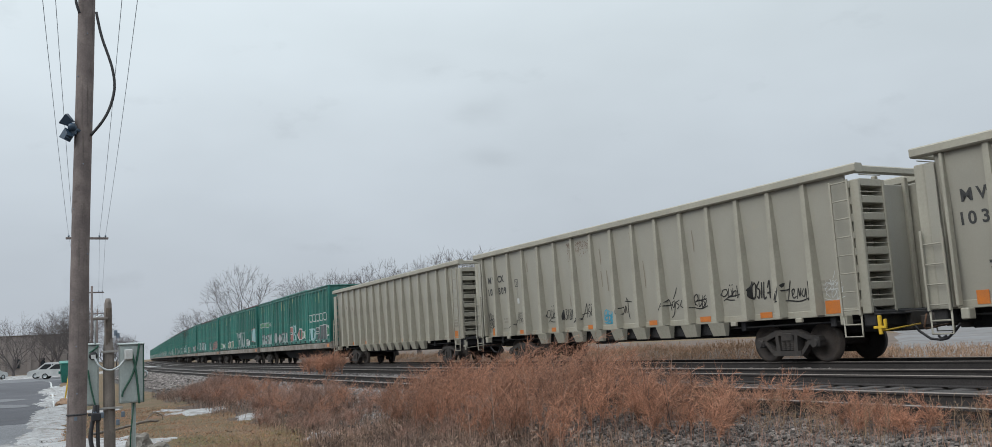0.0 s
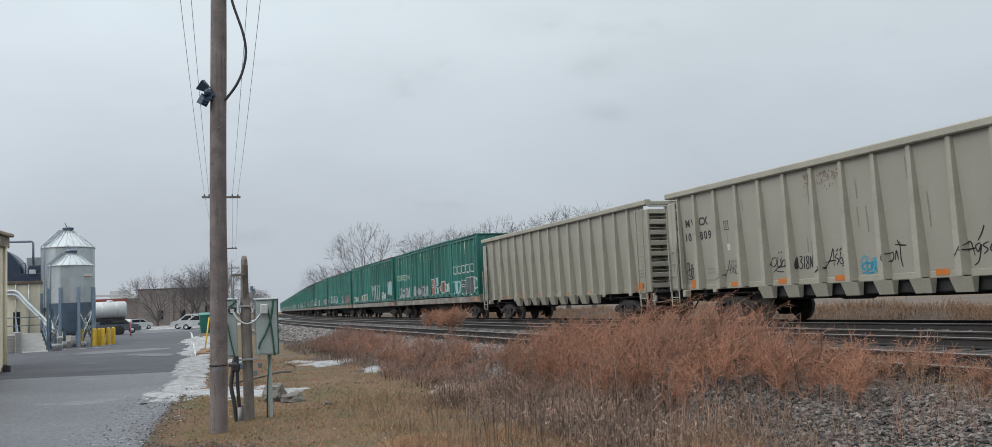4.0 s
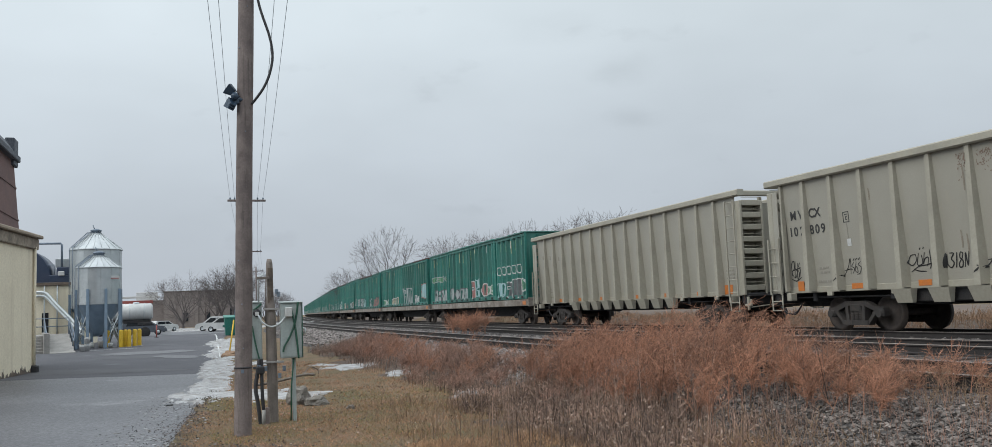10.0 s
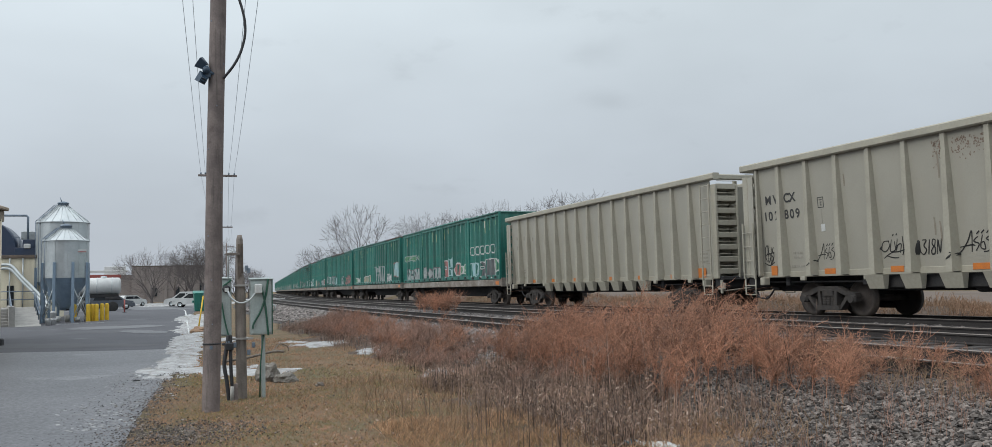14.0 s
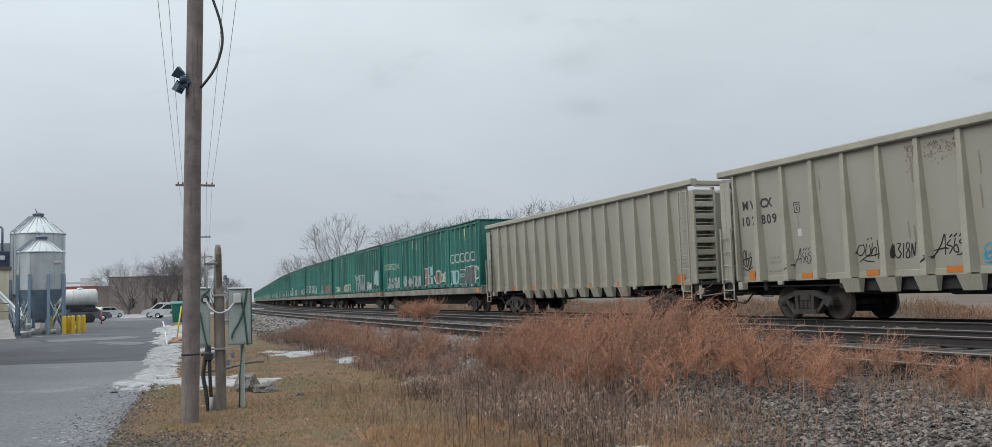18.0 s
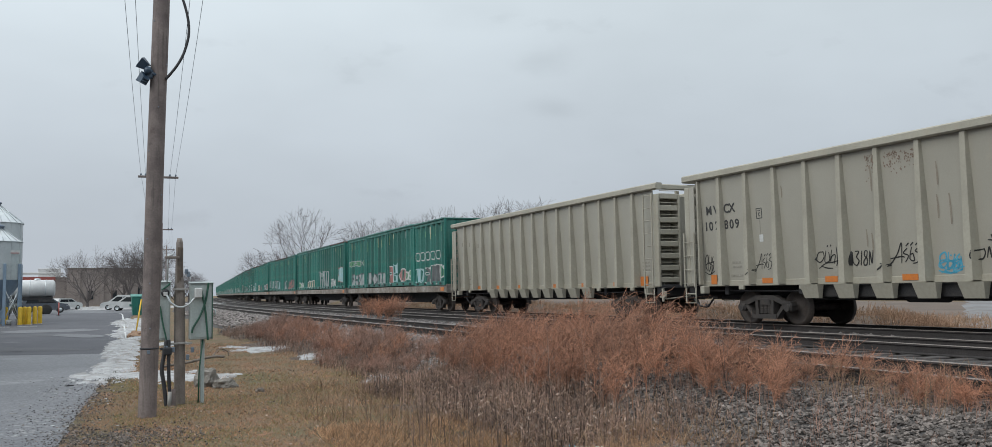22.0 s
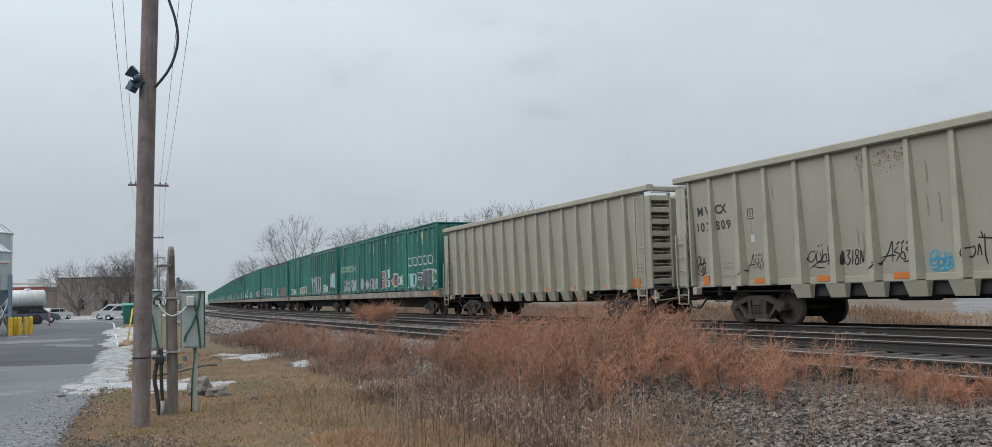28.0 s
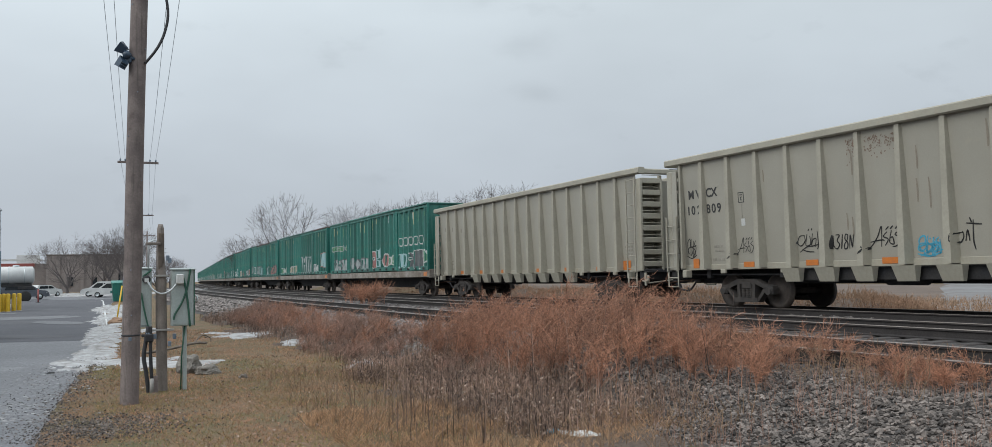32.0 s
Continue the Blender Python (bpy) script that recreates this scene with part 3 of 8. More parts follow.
tie_rng = random.Random(5)
TIE_MESH = Geo().box(-1.3, 1.3, -0.115, 0.115, -0.17, 0.0, 0.015).mesh("sleeper", M_TIE)
PLATE = Geo()
for su in (-0.753, 0.753):
    PLATE.box(su - 0.17, su + 0.17, -0.09, 0.09, 0.0, 0.012, 0.003)
    for px in (-0.1, 0.1):
        PLATE.box(su + px - 0.012, su + px + 0.012, -0.06, -0.036, 0.012, 0.04, 0.003)
        PLATE.box(su + px - 0.012, su + px + 0.012, 0.036, 0.06, 0.012, 0.04, 0.003)
PLATE_MESH = PLATE.mesh("tie_plates", M_RUST)
for ti, tx in enumerate(TRACKS):
    track = thing("railway_track", "steel rails spiked to dark timber sleepers in ballast", "railway track", group="railway tracks", kind="structure")
    for side in (-0.753, 0.753):
        r = part("rail", rail_mesh("rail", tx + side, RAIL_PROFILE, M_RAIL), None, track, "rusty brown steel rail")
        part("rail_head", rail_mesh("rail_head", tx + side, HEAD_PROFILE, M_RAILTOP), None, r, "worn bright rail head")
    y, far_v, far_f = -6.0, [], []
    while y < 300:
        c, s = bend(y)
        m = pose(tx + c + tie_rng.uniform(-0.05, 0.05), y, RAIL_TOP - 0.175 + tie_rng.uniform(-0.012, 0.0), 0, 0, -math.degrees(math.atan(s)) + tie_rng.uniform(-1.2, 1.2))
        if 1.5 < y < 42 and ti < 2 or 8 < y < 42:
            tie = part("sleeper", TIE_MESH, None, track, at=m)
            if ti == 0 and y < 25:
                part("tie_plate", PLATE_MESH, None, tie)
        else:
            o = len(far_v)
            far_v += [tuple(m @ Vector(p)) for p in ((-1.3, -0.115, 0), (1.3, -0.115, 0), (1.3, 0.115, 0), (-1.3, 0.115, 0), (-1.3, -0.115, -0.16), (1.3, -0.115, -0.16), (1.3, 0.115, -0.16), (-1.3, 0.115, -0.16))]
            far_f += [(o, o + 1, o + 2, o + 3), (o, o + 4, o + 5, o + 1), (o + 3, o + 2, o + 6, o + 7), (o, o + 3, o + 7, o + 4), (o + 1, o + 5, o + 6, o + 2)]
        y += 0.53
    tagged(part("far_sleepers", raw_mesh("far_sleepers", far_v, far_f, M_TIE), None, track), kind="stuff")


def asphalt_edge(y):
    """The right-hand edge of the lot."""
    pts = ((-20, -0.5), (8, -0.3), (12.4, -0.2), (17, 0.16), (27, 0.6), (36.7, 0.97), (50, 1.35), (80, 3.0), (110, 6.0), (140, 9.0))
    for (a, b), (c, d) in zip(pts, pts[1:]):
        if y <= c:
            return b + (d - b) * (y - a) / (c - a) + 0.1 * noise.noise((y * 1.1, 0, 5)) + 0.06 * noise.noise((y * 4.0, 2, 5))
    return pts[-1][1]


def lot_mesh():
    ys = steps((-20, 6, 2), (6, 40, 0.25), (40, 150, 3))
    ts = steps((0, 1.5, 0.15), (1.5, 10, 1.0), (10, 80, 10))
    vs = [(asphalt_edge(y) - t, y, 0.022 - (0.05 if t == 0 else 0) + 0.008 * noise.noise((t * 0.4, y * 0.4, 6))) for y in ys for t in ts]
    n = len(ts)
    fs = [(j * n + i + 1, j * n + i, (j + 1) * n + i, (j + 1) * n + i + 1) for j in range(len(ys) - 1) for i in range(n - 1)]
    return raw_mesh("asphalt_lot", vs, fs, M_ASPHALT, True)


tagged(new("asphalt_lot", lot_mesh()), "damp grey asphalt yard with patched surface", "road", kind="structure")


def sheet(name, x0, x1, y0, y1, z, mat, seed=0, rag=0.25, nx=10, ny=8):
    """A thin ragged patch lying on the ground."""
    vs = []
    for j in range(ny + 1):
        for i in range(nx + 1):
            x, y = x0 + (x1 - x0) * i / nx, y0 + (y1 - y0) * j / ny
            vs.append((x + rag * noise.noise((x, y, seed)), y + rag * noise.noise((x, y, seed + 5.5)), z))
    n = nx + 1
    fs = [(j * n + i, j * n + i + 1, (j + 1) * n + i + 1, (j + 1) * n + i) for j in range(ny) for i in range(nx)]
    return raw_mesh(name, vs, fs, mat)


M_PATCHDARK = material("dark_wet_patch", (0.07, 0.072, 0.083), (0.055, 0.057, 0.066), rough=0.7, scale=0.6, fine=40, bump=0.15, own=False)
M_PALE = material("dried_salt_film", (0.15, 0.153, 0.165), (0.115, 0.118, 0.13), rough=0.65, scale=0.9, fine=30, grit=0.5, bump=0.15, own=False)
M_NEWER = material("newer_asphalt", (0.09, 0.092, 0.107), (0.066, 0.068, 0.08), rough=0.8, scale=0.3, fine=24, grit=0.6, bump=0.3, own=False, blotch=0.25, blotch_col=(0.15, 0.154, 0.165))


def newer_mesh():
    """The darker far part of the yard, cut off along a slanting seam."""
    ts, ws = [i / 60 for i in range(61)], [i / 24 for i in range(25)]
    vs = []
    for t in ts:
        for w in ws:
            x = -16 + 16.2 * w
            near = 28.2 - 0.4 * x + 0.12 * noise.noise((x * 1.5, 0, 3))
            y = near + (100 - near) * t ** 1.6
            vs.append((x + (asphalt_edge(y) - 0.35) * w, y, 0.04 if t else 0.02))
    n = len(ws)
    return raw_mesh("newer_asphalt", vs, [(j * n + i, j * n + i + 1, (j + 1) * n + i + 1, (j + 1) * n + i) for j in range(len(ts) - 1) for i in range(n - 1)], M_NEWER, True)


tagged(new("newer_asphalt", newer_mesh()), "darker, newer asphalt of the far yard", "road", kind="structure")


def strip(name, pts, width, z, mat, seed=0):
    """A ragged band along a line on the ground."""
    vs, line = [], []
    for (ax, ay), (bx, by2) in zip(pts, pts[1:]):
        line += [(ax + (bx - ax) * k / 12, ay + (by2 - ay) * k / 12) for k in range(12)]
    for i, (x, y) in enumerate(line):
        qx, qy = line[min(i + 1, len(line) - 1)]
        px, py = line[max(i - 1, 0)]
        d = math.hypot(qx - px, qy - py)
        for k in (-1, -0.5, 0, 0.5, 1):
            w = k * width * max(0.15, math.sin(math.pi * (i + 0.5) / len(line)) ** 0.5 * (0.8 + 0.5 * noise.noise((x * 1.3, y * 1.3, seed + k))))
            vs.append((x + (qy - py) / d * w, y - (qx - px) / d * w, z))
    fs = [(5 * i + k, 5 * i + k + 1, 5 * i + k + 6, 5 * i + k + 5) for i in range(len(line) - 1) for k in range(4)]
    return raw_mesh(name, vs, fs, mat)


for nm, pts, w, z, mat, lab in (("asphalt_seam", ((-13, 38.4), (-4.9, 34.0), (-2.4, 32.0), (0.2, 30.3)), 1.3, 0.046, M_PATCHDARK, "dark wet seam across the yard"),
                                ("damp_streak", ((-3.8, 44.4), (-2.2, 43.4), (-0.6, 42.8)), 2.2, 0.046, M_PATCHDARK, "dark damp streak on asphalt"),
                                ("damp_streak", ((-6.5, 53.2), (-4.5, 52.6), (-1.2, 52.0)), 3.4, 0.046, M_PATCHDARK, "dark damp streak on asphalt"),
                                ("salt_streak", ((-3.6, 50.2), (-1.8, 48.4), (-0.4, 46.6)), 2.6, 0.05, M_PALE, "pale dried salt streak on asphalt"),
                                ("salt_streak", ((-1.3, 43.6), (-0.4, 41.4), (0.2, 39.0)), 0.9, 0.05, M_PALE, "pale dried salt streak on asphalt"),
                                ("salt_streak", ((-3.0, 32.4), (-1.4, 31.2), (0.1, 29.8)), 2.0, 0.036, M_PALE, "pale dried salt streak on asphalt")):
    tagged(new(nm, strip(nm, pts, w, z, mat, w * 7)), lab, "road patch", kind="structure")


def fbm(x, y, seed):
    return noise.noise((x, y, seed)) + 0.5 * noise.noise((2.1 * x, 2.1 * y, seed + 3)) + 0.3 * noise.noise((4.7 * x, 4.7 * y, seed + 7))


def snow_patch(cx, cy, rx, ry, turn=0, h=0.05, seed=0, label="thin patch of old melting snow", rag=0.75):
    """A thin snow sheet with a ragged, holed outline."""
    ct, st = math.cos(radians(turn)), math.sin(radians(turn))
    nx, ny = 36, int(min(max(ry * 20, 40), 170))
    vs, f = [], []
    for j in range(ny + 1):
        for i in range(nx + 1):
            u, w = (2 * i / nx - 1) * 1.3, (2 * j / ny - 1) * 1.3
            x, y = cx + u * rx * ct - w * ry * st, cy + u * rx * st + w * ry * ct
            k = 0.92 - math.hypot(u, w) + rag * fbm(x * 1.7, y * 0.9, seed) + 0.35 * fbm(x * 7, y * 5, seed + 1)
            f.append(k)
            lift_z = max(ground_height(x, y), 0.032 if x < asphalt_edge(y) + 0.05 else -9)
            vs.append((x, y, lift_z + (0.012 + h * min(max(k, 0), 0.6) * (1 + 0.5 * noise.noise((x * 3, y * 2, seed))) if k > 0 else -0.03)))
    n = nx + 1
    fs = [(j * n + i, j * n + i + 1, (j + 1) * n + i + 1, (j + 1) * n + i) for j in range(ny) for i in range(nx)
          if max(f[j * n + i], f[j * n + i + 1], f[(j + 1) * n + i], f[(j + 1) * n + i + 1]) > 0]
    return tagged(new("snow_patch", raw_mesh("snow_patch", vs, fs, M_SNOW, True)), label, "snow", "snow patches")


for i, (cx, cy, rx, ry, tn, h) in enumerate(((4.75, 27.6, 1.0, 1.7, 10, 0.08), (5.15, 23.3, 0.4, 0.8, 0, 0.12), (4.95, 16.5, 0.36, 0.5, 0, 0.14), (1.6, 19.2, 0.75, 1.1, 15, 0.05), (0.55, 23.3, 0.5, 3.6, -3, 0.03), (1.05, 33.0, 0.5, 8.5, -3, 0.05),
                                             (1.7, 46, 0.7, 7, -5, 0.1), (2.4, 62, 1.0, 9, -4, 0.12), (2.6, 33.0, 0.5, 1.3, 0, 0.05), (2.45, 19.0, 0.3, 0.3, 0, 0.05),
                                             (0.95, 20.4, 1.15, 0.75, 0, 0.06), (0.1, 20.0, 0.5, 1.3, -5, 0.02), (5.9, 12.6, 0.2, 0.25, 0, 0.1), (5.6, 9.6, 0.12, 0.15, 0, 0.08))):
    snow_patch(cx, cy, rx, ry, tn, h, i * 3.7)
for i, (cx, cy, rx, ry) in enumerate(((-2, 150, 14, 6), (4, 128, 6, 4), (12, 138, 8, 5))):
    snow_patch(cx, cy, rx, ry, 0, 0.25, 60 + i, "ploughed snow bank along the lot edge")


def litter_mesh():
    """Dark plant litter on the ground below the weeds."""
    xs, ys = steps((3.4, 7.6, 0.15)), steps((5.5, 40, 0.2))
    def f(x, y):
        u = x - bend(y)[0]
        edge = 4.6 + 0.5 * noise.noise((0, y * 0.35, 2)) - 0.9 * smooth_step(16, 9, y)
        return min(u - edge, 5.6 + 1.5 * smooth_step(10, 14, y) - u) * 1.2 + 0.7 * fbm(x * 0.9, y * 0.9, 44) - 0.7 * math.exp(-((y - 18.7) / 1.6) ** 2)
    def z(x, y):
        return max(ground_height(x, y), bed_height(x, y)) + 0.015 * noise.noise((x * 6, y * 6, 1)) + min(max(f(x, y) * 0.1 - 0.035, -0.06), 0.03)
    return grid_mesh("plant_litter", xs, ys, z, M_LITTER, True, lambda x, y: f(x, y) > 0)


M_LITTER = material("plant_litter", (0.15, 0.1, 0.07), (0.085, 0.063, 0.05), rough=0.95, scale=1.5, grit=0.85, fine=22, bump=0.9, own=False, depth=0.05)
tagged(new("plant_litter", litter_mesh()), "dark brown dead plant litter under the weeds", "litter", kind="structure")


# ---- the train ----
SIDE_X, SHEET_TOP, SHEET_LOW = 1.49, 0.09, 0.27     # rib face; how far the side sheet stands back at the top and at the sill
CAR_LEN, FAR_LEN, SILL_Z, CAR_TOP = 18.75, 18.0, 1.07, 4.27
RIBS_WIDE = [(7 - i) * 1.116 + 0.02 for i in range(15)]    # the marked series
RIBS_CLOSE = [(7 - i) * 1.068 for i in range(15)]
AXLE, TRUCK_Y = 0.91, 6.5


def sheet_x(z):
    """Half width of the side sheet at height z."""
    return SIDE_X - SHEET_LOW + (SHEET_LOW - SHEET_TOP) * (z - SILL_Z) / (CAR_TOP - 0.18 - SILL_Z)


WHEEL_PROFILE = ((0.0, -0.06), (0.11, -0.06), (0.13, -0.03), (0.34, -0.02), (0.385, -0.05), (0.455, -0.06), (0.46, 0.035), (0.485, 0.045), (0.488, 0.07), (0.4, 0.075), (0.36, 0.03), (0.15, 0.03), (0.12, 0.08), (0.0, 0.08))


def wheelset_mesh():
    g = Geo()
    for s in (-1, 1):
        g.lathe(WHEEL_PROFILE, 32, Matrix.Translation((s * 0.745, 0, 0)) @ Matrix.Rotation(math.pi / 2 * -s, 4, "Y"))
    g.tube([(-1.05, 0, 0), (1.05, 0, 0)], 0.085, 12)
    for s in (-1, 1):
        for k in range(3):
            a = 2 * math.pi * k / 3
            g.box(s * 1.05 - 0.03, s * 1.05 + 0.03, 0.05 * math.cos(a) - 0.015, 0.05 * math.cos(a) + 0.015, 0.05 * math.sin(a) - 0.015, 0.05 * math.sin(a) + 0.015, 0.004)
    return g.mesh("wheelset", M_WHEEL)


def sideframe_mesh():
    """A cast three-piece truck side: arched top, spring window, two open triangles, journal boxes."""
    g = Geo()
    x0, x1 = -0.09, 0.09
    top = [(-1.03, 0.50), (-1.0, 0.6), (-0.7, 0.64), (-0.35, 0.78), (0.35, 0.78), (0.7, 0.64), (1.0, 0.6), (1.03, 0.50), (0.9, 0.49), (0.66, 0.53), (0.33, 0.65), (-0.33, 0.65), (-0.66, 0.53), (-0.9, 0.49)]
    g.prism(top, "x", x0, x1)
    g.prism([(-0.45, 0.16), (0.45, 0.16), (0.45, 0.28), (-0.45, 0.28)], "x", x0 - 0.03, x1 + 0.03)
    for s in (-1, 1):
        g.prism([(s * 0.45, 0.16), (s * 0.45, 0.28), (s * 0.68, 0.54), (s * 0.82, 0.54)][::s], "x", x0, x1)
        g.prism([(s * 0.22, 0.27), (s * 0.34, 0.27), (s * 0.36, 0.66), (s * 0.26, 0.66)][::s], "x", x0 - 0.01, x1 + 0.01)
        g.box(x0 - 0.02, x1 + 0.02, s * 0.89 - 0.12, s * 0.89 + 0.12, 0.36, 0.56, 0.03)
        g.tube([(-0.16, s * 0.89, 0.457), (0.14, s * 0.89, 0.457)], 0.1, 14)
    return g.mesh("sideframe", M_TRUCK)


def spring_mesh():
    prof = [(0.0, 0.28)]
    for k in range(6):
        prof += [(0.06, 0.285 + k * 0.045), (0.078, 0.3 + k * 0.045), (0.078, 0.312 + k * 0.045)]
    return Geo().lathe(prof + [(0.0, 0.555)], 12).mesh("spring", M_TRUCK)


WHEELSET, SIDEFRAME, SPRING = wheelset_mesh(), sideframe_mesh(), spring_mesh()
BOLSTER = Geo().box(-1.1, 1.1, -0.2, 0.2, 0.5, 0.72, 0.03).box(-0.25, 0.25, -0.25, 0.25, 0.7, 0.86, 0.02)
for s in (-1, 1):
    BOLSTER.box(-0.9, 0.9, s * 0.42 - 0.06, s * 0.42 + 0.06, 0.38, 0.5, 0.02)
    BOLSTER.box(-0.78, -0.7, s * 0.42 - 0.05, s * 0.42 + 0.05, 0.3, 0.6, 0.01)
    BOLSTER.box(0.7, 0.78, s * 0.42 - 0.05, s * 0.42 + 0.05, 0.3, 0.6, 0.01)
BOLSTER_MESH = BOLSTER.mesh("truck", M_TRUCK)


def add_truck(car, y):
    """A two-axle truck: bolster, two side frames, springs, two wheelsets."""
    t = part("truck", BOLSTER_MESH, None, car, "grimy cast steel two-axle truck", pose(0, y, 0))
    for s in (-1, 1):
        part("sideframe", SIDEFRAME, None, t, at=pose(s * 1.0, 0, 0))
        for y2 in (-0.15, 0, 0.15):
            part("spring", SPRING, None, t, at=pose(s * 1.02, y2, 0))
        part("wheelset", WHEELSET, None, t, "dark steel wheels on an axle", pose(0, s * AXLE, 0.457))
    return t


def add_coupler(car, end, length):
    s = 1 if end > 0 else -1
    y = s * length / 2
    g = Geo().box(-0.1, 0.1, y - 0.3 if s > 0 else y - 0.55, y + 0.55 if s > 0 else y + 0.3, 0.74, 0.96, 0.02)
    g.box(-0.18, 0.12, y + s * 0.5 - 0.12, y + s * 0.5 + 0.16, 0.7, 1.0, 0.05)
    g.box(-0.42, 0.42, y - 0.12, y + 0.12, 0.66, 1.07, 0.02)
    part("coupler", g, M_TRUCK, car, "rusty dark knuckle coupler")
    pts = [(-0.35, y + s * 0.05, 0.85), (-0.36, y + s * 0.25, 0.62), (-0.33, y + s * 0.48, 0.45), (-0.27, y + s * 0.66, 0.42), (-0.2, y + s * 0.78, 0.5)]
    part("brake_hose", Geo().tube(pts, 0.028, 8), M_BLACKRUB, car, "black rubber air hose")


def grey_car(length, ribs, lever_paint):
    """A tall ribbed gondola on two trucks, its length along y."""
    car = thing("gondola_car", "tall ribbed beige-grey gondola car with spray-painted tags, standing on rails", "railway car", group="grey gondola cars")
    h = length / 2
    zt = CAR_TOP - 0.14
    for s in (-1, 1):
        g = Geo()
        lo, up = SIDE_X - SHEET_LOW, SIDE_X - SHEET_TOP
        q = [(s * (lo - 0.03), -h + 0.42, SILL_Z), (s * lo, -h + 0.42, SILL_Z), (s * lo, h - 0.42, SILL_Z), (s * (lo - 0.03), h - 0.42, SILL_Z)]
        p = [(s * (up - 0.03), -h + 0.42, zt), (s * up, -h + 0.42, zt), (s * up, h - 0.42, zt), (s * (up - 0.03), h - 0.42, zt)]
        g.hexa(q if s > 0 else q[::-1], p if s > 0 else p[::-1])
        part("side_sheet", g, M_GREYSHEET, car)
        cx = s * (SIDE_X - 0.06)
        prof = [(cx + u, CAR_TOP + w) for u, w in ((-0.12, -0.12), (-0.085, -0.15), (0.085, -0.15), (0.12, -0.12), (0.12, 0.02), (0.095, 0.05), (-0.095, 0.05), (-0.12, 0.02))]
        part("top_chord", Geo().prism(prof, "y", -h - 0.02, h + 0.02), M_GREY, car)
        part("side_sill", Geo().box(s * lo - 0.03, s * lo + 0.03, -h + 0.1, h - 0.1, SILL_Z - 0.03, SILL_Z + 0.13, 0.012), M_GREY, car)
    rib, tub = Geo(), Geo()
    lo, up = SIDE_X - SHEET_LOW - 0.02, SIDE_X - SHEET_TOP - 0.02
    rib.hexa([(lo, -0.12, SILL_Z + 0.01), (SIDE_X, -0.085, SILL_Z + 0.01), (SIDE_X, 0.085, SILL_Z + 0.01), (lo, 0.12, SILL_Z + 0.01)],
             [(up, -0.075, zt), (SIDE_X - 0.01, -0.06, zt), (SIDE_X - 0.01, 0.06, zt), (up, 0.075, zt)])
    rib_mesh = rib.mesh("rib", M_GREY)
    tub.hexa([(1.25, -0.24, SILL_Z - 0.36), (SIDE_X - 0.14, -0.24, SILL_Z - 0.36), (SIDE_X - 0.14, 0.24, SILL_Z - 0.36), (1.25, 0.24, SILL_Z - 0.36)],
             [(1.25, -0.3, SILL_Z - 0.022), (SIDE_X - 0.03, -0.3, SILL_Z - 0.022), (SIDE_X - 0.03, 0.3, SILL_Z - 0.022), (1.25, 0.3, SILL_Z - 0.022)])
    tub_mesh = tub.mesh("tub_pocket", M_GREY)
    for s in (-1, 1):
        for i, y in enumerate(ribs):
            part("rib", rib_mesh, None, car, at=pose(0, y, 0, 0, 0, 0 if s > 0 else 180))
            if 3 <= i <= len(ribs) - 4:
                part("tub_pocket", tub_mesh, None, car, at=pose(0, y, 0, 0, 0, 0 if s > 0 else 180))
    for e in (-1, 1):
        y = e * h
        # end sheet, set back, and corner posts with open pockets
        part("end_sheet", Geo().box(-SIDE_X + 0.12, SIDE_X - 0.12, y - e * 0.42 - 0.03, y - e * 0.42 + 0.03, SILL_Z, CAR_TOP - 0.32, 0.01), M_GREYSHEET, car)
        part("end_chord", Geo().box(-SIDE_X - 0.02, SIDE_X + 0.02, min(y, y - e * 0.16), max(y, y - e * 0.16), CAR_TOP - 0.16, CAR_TOP + 0.01, 0.03), M_GREY, car)
        part("end_sill", Geo().box(-SIDE_X + 0.1, SIDE_X - 0.1, min(y, y - e * 0.3), max(y, y - e * 0.3), SILL_Z - 0.3, SILL_Z + 0.05, 0.03), M_UNDER, car)
        for s in (-1, 1):
            xo = s * SIDE_X
            part("corner_post", Geo().box(min(xo, xo - s * 0.1), max(xo, xo - s * 0.1), min(y, y - e * 0.23), max(y, y - e * 0.23), SILL_Z - 0.02, CAR_TOP - 0.3, 0.02), M_GREY, car)
            xs0, xs1 = sorted((xo - s * 0.2, xo - s * 0.24) if e < 0 else (xo - s * 0.02, xo - s * 0.06))
            ys0, ys1 = sorted((y - e * 0.2, y - e * 0.44))
            part("corner_sheet", Geo().box(xs0, xs1, ys0, ys1, SILL_Z - 0.02, CAR_TOP - 0.3, 0.01), M_GREYSHEET, car)
            part("end_post", Geo().box(min(xo - s * 0.78, xo - s * 0.86), max(xo - s * 0.78, xo - s * 0.86), min(y, y - e * 0.42), max(y, y - e * 0.42), SILL_Z - 0.02, CAR_TOP - 0.3, 0.015), M_GREY, car)
            for k in range(8):
                z = SILL_Z + 0.12 + k * 0.375
                part("pocket_shelf", Geo().box(min(xo - s * 0.1, xo - s * 0.78), max(xo - s * 0.1, xo - s * 0.78), min(y - e * 0.01, y - e * 0.4), max(y - e * 0.01, y - e * 0.4), z, z + 0.17, 0.015), M_GREY, car)
                part("grab_rung", Geo().tube([(xo - s * 0.1, y - e * 0.03, z + 0.255), (xo - s * 0.78, y - e * 0.03, z + 0.255)], 0.011, 6), M_GREY, car)
            # side ladder by the corner; full height on one end, half on the other
            full = e < 0
            xl = xo + s * 0.07
            ya, yb = (y - e * 0.23, y - e * 0.7) if full else (y - e * 0.04, y - e * 0.5)
            zs, ze = SILL_Z - 0.05, (CAR_TOP - 0.28 if full else SILL_Z + 1.55)
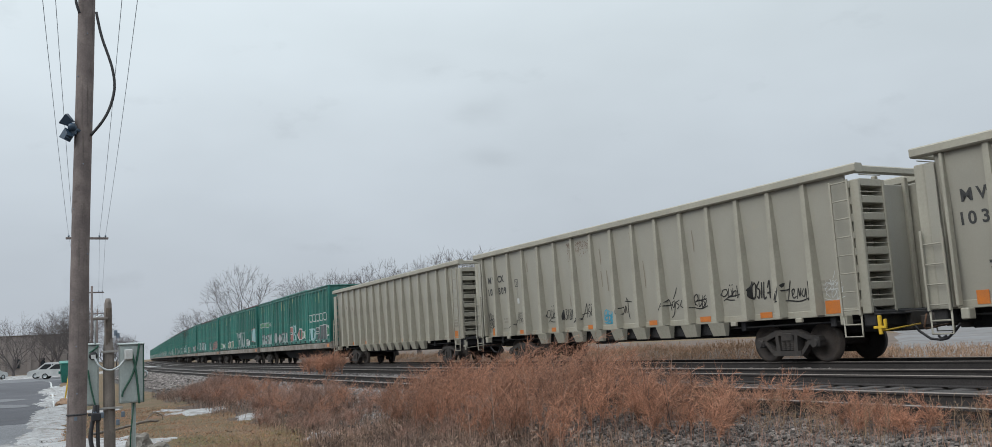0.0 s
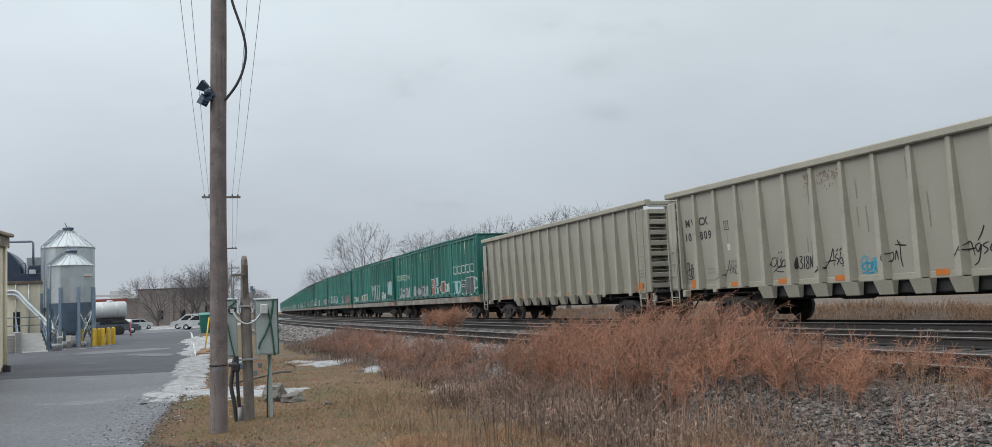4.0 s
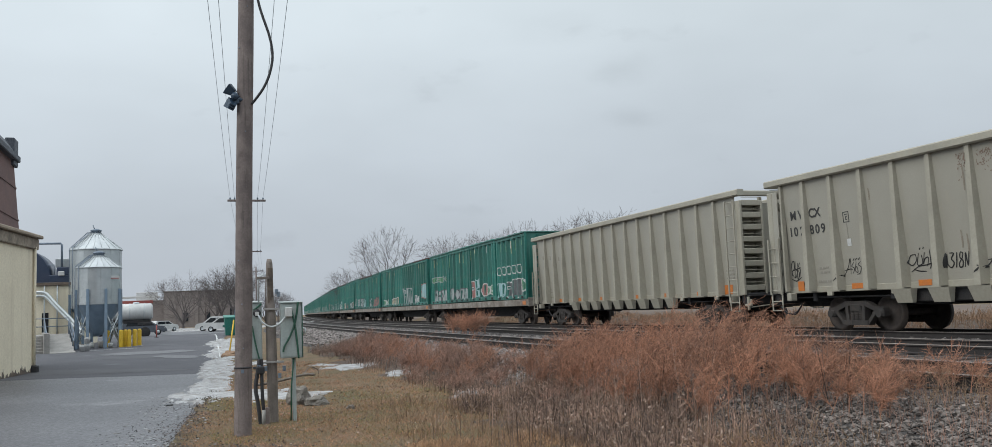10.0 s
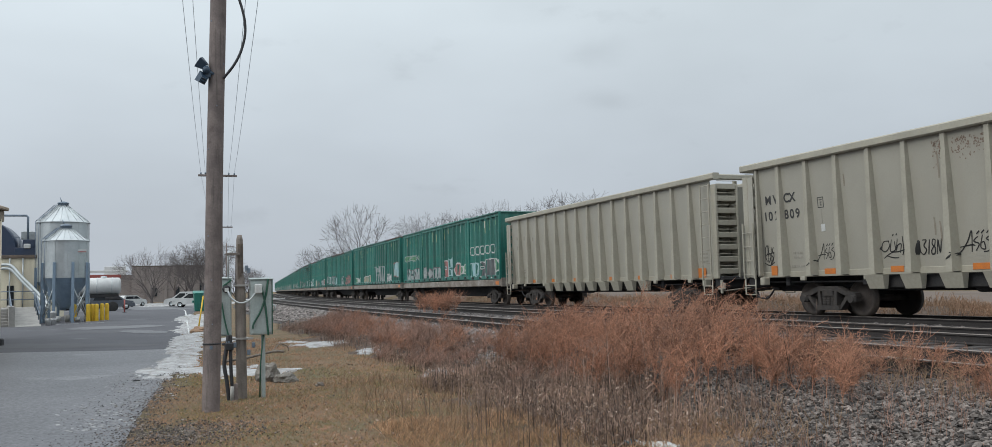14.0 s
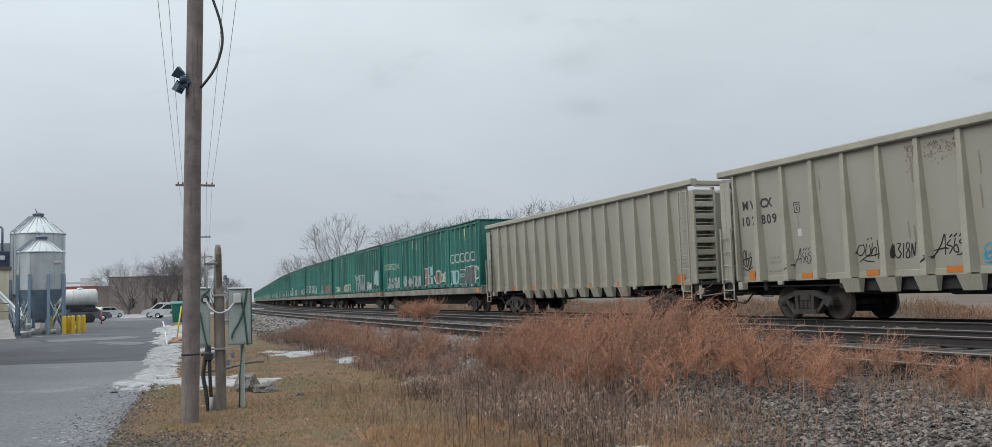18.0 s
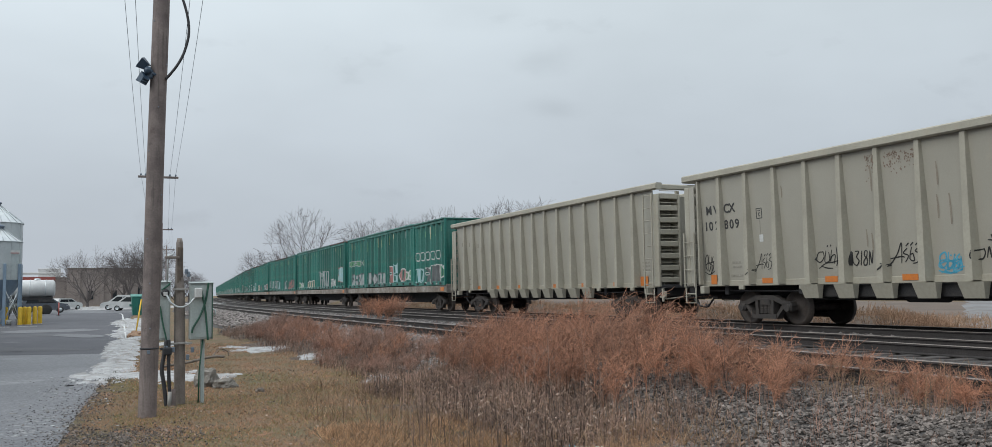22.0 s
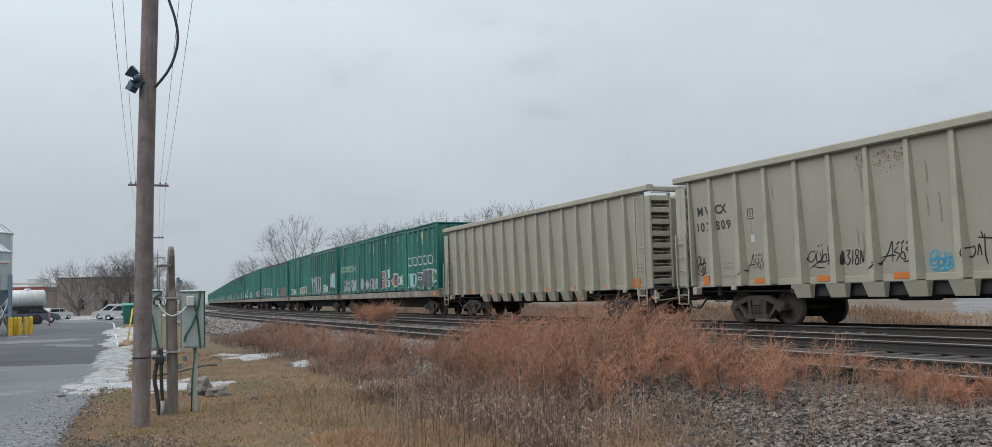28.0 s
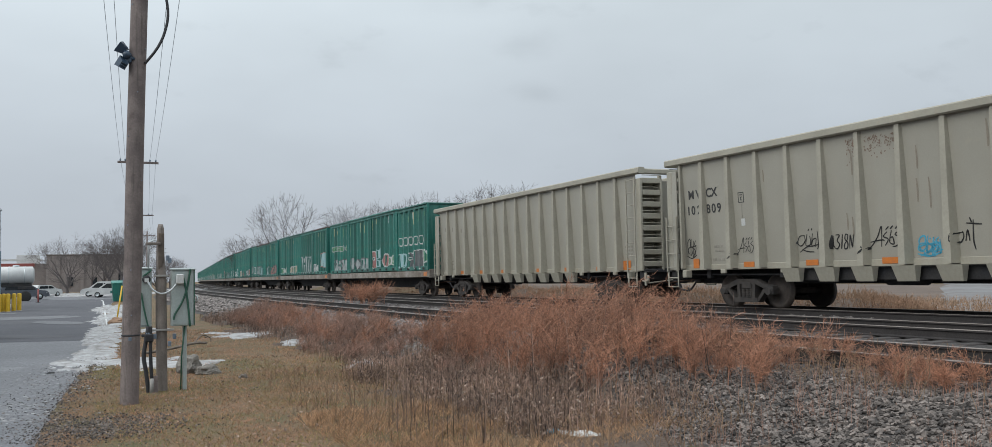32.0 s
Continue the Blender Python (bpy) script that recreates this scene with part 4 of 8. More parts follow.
            for yy in (ya, yb):
                part("ladder_rail", Geo().box(xl - 0.02, xl + 0.02, yy - 0.025, yy + 0.025, zs, ze, 0.005), M_GREY, car)
            z = zs + 0.12
            while z < ze:
                part("ladder_rung", Geo().tube([(xl, ya, z), (xl, yb, z)], 0.014, 6), M_GREY, car)
                z += 0.4
            part("step_stirrup", Geo().tube([(xl - s * 0.03, ya, SILL_Z), (xl - s * 0.03, ya, SILL_Z - 0.5), (xl - s * 0.03, yb, SILL_Z - 0.5), (xl - s * 0.03, yb, SILL_Z)], 0.022, 6), M_GREY, car)
            part("step_rung", Geo().tube([(xl - s * 0.03, ya, SILL_Z - 0.24), (xl - s * 0.03, yb, SILL_Z - 0.24)], 0.018, 6), M_GREY, car)
        for x in (-0.5, 0.5):
            part("end_stiffener", Geo().box(x - 0.06, x + 0.06, min(y - e * 0.3, y - e * 0.4), max(y - e * 0.3, y - e * 0.4), SILL_Z, CAR_TOP - 0.15, 0.015), M_GREY, car)
        part("crossover_step", Geo().box(-SIDE_X + 0.1, -0.4, min(y, y + e * 0.16), max(y, y + e * 0.16), SILL_Z - 0.06, SILL_Z - 0.02, 0.008), M_UNDER, car)
        part("jacking_pad", Geo().box(-SIDE_X - 0.02, -SIDE_X + 0.2, y - e * 0.75 - 0.09, y - e * 0.75 + 0.09, SILL_Z - 0.24, SILL_Z - 0.02, 0.02), M_GREY, car)
        lever = [(-SIDE_X + 0.06, y + e * 0.12, 0.98), (-SIDE_X + 0.0, y + e * 0.16, 0.72), (-SIDE_X + 0.1, y + e * 0.2, 0.68), (-0.3, y + e * 0.25, 0.78)]
        part("uncoupling_lever", Geo().tube(lever, 0.02, 6), lever_paint if e < 0 else M_RUST, car)
        if e < 0:
            part("lever_bracket", Geo().box(-SIDE_X - 0.02, -SIDE_X + 0.04, y - 0.22, y - 0.14, 0.6, 1.0, 0.01).box(-SIDE_X - 0.02, -SIDE_X + 0.04, y - 0.34, y - 0.02, 0.72, 0.78, 0.01).box(-SIDE_X - 0.02, -SIDE_X + 0.04, y - 0.34, y - 0.28, 0.72, 0.92, 0.01), lever_paint, car, "painted lever bracket")
        add_coupler(car, e, length)
        add_truck(car, e * TRUCK_Y)
    part("floor", Geo().box(-SIDE_X + 0.4, SIDE_X - 0.4, -h + 0.3, h - 0.3, SILL_Z - 0.02, SILL_Z + 0.06, 0), M_UNDER, car)
    part("centre_sill", Geo().box(-0.32, 0.32, -h + 0.1, h - 0.1, 0.64, SILL_Z, 0.02), M_UNDER, car)
    for y in (-8.0, -5.1, -3.6, -1.3, 1.3, 3.6, 5.1, 8.0):
        part("cross_bearer", Geo().box(-SIDE_X + 0.36, SIDE_X - 0.36, y - 0.08, y + 0.08, 0.8, SILL_Z - 0.02, 0.02), M_UNDER, car)
    # black block added so the gaps between tub pockets look shaded
    part("tub_floor", Geo().box(-1.12, 1.12, ribs[11], ribs[3], SILL_Z - 0.34, SILL_Z - 0.03, 0.02), M_UNDER, car, "black block painting in the shade between the tub pockets")
    part("air_reservoir", Geo().tube([(-0.75, 1.0, 0.82), (-0.75, 1.1, 0.82), (-0.75, 2.1, 0.82), (-0.75, 2.2, 0.82)], [0.1, 0.21, 0.21, 0.1], 16), M_UNDER, car)
    part("brake_cylinder", Geo().tube([(-0.8, -1.7, 0.84), (-0.8, -1.1, 0.84)], 0.15, 14).tube([(-0.8, -1.1, 0.84), (-0.8, -0.4, 0.84)], 0.03, 8), M_UNDER, car)
    part("brake_pipe", Geo().tube([(-1.05, -h + 0.3, 0.92), (-1.05, -4, 0.88), (-1.02, 0, 0.86), (-1.05, 4, 0.88), (-1.05, h - 0.3, 0.92)], 0.024, 6), M_UNDER, car)
    part("brake_rod", Geo().tube([(-0.55, -5.2, 0.68), (-0.6, -1.0, 0.66), (-0.55, 5.2, 0.68)], 0.02, 6), M_UNDER, car)
    for y in (-5.0, 4.8, -7.2, 7.1):
        part("release_bracket", Geo().box(-SIDE_X + 0.12, -SIDE_X + 0.2, y - 0.1, y + 0.1, SILL_Z - 0.13, SILL_Z - 0.02, 0.015), M_GREY, car)
    # orange reflective stickers along the sill
    for y, w, hh in ((-h + 1.2, 0.45, 0.3), (-6.08, 0.4, 0.14), (-3.84, 0.42, 0.14), (-1.57, 0.36, 0.14), (1.63, 0.42, 0.14), (3.92, 0.4, 0.14), (6.16, 0.4, 0.14), (h - 1.0, 0.26, 0.27)):
        x = -(SIDE_X - SHEET_LOW + 0.034)
        part("reflector", Geo().box(x - 0.006, x + 0.004, y - w / 2, y + w / 2, SILL_Z + 0.03, SILL_Z + 0.03 + hh, 0.002), M_ORANGE, car, "orange reflective sticker")
    return car


# ---- writing and spray paint ----
def ribbon(strokes, width, y_of, x_of):
    """Flat brush strokes on a side sheet. strokes: lists of (a, z); a runs to the right as read."""
    g = Geo()
    for st in strokes:
        pts = []
        for i in range(len(st) - 1):
            p0, p1, p2, p3 = st[max(i - 1, 0)], st[i], st[i + 1], st[min(i + 2, len(st) - 1)]
            for k in range(5):
                t = k / 5
                pts.append(tuple(0.5 * (2 * b + (c - a) * t + (2 * a - 5 * b + 4 * c - d) * t * t + (3 * b - a - 3 * c + d) * t ** 3) for a, b, c, d in zip(p0, p1, p2, p3)))
        pts.append(st[-1])
        vs = []
        for i, (a, z) in enumerate(pts):
            q, r = pts[max(i - 1, 0)], pts[min(i + 1, len(pts) - 1)]
            da, dz = r[0] - q[0], r[1] - q[1]
            n = math.hypot(da, dz) or 1
            w = width * (0.55 + 0.45 * math.sin(math.pi * min(max(i / len(pts), 0.08), 0.92))) * 0.5
            for s in (-1, 1):
                aa, zz = a - s * dz / n * w, z + s * da / n * w
                vs.append((x_of(y_of(aa), zz), y_of(aa), zz))
        g.add(vs, [(2 * i, 2 * i + 1, 2 * i + 3, 2 * i + 2) for i in range(len(pts) - 1)])
    return g


def on_sheet(y, z):
    """Where paint lies at y, z on the near side: on the sheet or on a rib's face."""
    d = min(abs(y - r) for r in RIBS_WIDE)
    low = sheet_x(z) + 0.006
    if d < 0.08:
        return -(SIDE_X + 0.004)
    return -(low + (SIDE_X - low) * max(0.0, 1 - (d - 0.08) / 0.03))


def spray(car, y, z, strokes, mat, width, label):
    """A hand-drawn tag of brush strokes on the near side."""
    st = [[(a, b + z) for a, b in s] for s in strokes]
    return part("graffiti", ribbon(st, width, lambda a: y - a, on_sheet), mat or M_BLACKPAINT, car, label)


def lettering(car, chars, z, size, mat=None):
    """Stencilled characters on the near side sheet: (character, middle) pairs."""
    tilt = math.degrees(math.atan((SHEET_LOW - SHEET_TOP) / (CAR_TOP - 0.18 - SILL_Z)))
    for ch, y in chars:
        cu = bpy.data.curves.new("lettering", "FONT")
        cu.body, cu.size, cu.extrude, cu.offset, cu.align_x = ch, size, 0.002, 0.007, "CENTER"
        tmp = new("lettering_source", cu)
        me = bpy.data.meshes.new_from_object(tmp.evaluated_get(bpy.context.evaluated_depsgraph_get()))
        bpy.data.objects.remove(tmp)
        me.materials.clear()
        me.materials.append(mat or M_LETTER)
        m = Matrix.Translation((-(sheet_x(z) + 0.006), y, z)) @ Matrix.Rotation(radians(-90), 4, "Z") @ Matrix.Rotation(radians(90 + tilt), 4, "X")
        part("lettering", me, None, car, at=m)


def bars(car, y, z, rows, w, mat):
    """Small illegible stencilling as plain bars."""
    for k in range(rows):
        zz = z - 0.12 * k
        for j in range(3):
            ya = y - w * (j / 3) - (0.02 if k % 2 else 0)
            x = -(sheet_x(zz) + 0.006)
            part("stencil", Geo().box(x - 0.003, x + 0.003, ya - w / 3 + 0.04, ya, zz, zz + 0.055), mat, car)


def data_box(car, y, z):
    """A small stencilled frame with a line below it and a worn sticker."""
    def plate(name, a, b, c, d, mat, lab=""):
        x0, x1 = sheet_x(z + c), sheet_x(z + d)
        part(name, Geo().hexa(*[[(-x - 0.006, y - b, zz), (-x + 0.004, y - b, zz), (-x + 0.004, y - a, zz), (-x - 0.006, y - a, zz)] for x, zz in ((x0, z + c), (x1, z + d))]), mat, car, lab)
    for a, b, c, d in ((0, 0.22, 0.0, 0.018), (0, 0.22, 0.262, 0.28), (0, 0.018, 0.018, 0.262), (0.202, 0.22, 0.018, 0.262), (0.06, 0.16, 0.2, 0.218), (0.09, 0.15, 0.06, 0.078), (0.09, 0.108, 0.078, 0.14), (0.09, 0.15, 0.14, 0.158)):
        plate("stencil", a, b, c, d, M_LETTER)
    plate("sticker", 0.1, 0.12, -0.42, -0.03, M_FADED)
    plate("sticker", 0.06, 0.2, -0.62, -0.43, M_WHITEPAINT, "faded white sticker")


first = grey_car(CAR_LEN, RIBS_WIDE, M_YELLOW)
cars = [first, copy_thing(first, pose(0, 0, 0)), grey_car(FAR_LEN, RIBS_CLOSE, M_GREY)]
for c in cars[:2]:
    for s in (-1, 1):
        part("corner_rib", Geo().box(s * (SIDE_X - 0.07) - 0.07, s * (SIDE_X - 0.07) + 0.07, 8.73, 8.8, SILL_Z + 0.02, CAR_TOP - 0.15, 0.012), M_GREY, c)
near_car, mid_car, far_car = cars    # in order of distance: off to the right, the marked one, the next


def mark(car, number):
    """Reporting mark and number beside the far end; a rib stands over part of each."""
    lettering(car, (("M", 8.4), ("W", 8.0), ("C", 7.62), ("X", 7.39)), SILL_Z + 2.03, 0.35)
    lettering(car, tuple(zip(number, (8.56, 8.35, 8.08, 7.68, 7.45, 7.22))), SILL_Z + 1.58, 0.35)


mark(near_car, "103")
mark(mid_car, "102809")
for yy, zz, hh in ((7.95, 2.1, 0.24), (7.72, 2.1, 0.24), (7.05, 2.05, 0.24), (7.95, 1.62, 0.22), (7.72, 1.62, 0.22), (6.0, 1.95, 0.26)):
    x = -(sheet_x(SILL_Z + zz) + 0.006)
    part("stencil", Geo().box(x - 0.003, x + 0.012, yy - 0.06, yy + 0.06, SILL_Z + zz, SILL_Z + zz + hh), M_FADED, far_car)
for c in cars:
    if c is not far_car:
        data_box(c, 6.42, SILL_Z + 1.76)
    bars(c, 7.55, SILL_Z + 0.6, 2, 0.4, M_FADED)
    bars(c, 7.65, SILL_Z + 0.24, 1, 0.55, M_FADED)
    bars(c, -7.75, SILL_Z + 0.75, 3, 0.45, M_FADED)
bars(near_car, 8.15, SILL_Z + 0.8, 2, 0.45, M_LETTER)

# tags along the marked car, from its far end to its near end
# each tag: strokes of (across, up) in its own width and height
NUMBER_TAG = [[(-0.5, 0.95), (-0.47, 0.3), (-0.4, 0.12)], [(-0.38, 0.98), (-0.2, 0.95), (-0.3, 0.6), (-0.18, 0.32), (-0.28, 0.02), (-0.4, 0.1)], [(-0.06, 1.0), (-0.08, 0.0)],
              [(0.2, 0.95), (0.09, 0.98), (0.07, 0.66), (0.2, 0.42), (0.19, 0.06), (0.07, 0.02), (0.05, 0.3), (0.17, 0.6), (0.2, 0.95)], [(0.3, 0.0), (0.31, 0.95), (0.42, 0.1), (0.46, 1.0)], [(-0.55, 1.0), (-0.5, 0.02)]]
STAR_TAG = [[(-0.52, -0.2), (-0.3, 0.1), (-0.12, 0.55), (-0.02, 1.0), (0.0, 0.1)], [(-0.32, 0.32), (-0.02, 0.4), (0.08, 0.36)], [(0.14, 0.75), (0.04, 0.55), (0.18, 0.42), (0.1, 0.14)], [(0.26, 0.8), (0.22, 0.3), (0.34, 0.2), (0.3, 0.5), (0.24, 0.46)],
            [(0.48, 0.78), (0.36, 0.62), (0.5, 0.46), (0.44, 0.14), (0.3, 0.08)], [(-0.52, -0.22), (-0.3, 0.02), (-0.4, 0.12)], [(0.1, 0.84), (0.18, 0.98)], [(0.22, 0.86), (0.3, 1.0)], [(0.36, 0.86), (0.44, 1.0)]]
LOOP_TAG = [[(-0.2, 0.72), (-0.42, 0.7), (-0.5, 0.4), (-0.34, 0.28), (-0.18, 0.5), (-0.24, 0.76)], [(-0.1, 0.78), (-0.14, 0.3), (0.06, 0.34), (0.02, 0.7)], [(0.14, 0.8), (0.1, 0.3), (0.16, 0.52), (0.3, 0.56), (0.26, 0.2)], [(-0.4, 0.0), (-0.1, 0.22), (0.2, 0.26), (0.5, 0.34)],
            [(-0.3, 0.12), (-0.05, 0.02), (0.22, 0.0)], [(0.34, 0.9), (0.4, 0.3), (0.36, 0.1)], [(-0.06, 0.92), (-0.02, 1.0)], [(0.08, 0.94), (0.12, 1.02)]]
BAR_TAG = [[(-0.2, 0.42), (-0.42, 0.36), (-0.46, 0.1), (-0.28, 0.02), (-0.18, 0.24), (-0.24, 0.46)], [(-0.1, 0.06), (-0.04, 0.5), (0.06, 0.06)], [(0.16, 0.9), (0.2, 0.1), (0.3, -0.3)], [(-0.1, 0.78), (0.2, 0.74), (0.5, 0.7)], [(0.02, 1.0), (0.1, 0.8)]]
SPIKE_TAG = [[(-0.5, 0.36), (-0.46, 0.1), (-0.36, 0.04), (-0.26, 0.24)], [(-0.3, 0.1), (-0.1, 0.7), (0.02, 0.1)], [(-0.2, 0.36), (0.04, 0.4)], [(0.16, 0.6), (0.04, 0.5), (0.1, 0.24), (0.18, 0.54), (0.12, -0.1), (0.0, -0.3)], [(0.36, 0.62), (0.22, 0.5), (0.34, 0.32), (0.24, 0.14)],
             [(0.46, 0.6), (0.4, 0.3), (0.52, 0.2)], [(0.1, 0.7), (0.2, 1.0), (0.26, 1.3)]]
TALL_TAG = [[(-0.3, 0.95), (-0.46, 0.7), (-0.42, 0.1), (-0.28, 0.2), (-0.26, 0.8), (-0.36, 0.98)], [(-0.06, 1.0), (-0.2, 0.7), (-0.06, 0.5), (-0.1, 0.08), (-0.2, 0.2)], [(0.06, 0.95), (0.04, 0.05)], [(0.18, 0.96), (0.16, 0.06), (0.3, 0.1)], [(0.36, 0.6), (0.46, 0.98), (0.48, 0.0)], [(0.34, 0.3), (0.52, 0.36)], [(-0.5, 0.3), (-0.44, 1.05)]]
LONG_TAG = [[(-0.5, 0.7), (-0.48, 0.2), (-0.38, 0.1), (-0.34, 0.44)], [(-0.34, 0.0), (-0.24, 0.9)], [(-0.34, 0.5), (-0.08, 0.6)], [(-0.14, 0.1), (-0.06, 1.0)], [(0.02, 0.3), (0.06, 0.56), (-0.02, 0.5), (0.02, 0.16), (0.12, 0.24)], [(0.14, 0.1), (0.18, 0.6), (0.22, 0.2), (0.26, 0.6)], [(0.34, 0.56), (0.28, 0.3), (0.36, 0.2), (0.4, 0.56), (0.42, 0.1)], [(0.46, 0.9), (0.5, 0.16), (0.46, 0.0)],
            [(-0.5, -0.04), (-0.2, 0.06), (0.2, -0.02), (0.48, 0.1)]]
KNOT_TAG = [[(-0.4, 0.2), (-0.46, 0.8), (-0.24, 1.0), (-0.2, 0.6), (-0.42, 0.4), (-0.2, 0.1)], [(-0.1, 1.0), (-0.12, 0.1), (0.1, 0.4), (-0.08, 0.6)], [(0.14, 0.9), (0.12, 0.0), (0.3, 0.3), (0.16, 0.5)], [(0.36, 0.9), (0.24, 0.7), (0.4, 0.5), (0.3, 0.1)], [(-0.5, 0.06), (0.0, -0.08), (0.5, 0.1)], [(-0.3, 0.5), (0.44, 0.62)]]
for y, z, w, h, st, lw, mat in ((8.5, 0.36, 0.5, 0.52, KNOT_TAG, 0.03, None), (6.3, 0.36, 0.85, 0.46, STAR_TAG, 0.022, None), (3.95, 0.36, 0.85, 0.56, LOOP_TAG, 0.03, None), (2.87, 0.4, 0.72, 0.34, NUMBER_TAG, 0.036, None), (1.78, 0.36, 1.1, 0.5, STAR_TAG, 0.032, None),
                                (0.56, 0.2, 0.66, 0.4, KNOT_TAG, 0.04, M_BLUEPAINT), (0.54, 0.17, 0.7, 0.38, LOOP_TAG, 0.034, M_BLUEPAINT), (-0.36, 0.42, 0.66, 0.5, BAR_TAG, 0.034, None), (-2.5, 0.36, 1.15, 0.52, SPIKE_TAG, 0.034, None), (-3.76, 0.42, 0.64, 0.36, KNOT_TAG, 0.036, None), (-4.95, 0.54, 0.76, 0.4, LOOP_TAG, 0.034, None),
                                (-6.02, 0.5, 0.74, 0.44, TALL_TAG, 0.05, None), (-7.05, 0.38, 1.15, 0.5, LONG_TAG, 0.034, None), (-8.3, 0.36, 0.66, 0.4, KNOT_TAG, 0.02, M_WHITEPAINT), (-8.25, 0.6, 0.5, 0.3, SPIKE_TAG, 0.016, M_WHITEPAINT)):
    spray(mid_car, y + 0.07, SILL_Z + z, [[(a * w * 0.88 + 0.12 * h * b, b * h) for a, b in q] for q in st], mat, lw, {None: "black spray-painted scribble", M_BLUEPAINT: "bright blue spray-painted scribble", M_WHITEPAINT: "faint white spray-painted scribble"}[mat])
# long rusty run marks under the top chord
for y, zt, ln in ((2.5, 3.75, 0.6), (2.42, 3.2, 0.4), (2.75, 2.3, 0.4), (2.6, 2.2, 0.45), (0.75, 3.6, 0.5), (0.5, 2.9, 0.65), (0.8, 2.9, 0.5), (-0.9, 3.9, 0.55), (-1.4, 3.0, 0.8), (-3.7, 3.6, 0.6), (5.4, 3.6, 0.3)):
    part("rust_run", ribbon([[(0, zt), (0.01, zt - ln * 0.5), (0, zt - ln)]], 0.045, lambda a, y=y: y - a, on_sheet), M_RUN, mid_car)


frng = random.Random(77)
for i in range(150):
    # rust scabs high on two panels
    y = frng.uniform(1.25, 2.1) if i % 3 else frng.uniform(2.3, 2.62)
    z, w = 3.97 - abs(frng.gauss(0, 0.2)), frng.uniform(0.008, 0.02)
    part("rust_scab", ribbon([[(-w, z), (0, z + frng.uniform(-0.02, 0.02)), (w, z + frng.uniform(-0.03, 0.03))]], frng.uniform(0.012, 0.028), lambda a, y=y: y - a, on_sheet), M_SCAB, mid_car)


# ---- green waste-container flat cars ----
BOX_LEN, BOX_LOW, BOX_TOP, FLAT_LEN, GREEN_PITCH = 5.16, 1.36, 4.78, 21.0, 22.03


CON_W, CON_RIBS = 1.42, [-BOX_LEN / 2 + BOX_LEN * (i + 0.5) / 6 for i in range(6)]
CON_BODY = Geo().box(-CON_W + 0.09, CON_W - 0.09, -BOX_LEN / 2 + 0.04, BOX_LEN / 2 - 0.04, BOX_LOW, BOX_TOP - 0.06).mesh("container", M_GREEN)
CON_RIB = Geo().hexa(*[[(CON_W - 0.1, -0.15, z), (CON_W + 0.04, -0.07, z), (CON_W + 0.04, 0.07, z), (CON_W - 0.1, 0.15, z)] for z in (BOX_LOW + 0.22, BOX_TOP - 0.2)]).mesh("side_rib", M_GREEN)
CON_POST = Geo().box(-0.09, 0.04, -0.055, 0.055, BOX_LOW, BOX_TOP - 0.02, 0.015).mesh("corner_post", M_GREEN)
CON_LOW = Geo().box(-0.08, 0.02, -BOX_LEN / 2 + 0.06, BOX_LEN / 2 - 0.06, BOX_LOW, BOX_LOW + 0.22, 0.015).mesh("bottom_rail", M_GREEN)
CON_HIGH = Geo().box(-0.08, 0.02, -BOX_LEN / 2 + 0.06, BOX_LEN / 2 - 0.06, BOX_TOP - 0.2, BOX_TOP - 0.05, 0.015).mesh("top_rail", M_GREEN)
CON_END = Geo().box(-0.06, 0.06, -0.05, 0.05, BOX_LOW, BOX_TOP - 0.1, 0.01).mesh("end_rib", M_GREEN)


def on_container(y, z):
    d = min(abs(y - r) for r in CON_RIBS)
    if d < 0.08:
        return -(CON_W + 0.045)
    return -(CON_W - 0.085 + 0.13 * max(0.0, 1 - (d - 0.07) / 0.08))


def add_container(car, y, z, rusty):
    box = part("container", CON_BODY, None, car, "ribbed green steel waste container", pose(0, y, z))
    for s in (-1, 1):
        turn = 0 if s > 0 else 180
        for ry in CON_RIBS:
            part("side_rib", CON_RIB, None, box, at=pose(0, ry, 0, 0, 0, turn))
        for e in (-1, 1):
            part("corner_post", CON_POST, None, box, at=pose(s * CON_W, e * (BOX_LEN / 2 - 0.03), 0, 0, 0, turn))
        part("bottom_rail", CON_LOW, None, box, at=pose(s * CON_W, 0, 0, 0, 0, turn))
        part("top_rail", CON_HIGH, None, box, at=pose(s * CON_W, 0, 0, 0, 0, turn))
        for x in (-0.7, 0.0, 0.7):
            part("end_rib", CON_END, None, box, at=pose(x, s * (BOX_LEN / 2 - 0.03), 0))
    part("lid", LID_MESH if rusty else LID_GREEN, None, box, "rusty brown container lid" if rusty else "")
    return box


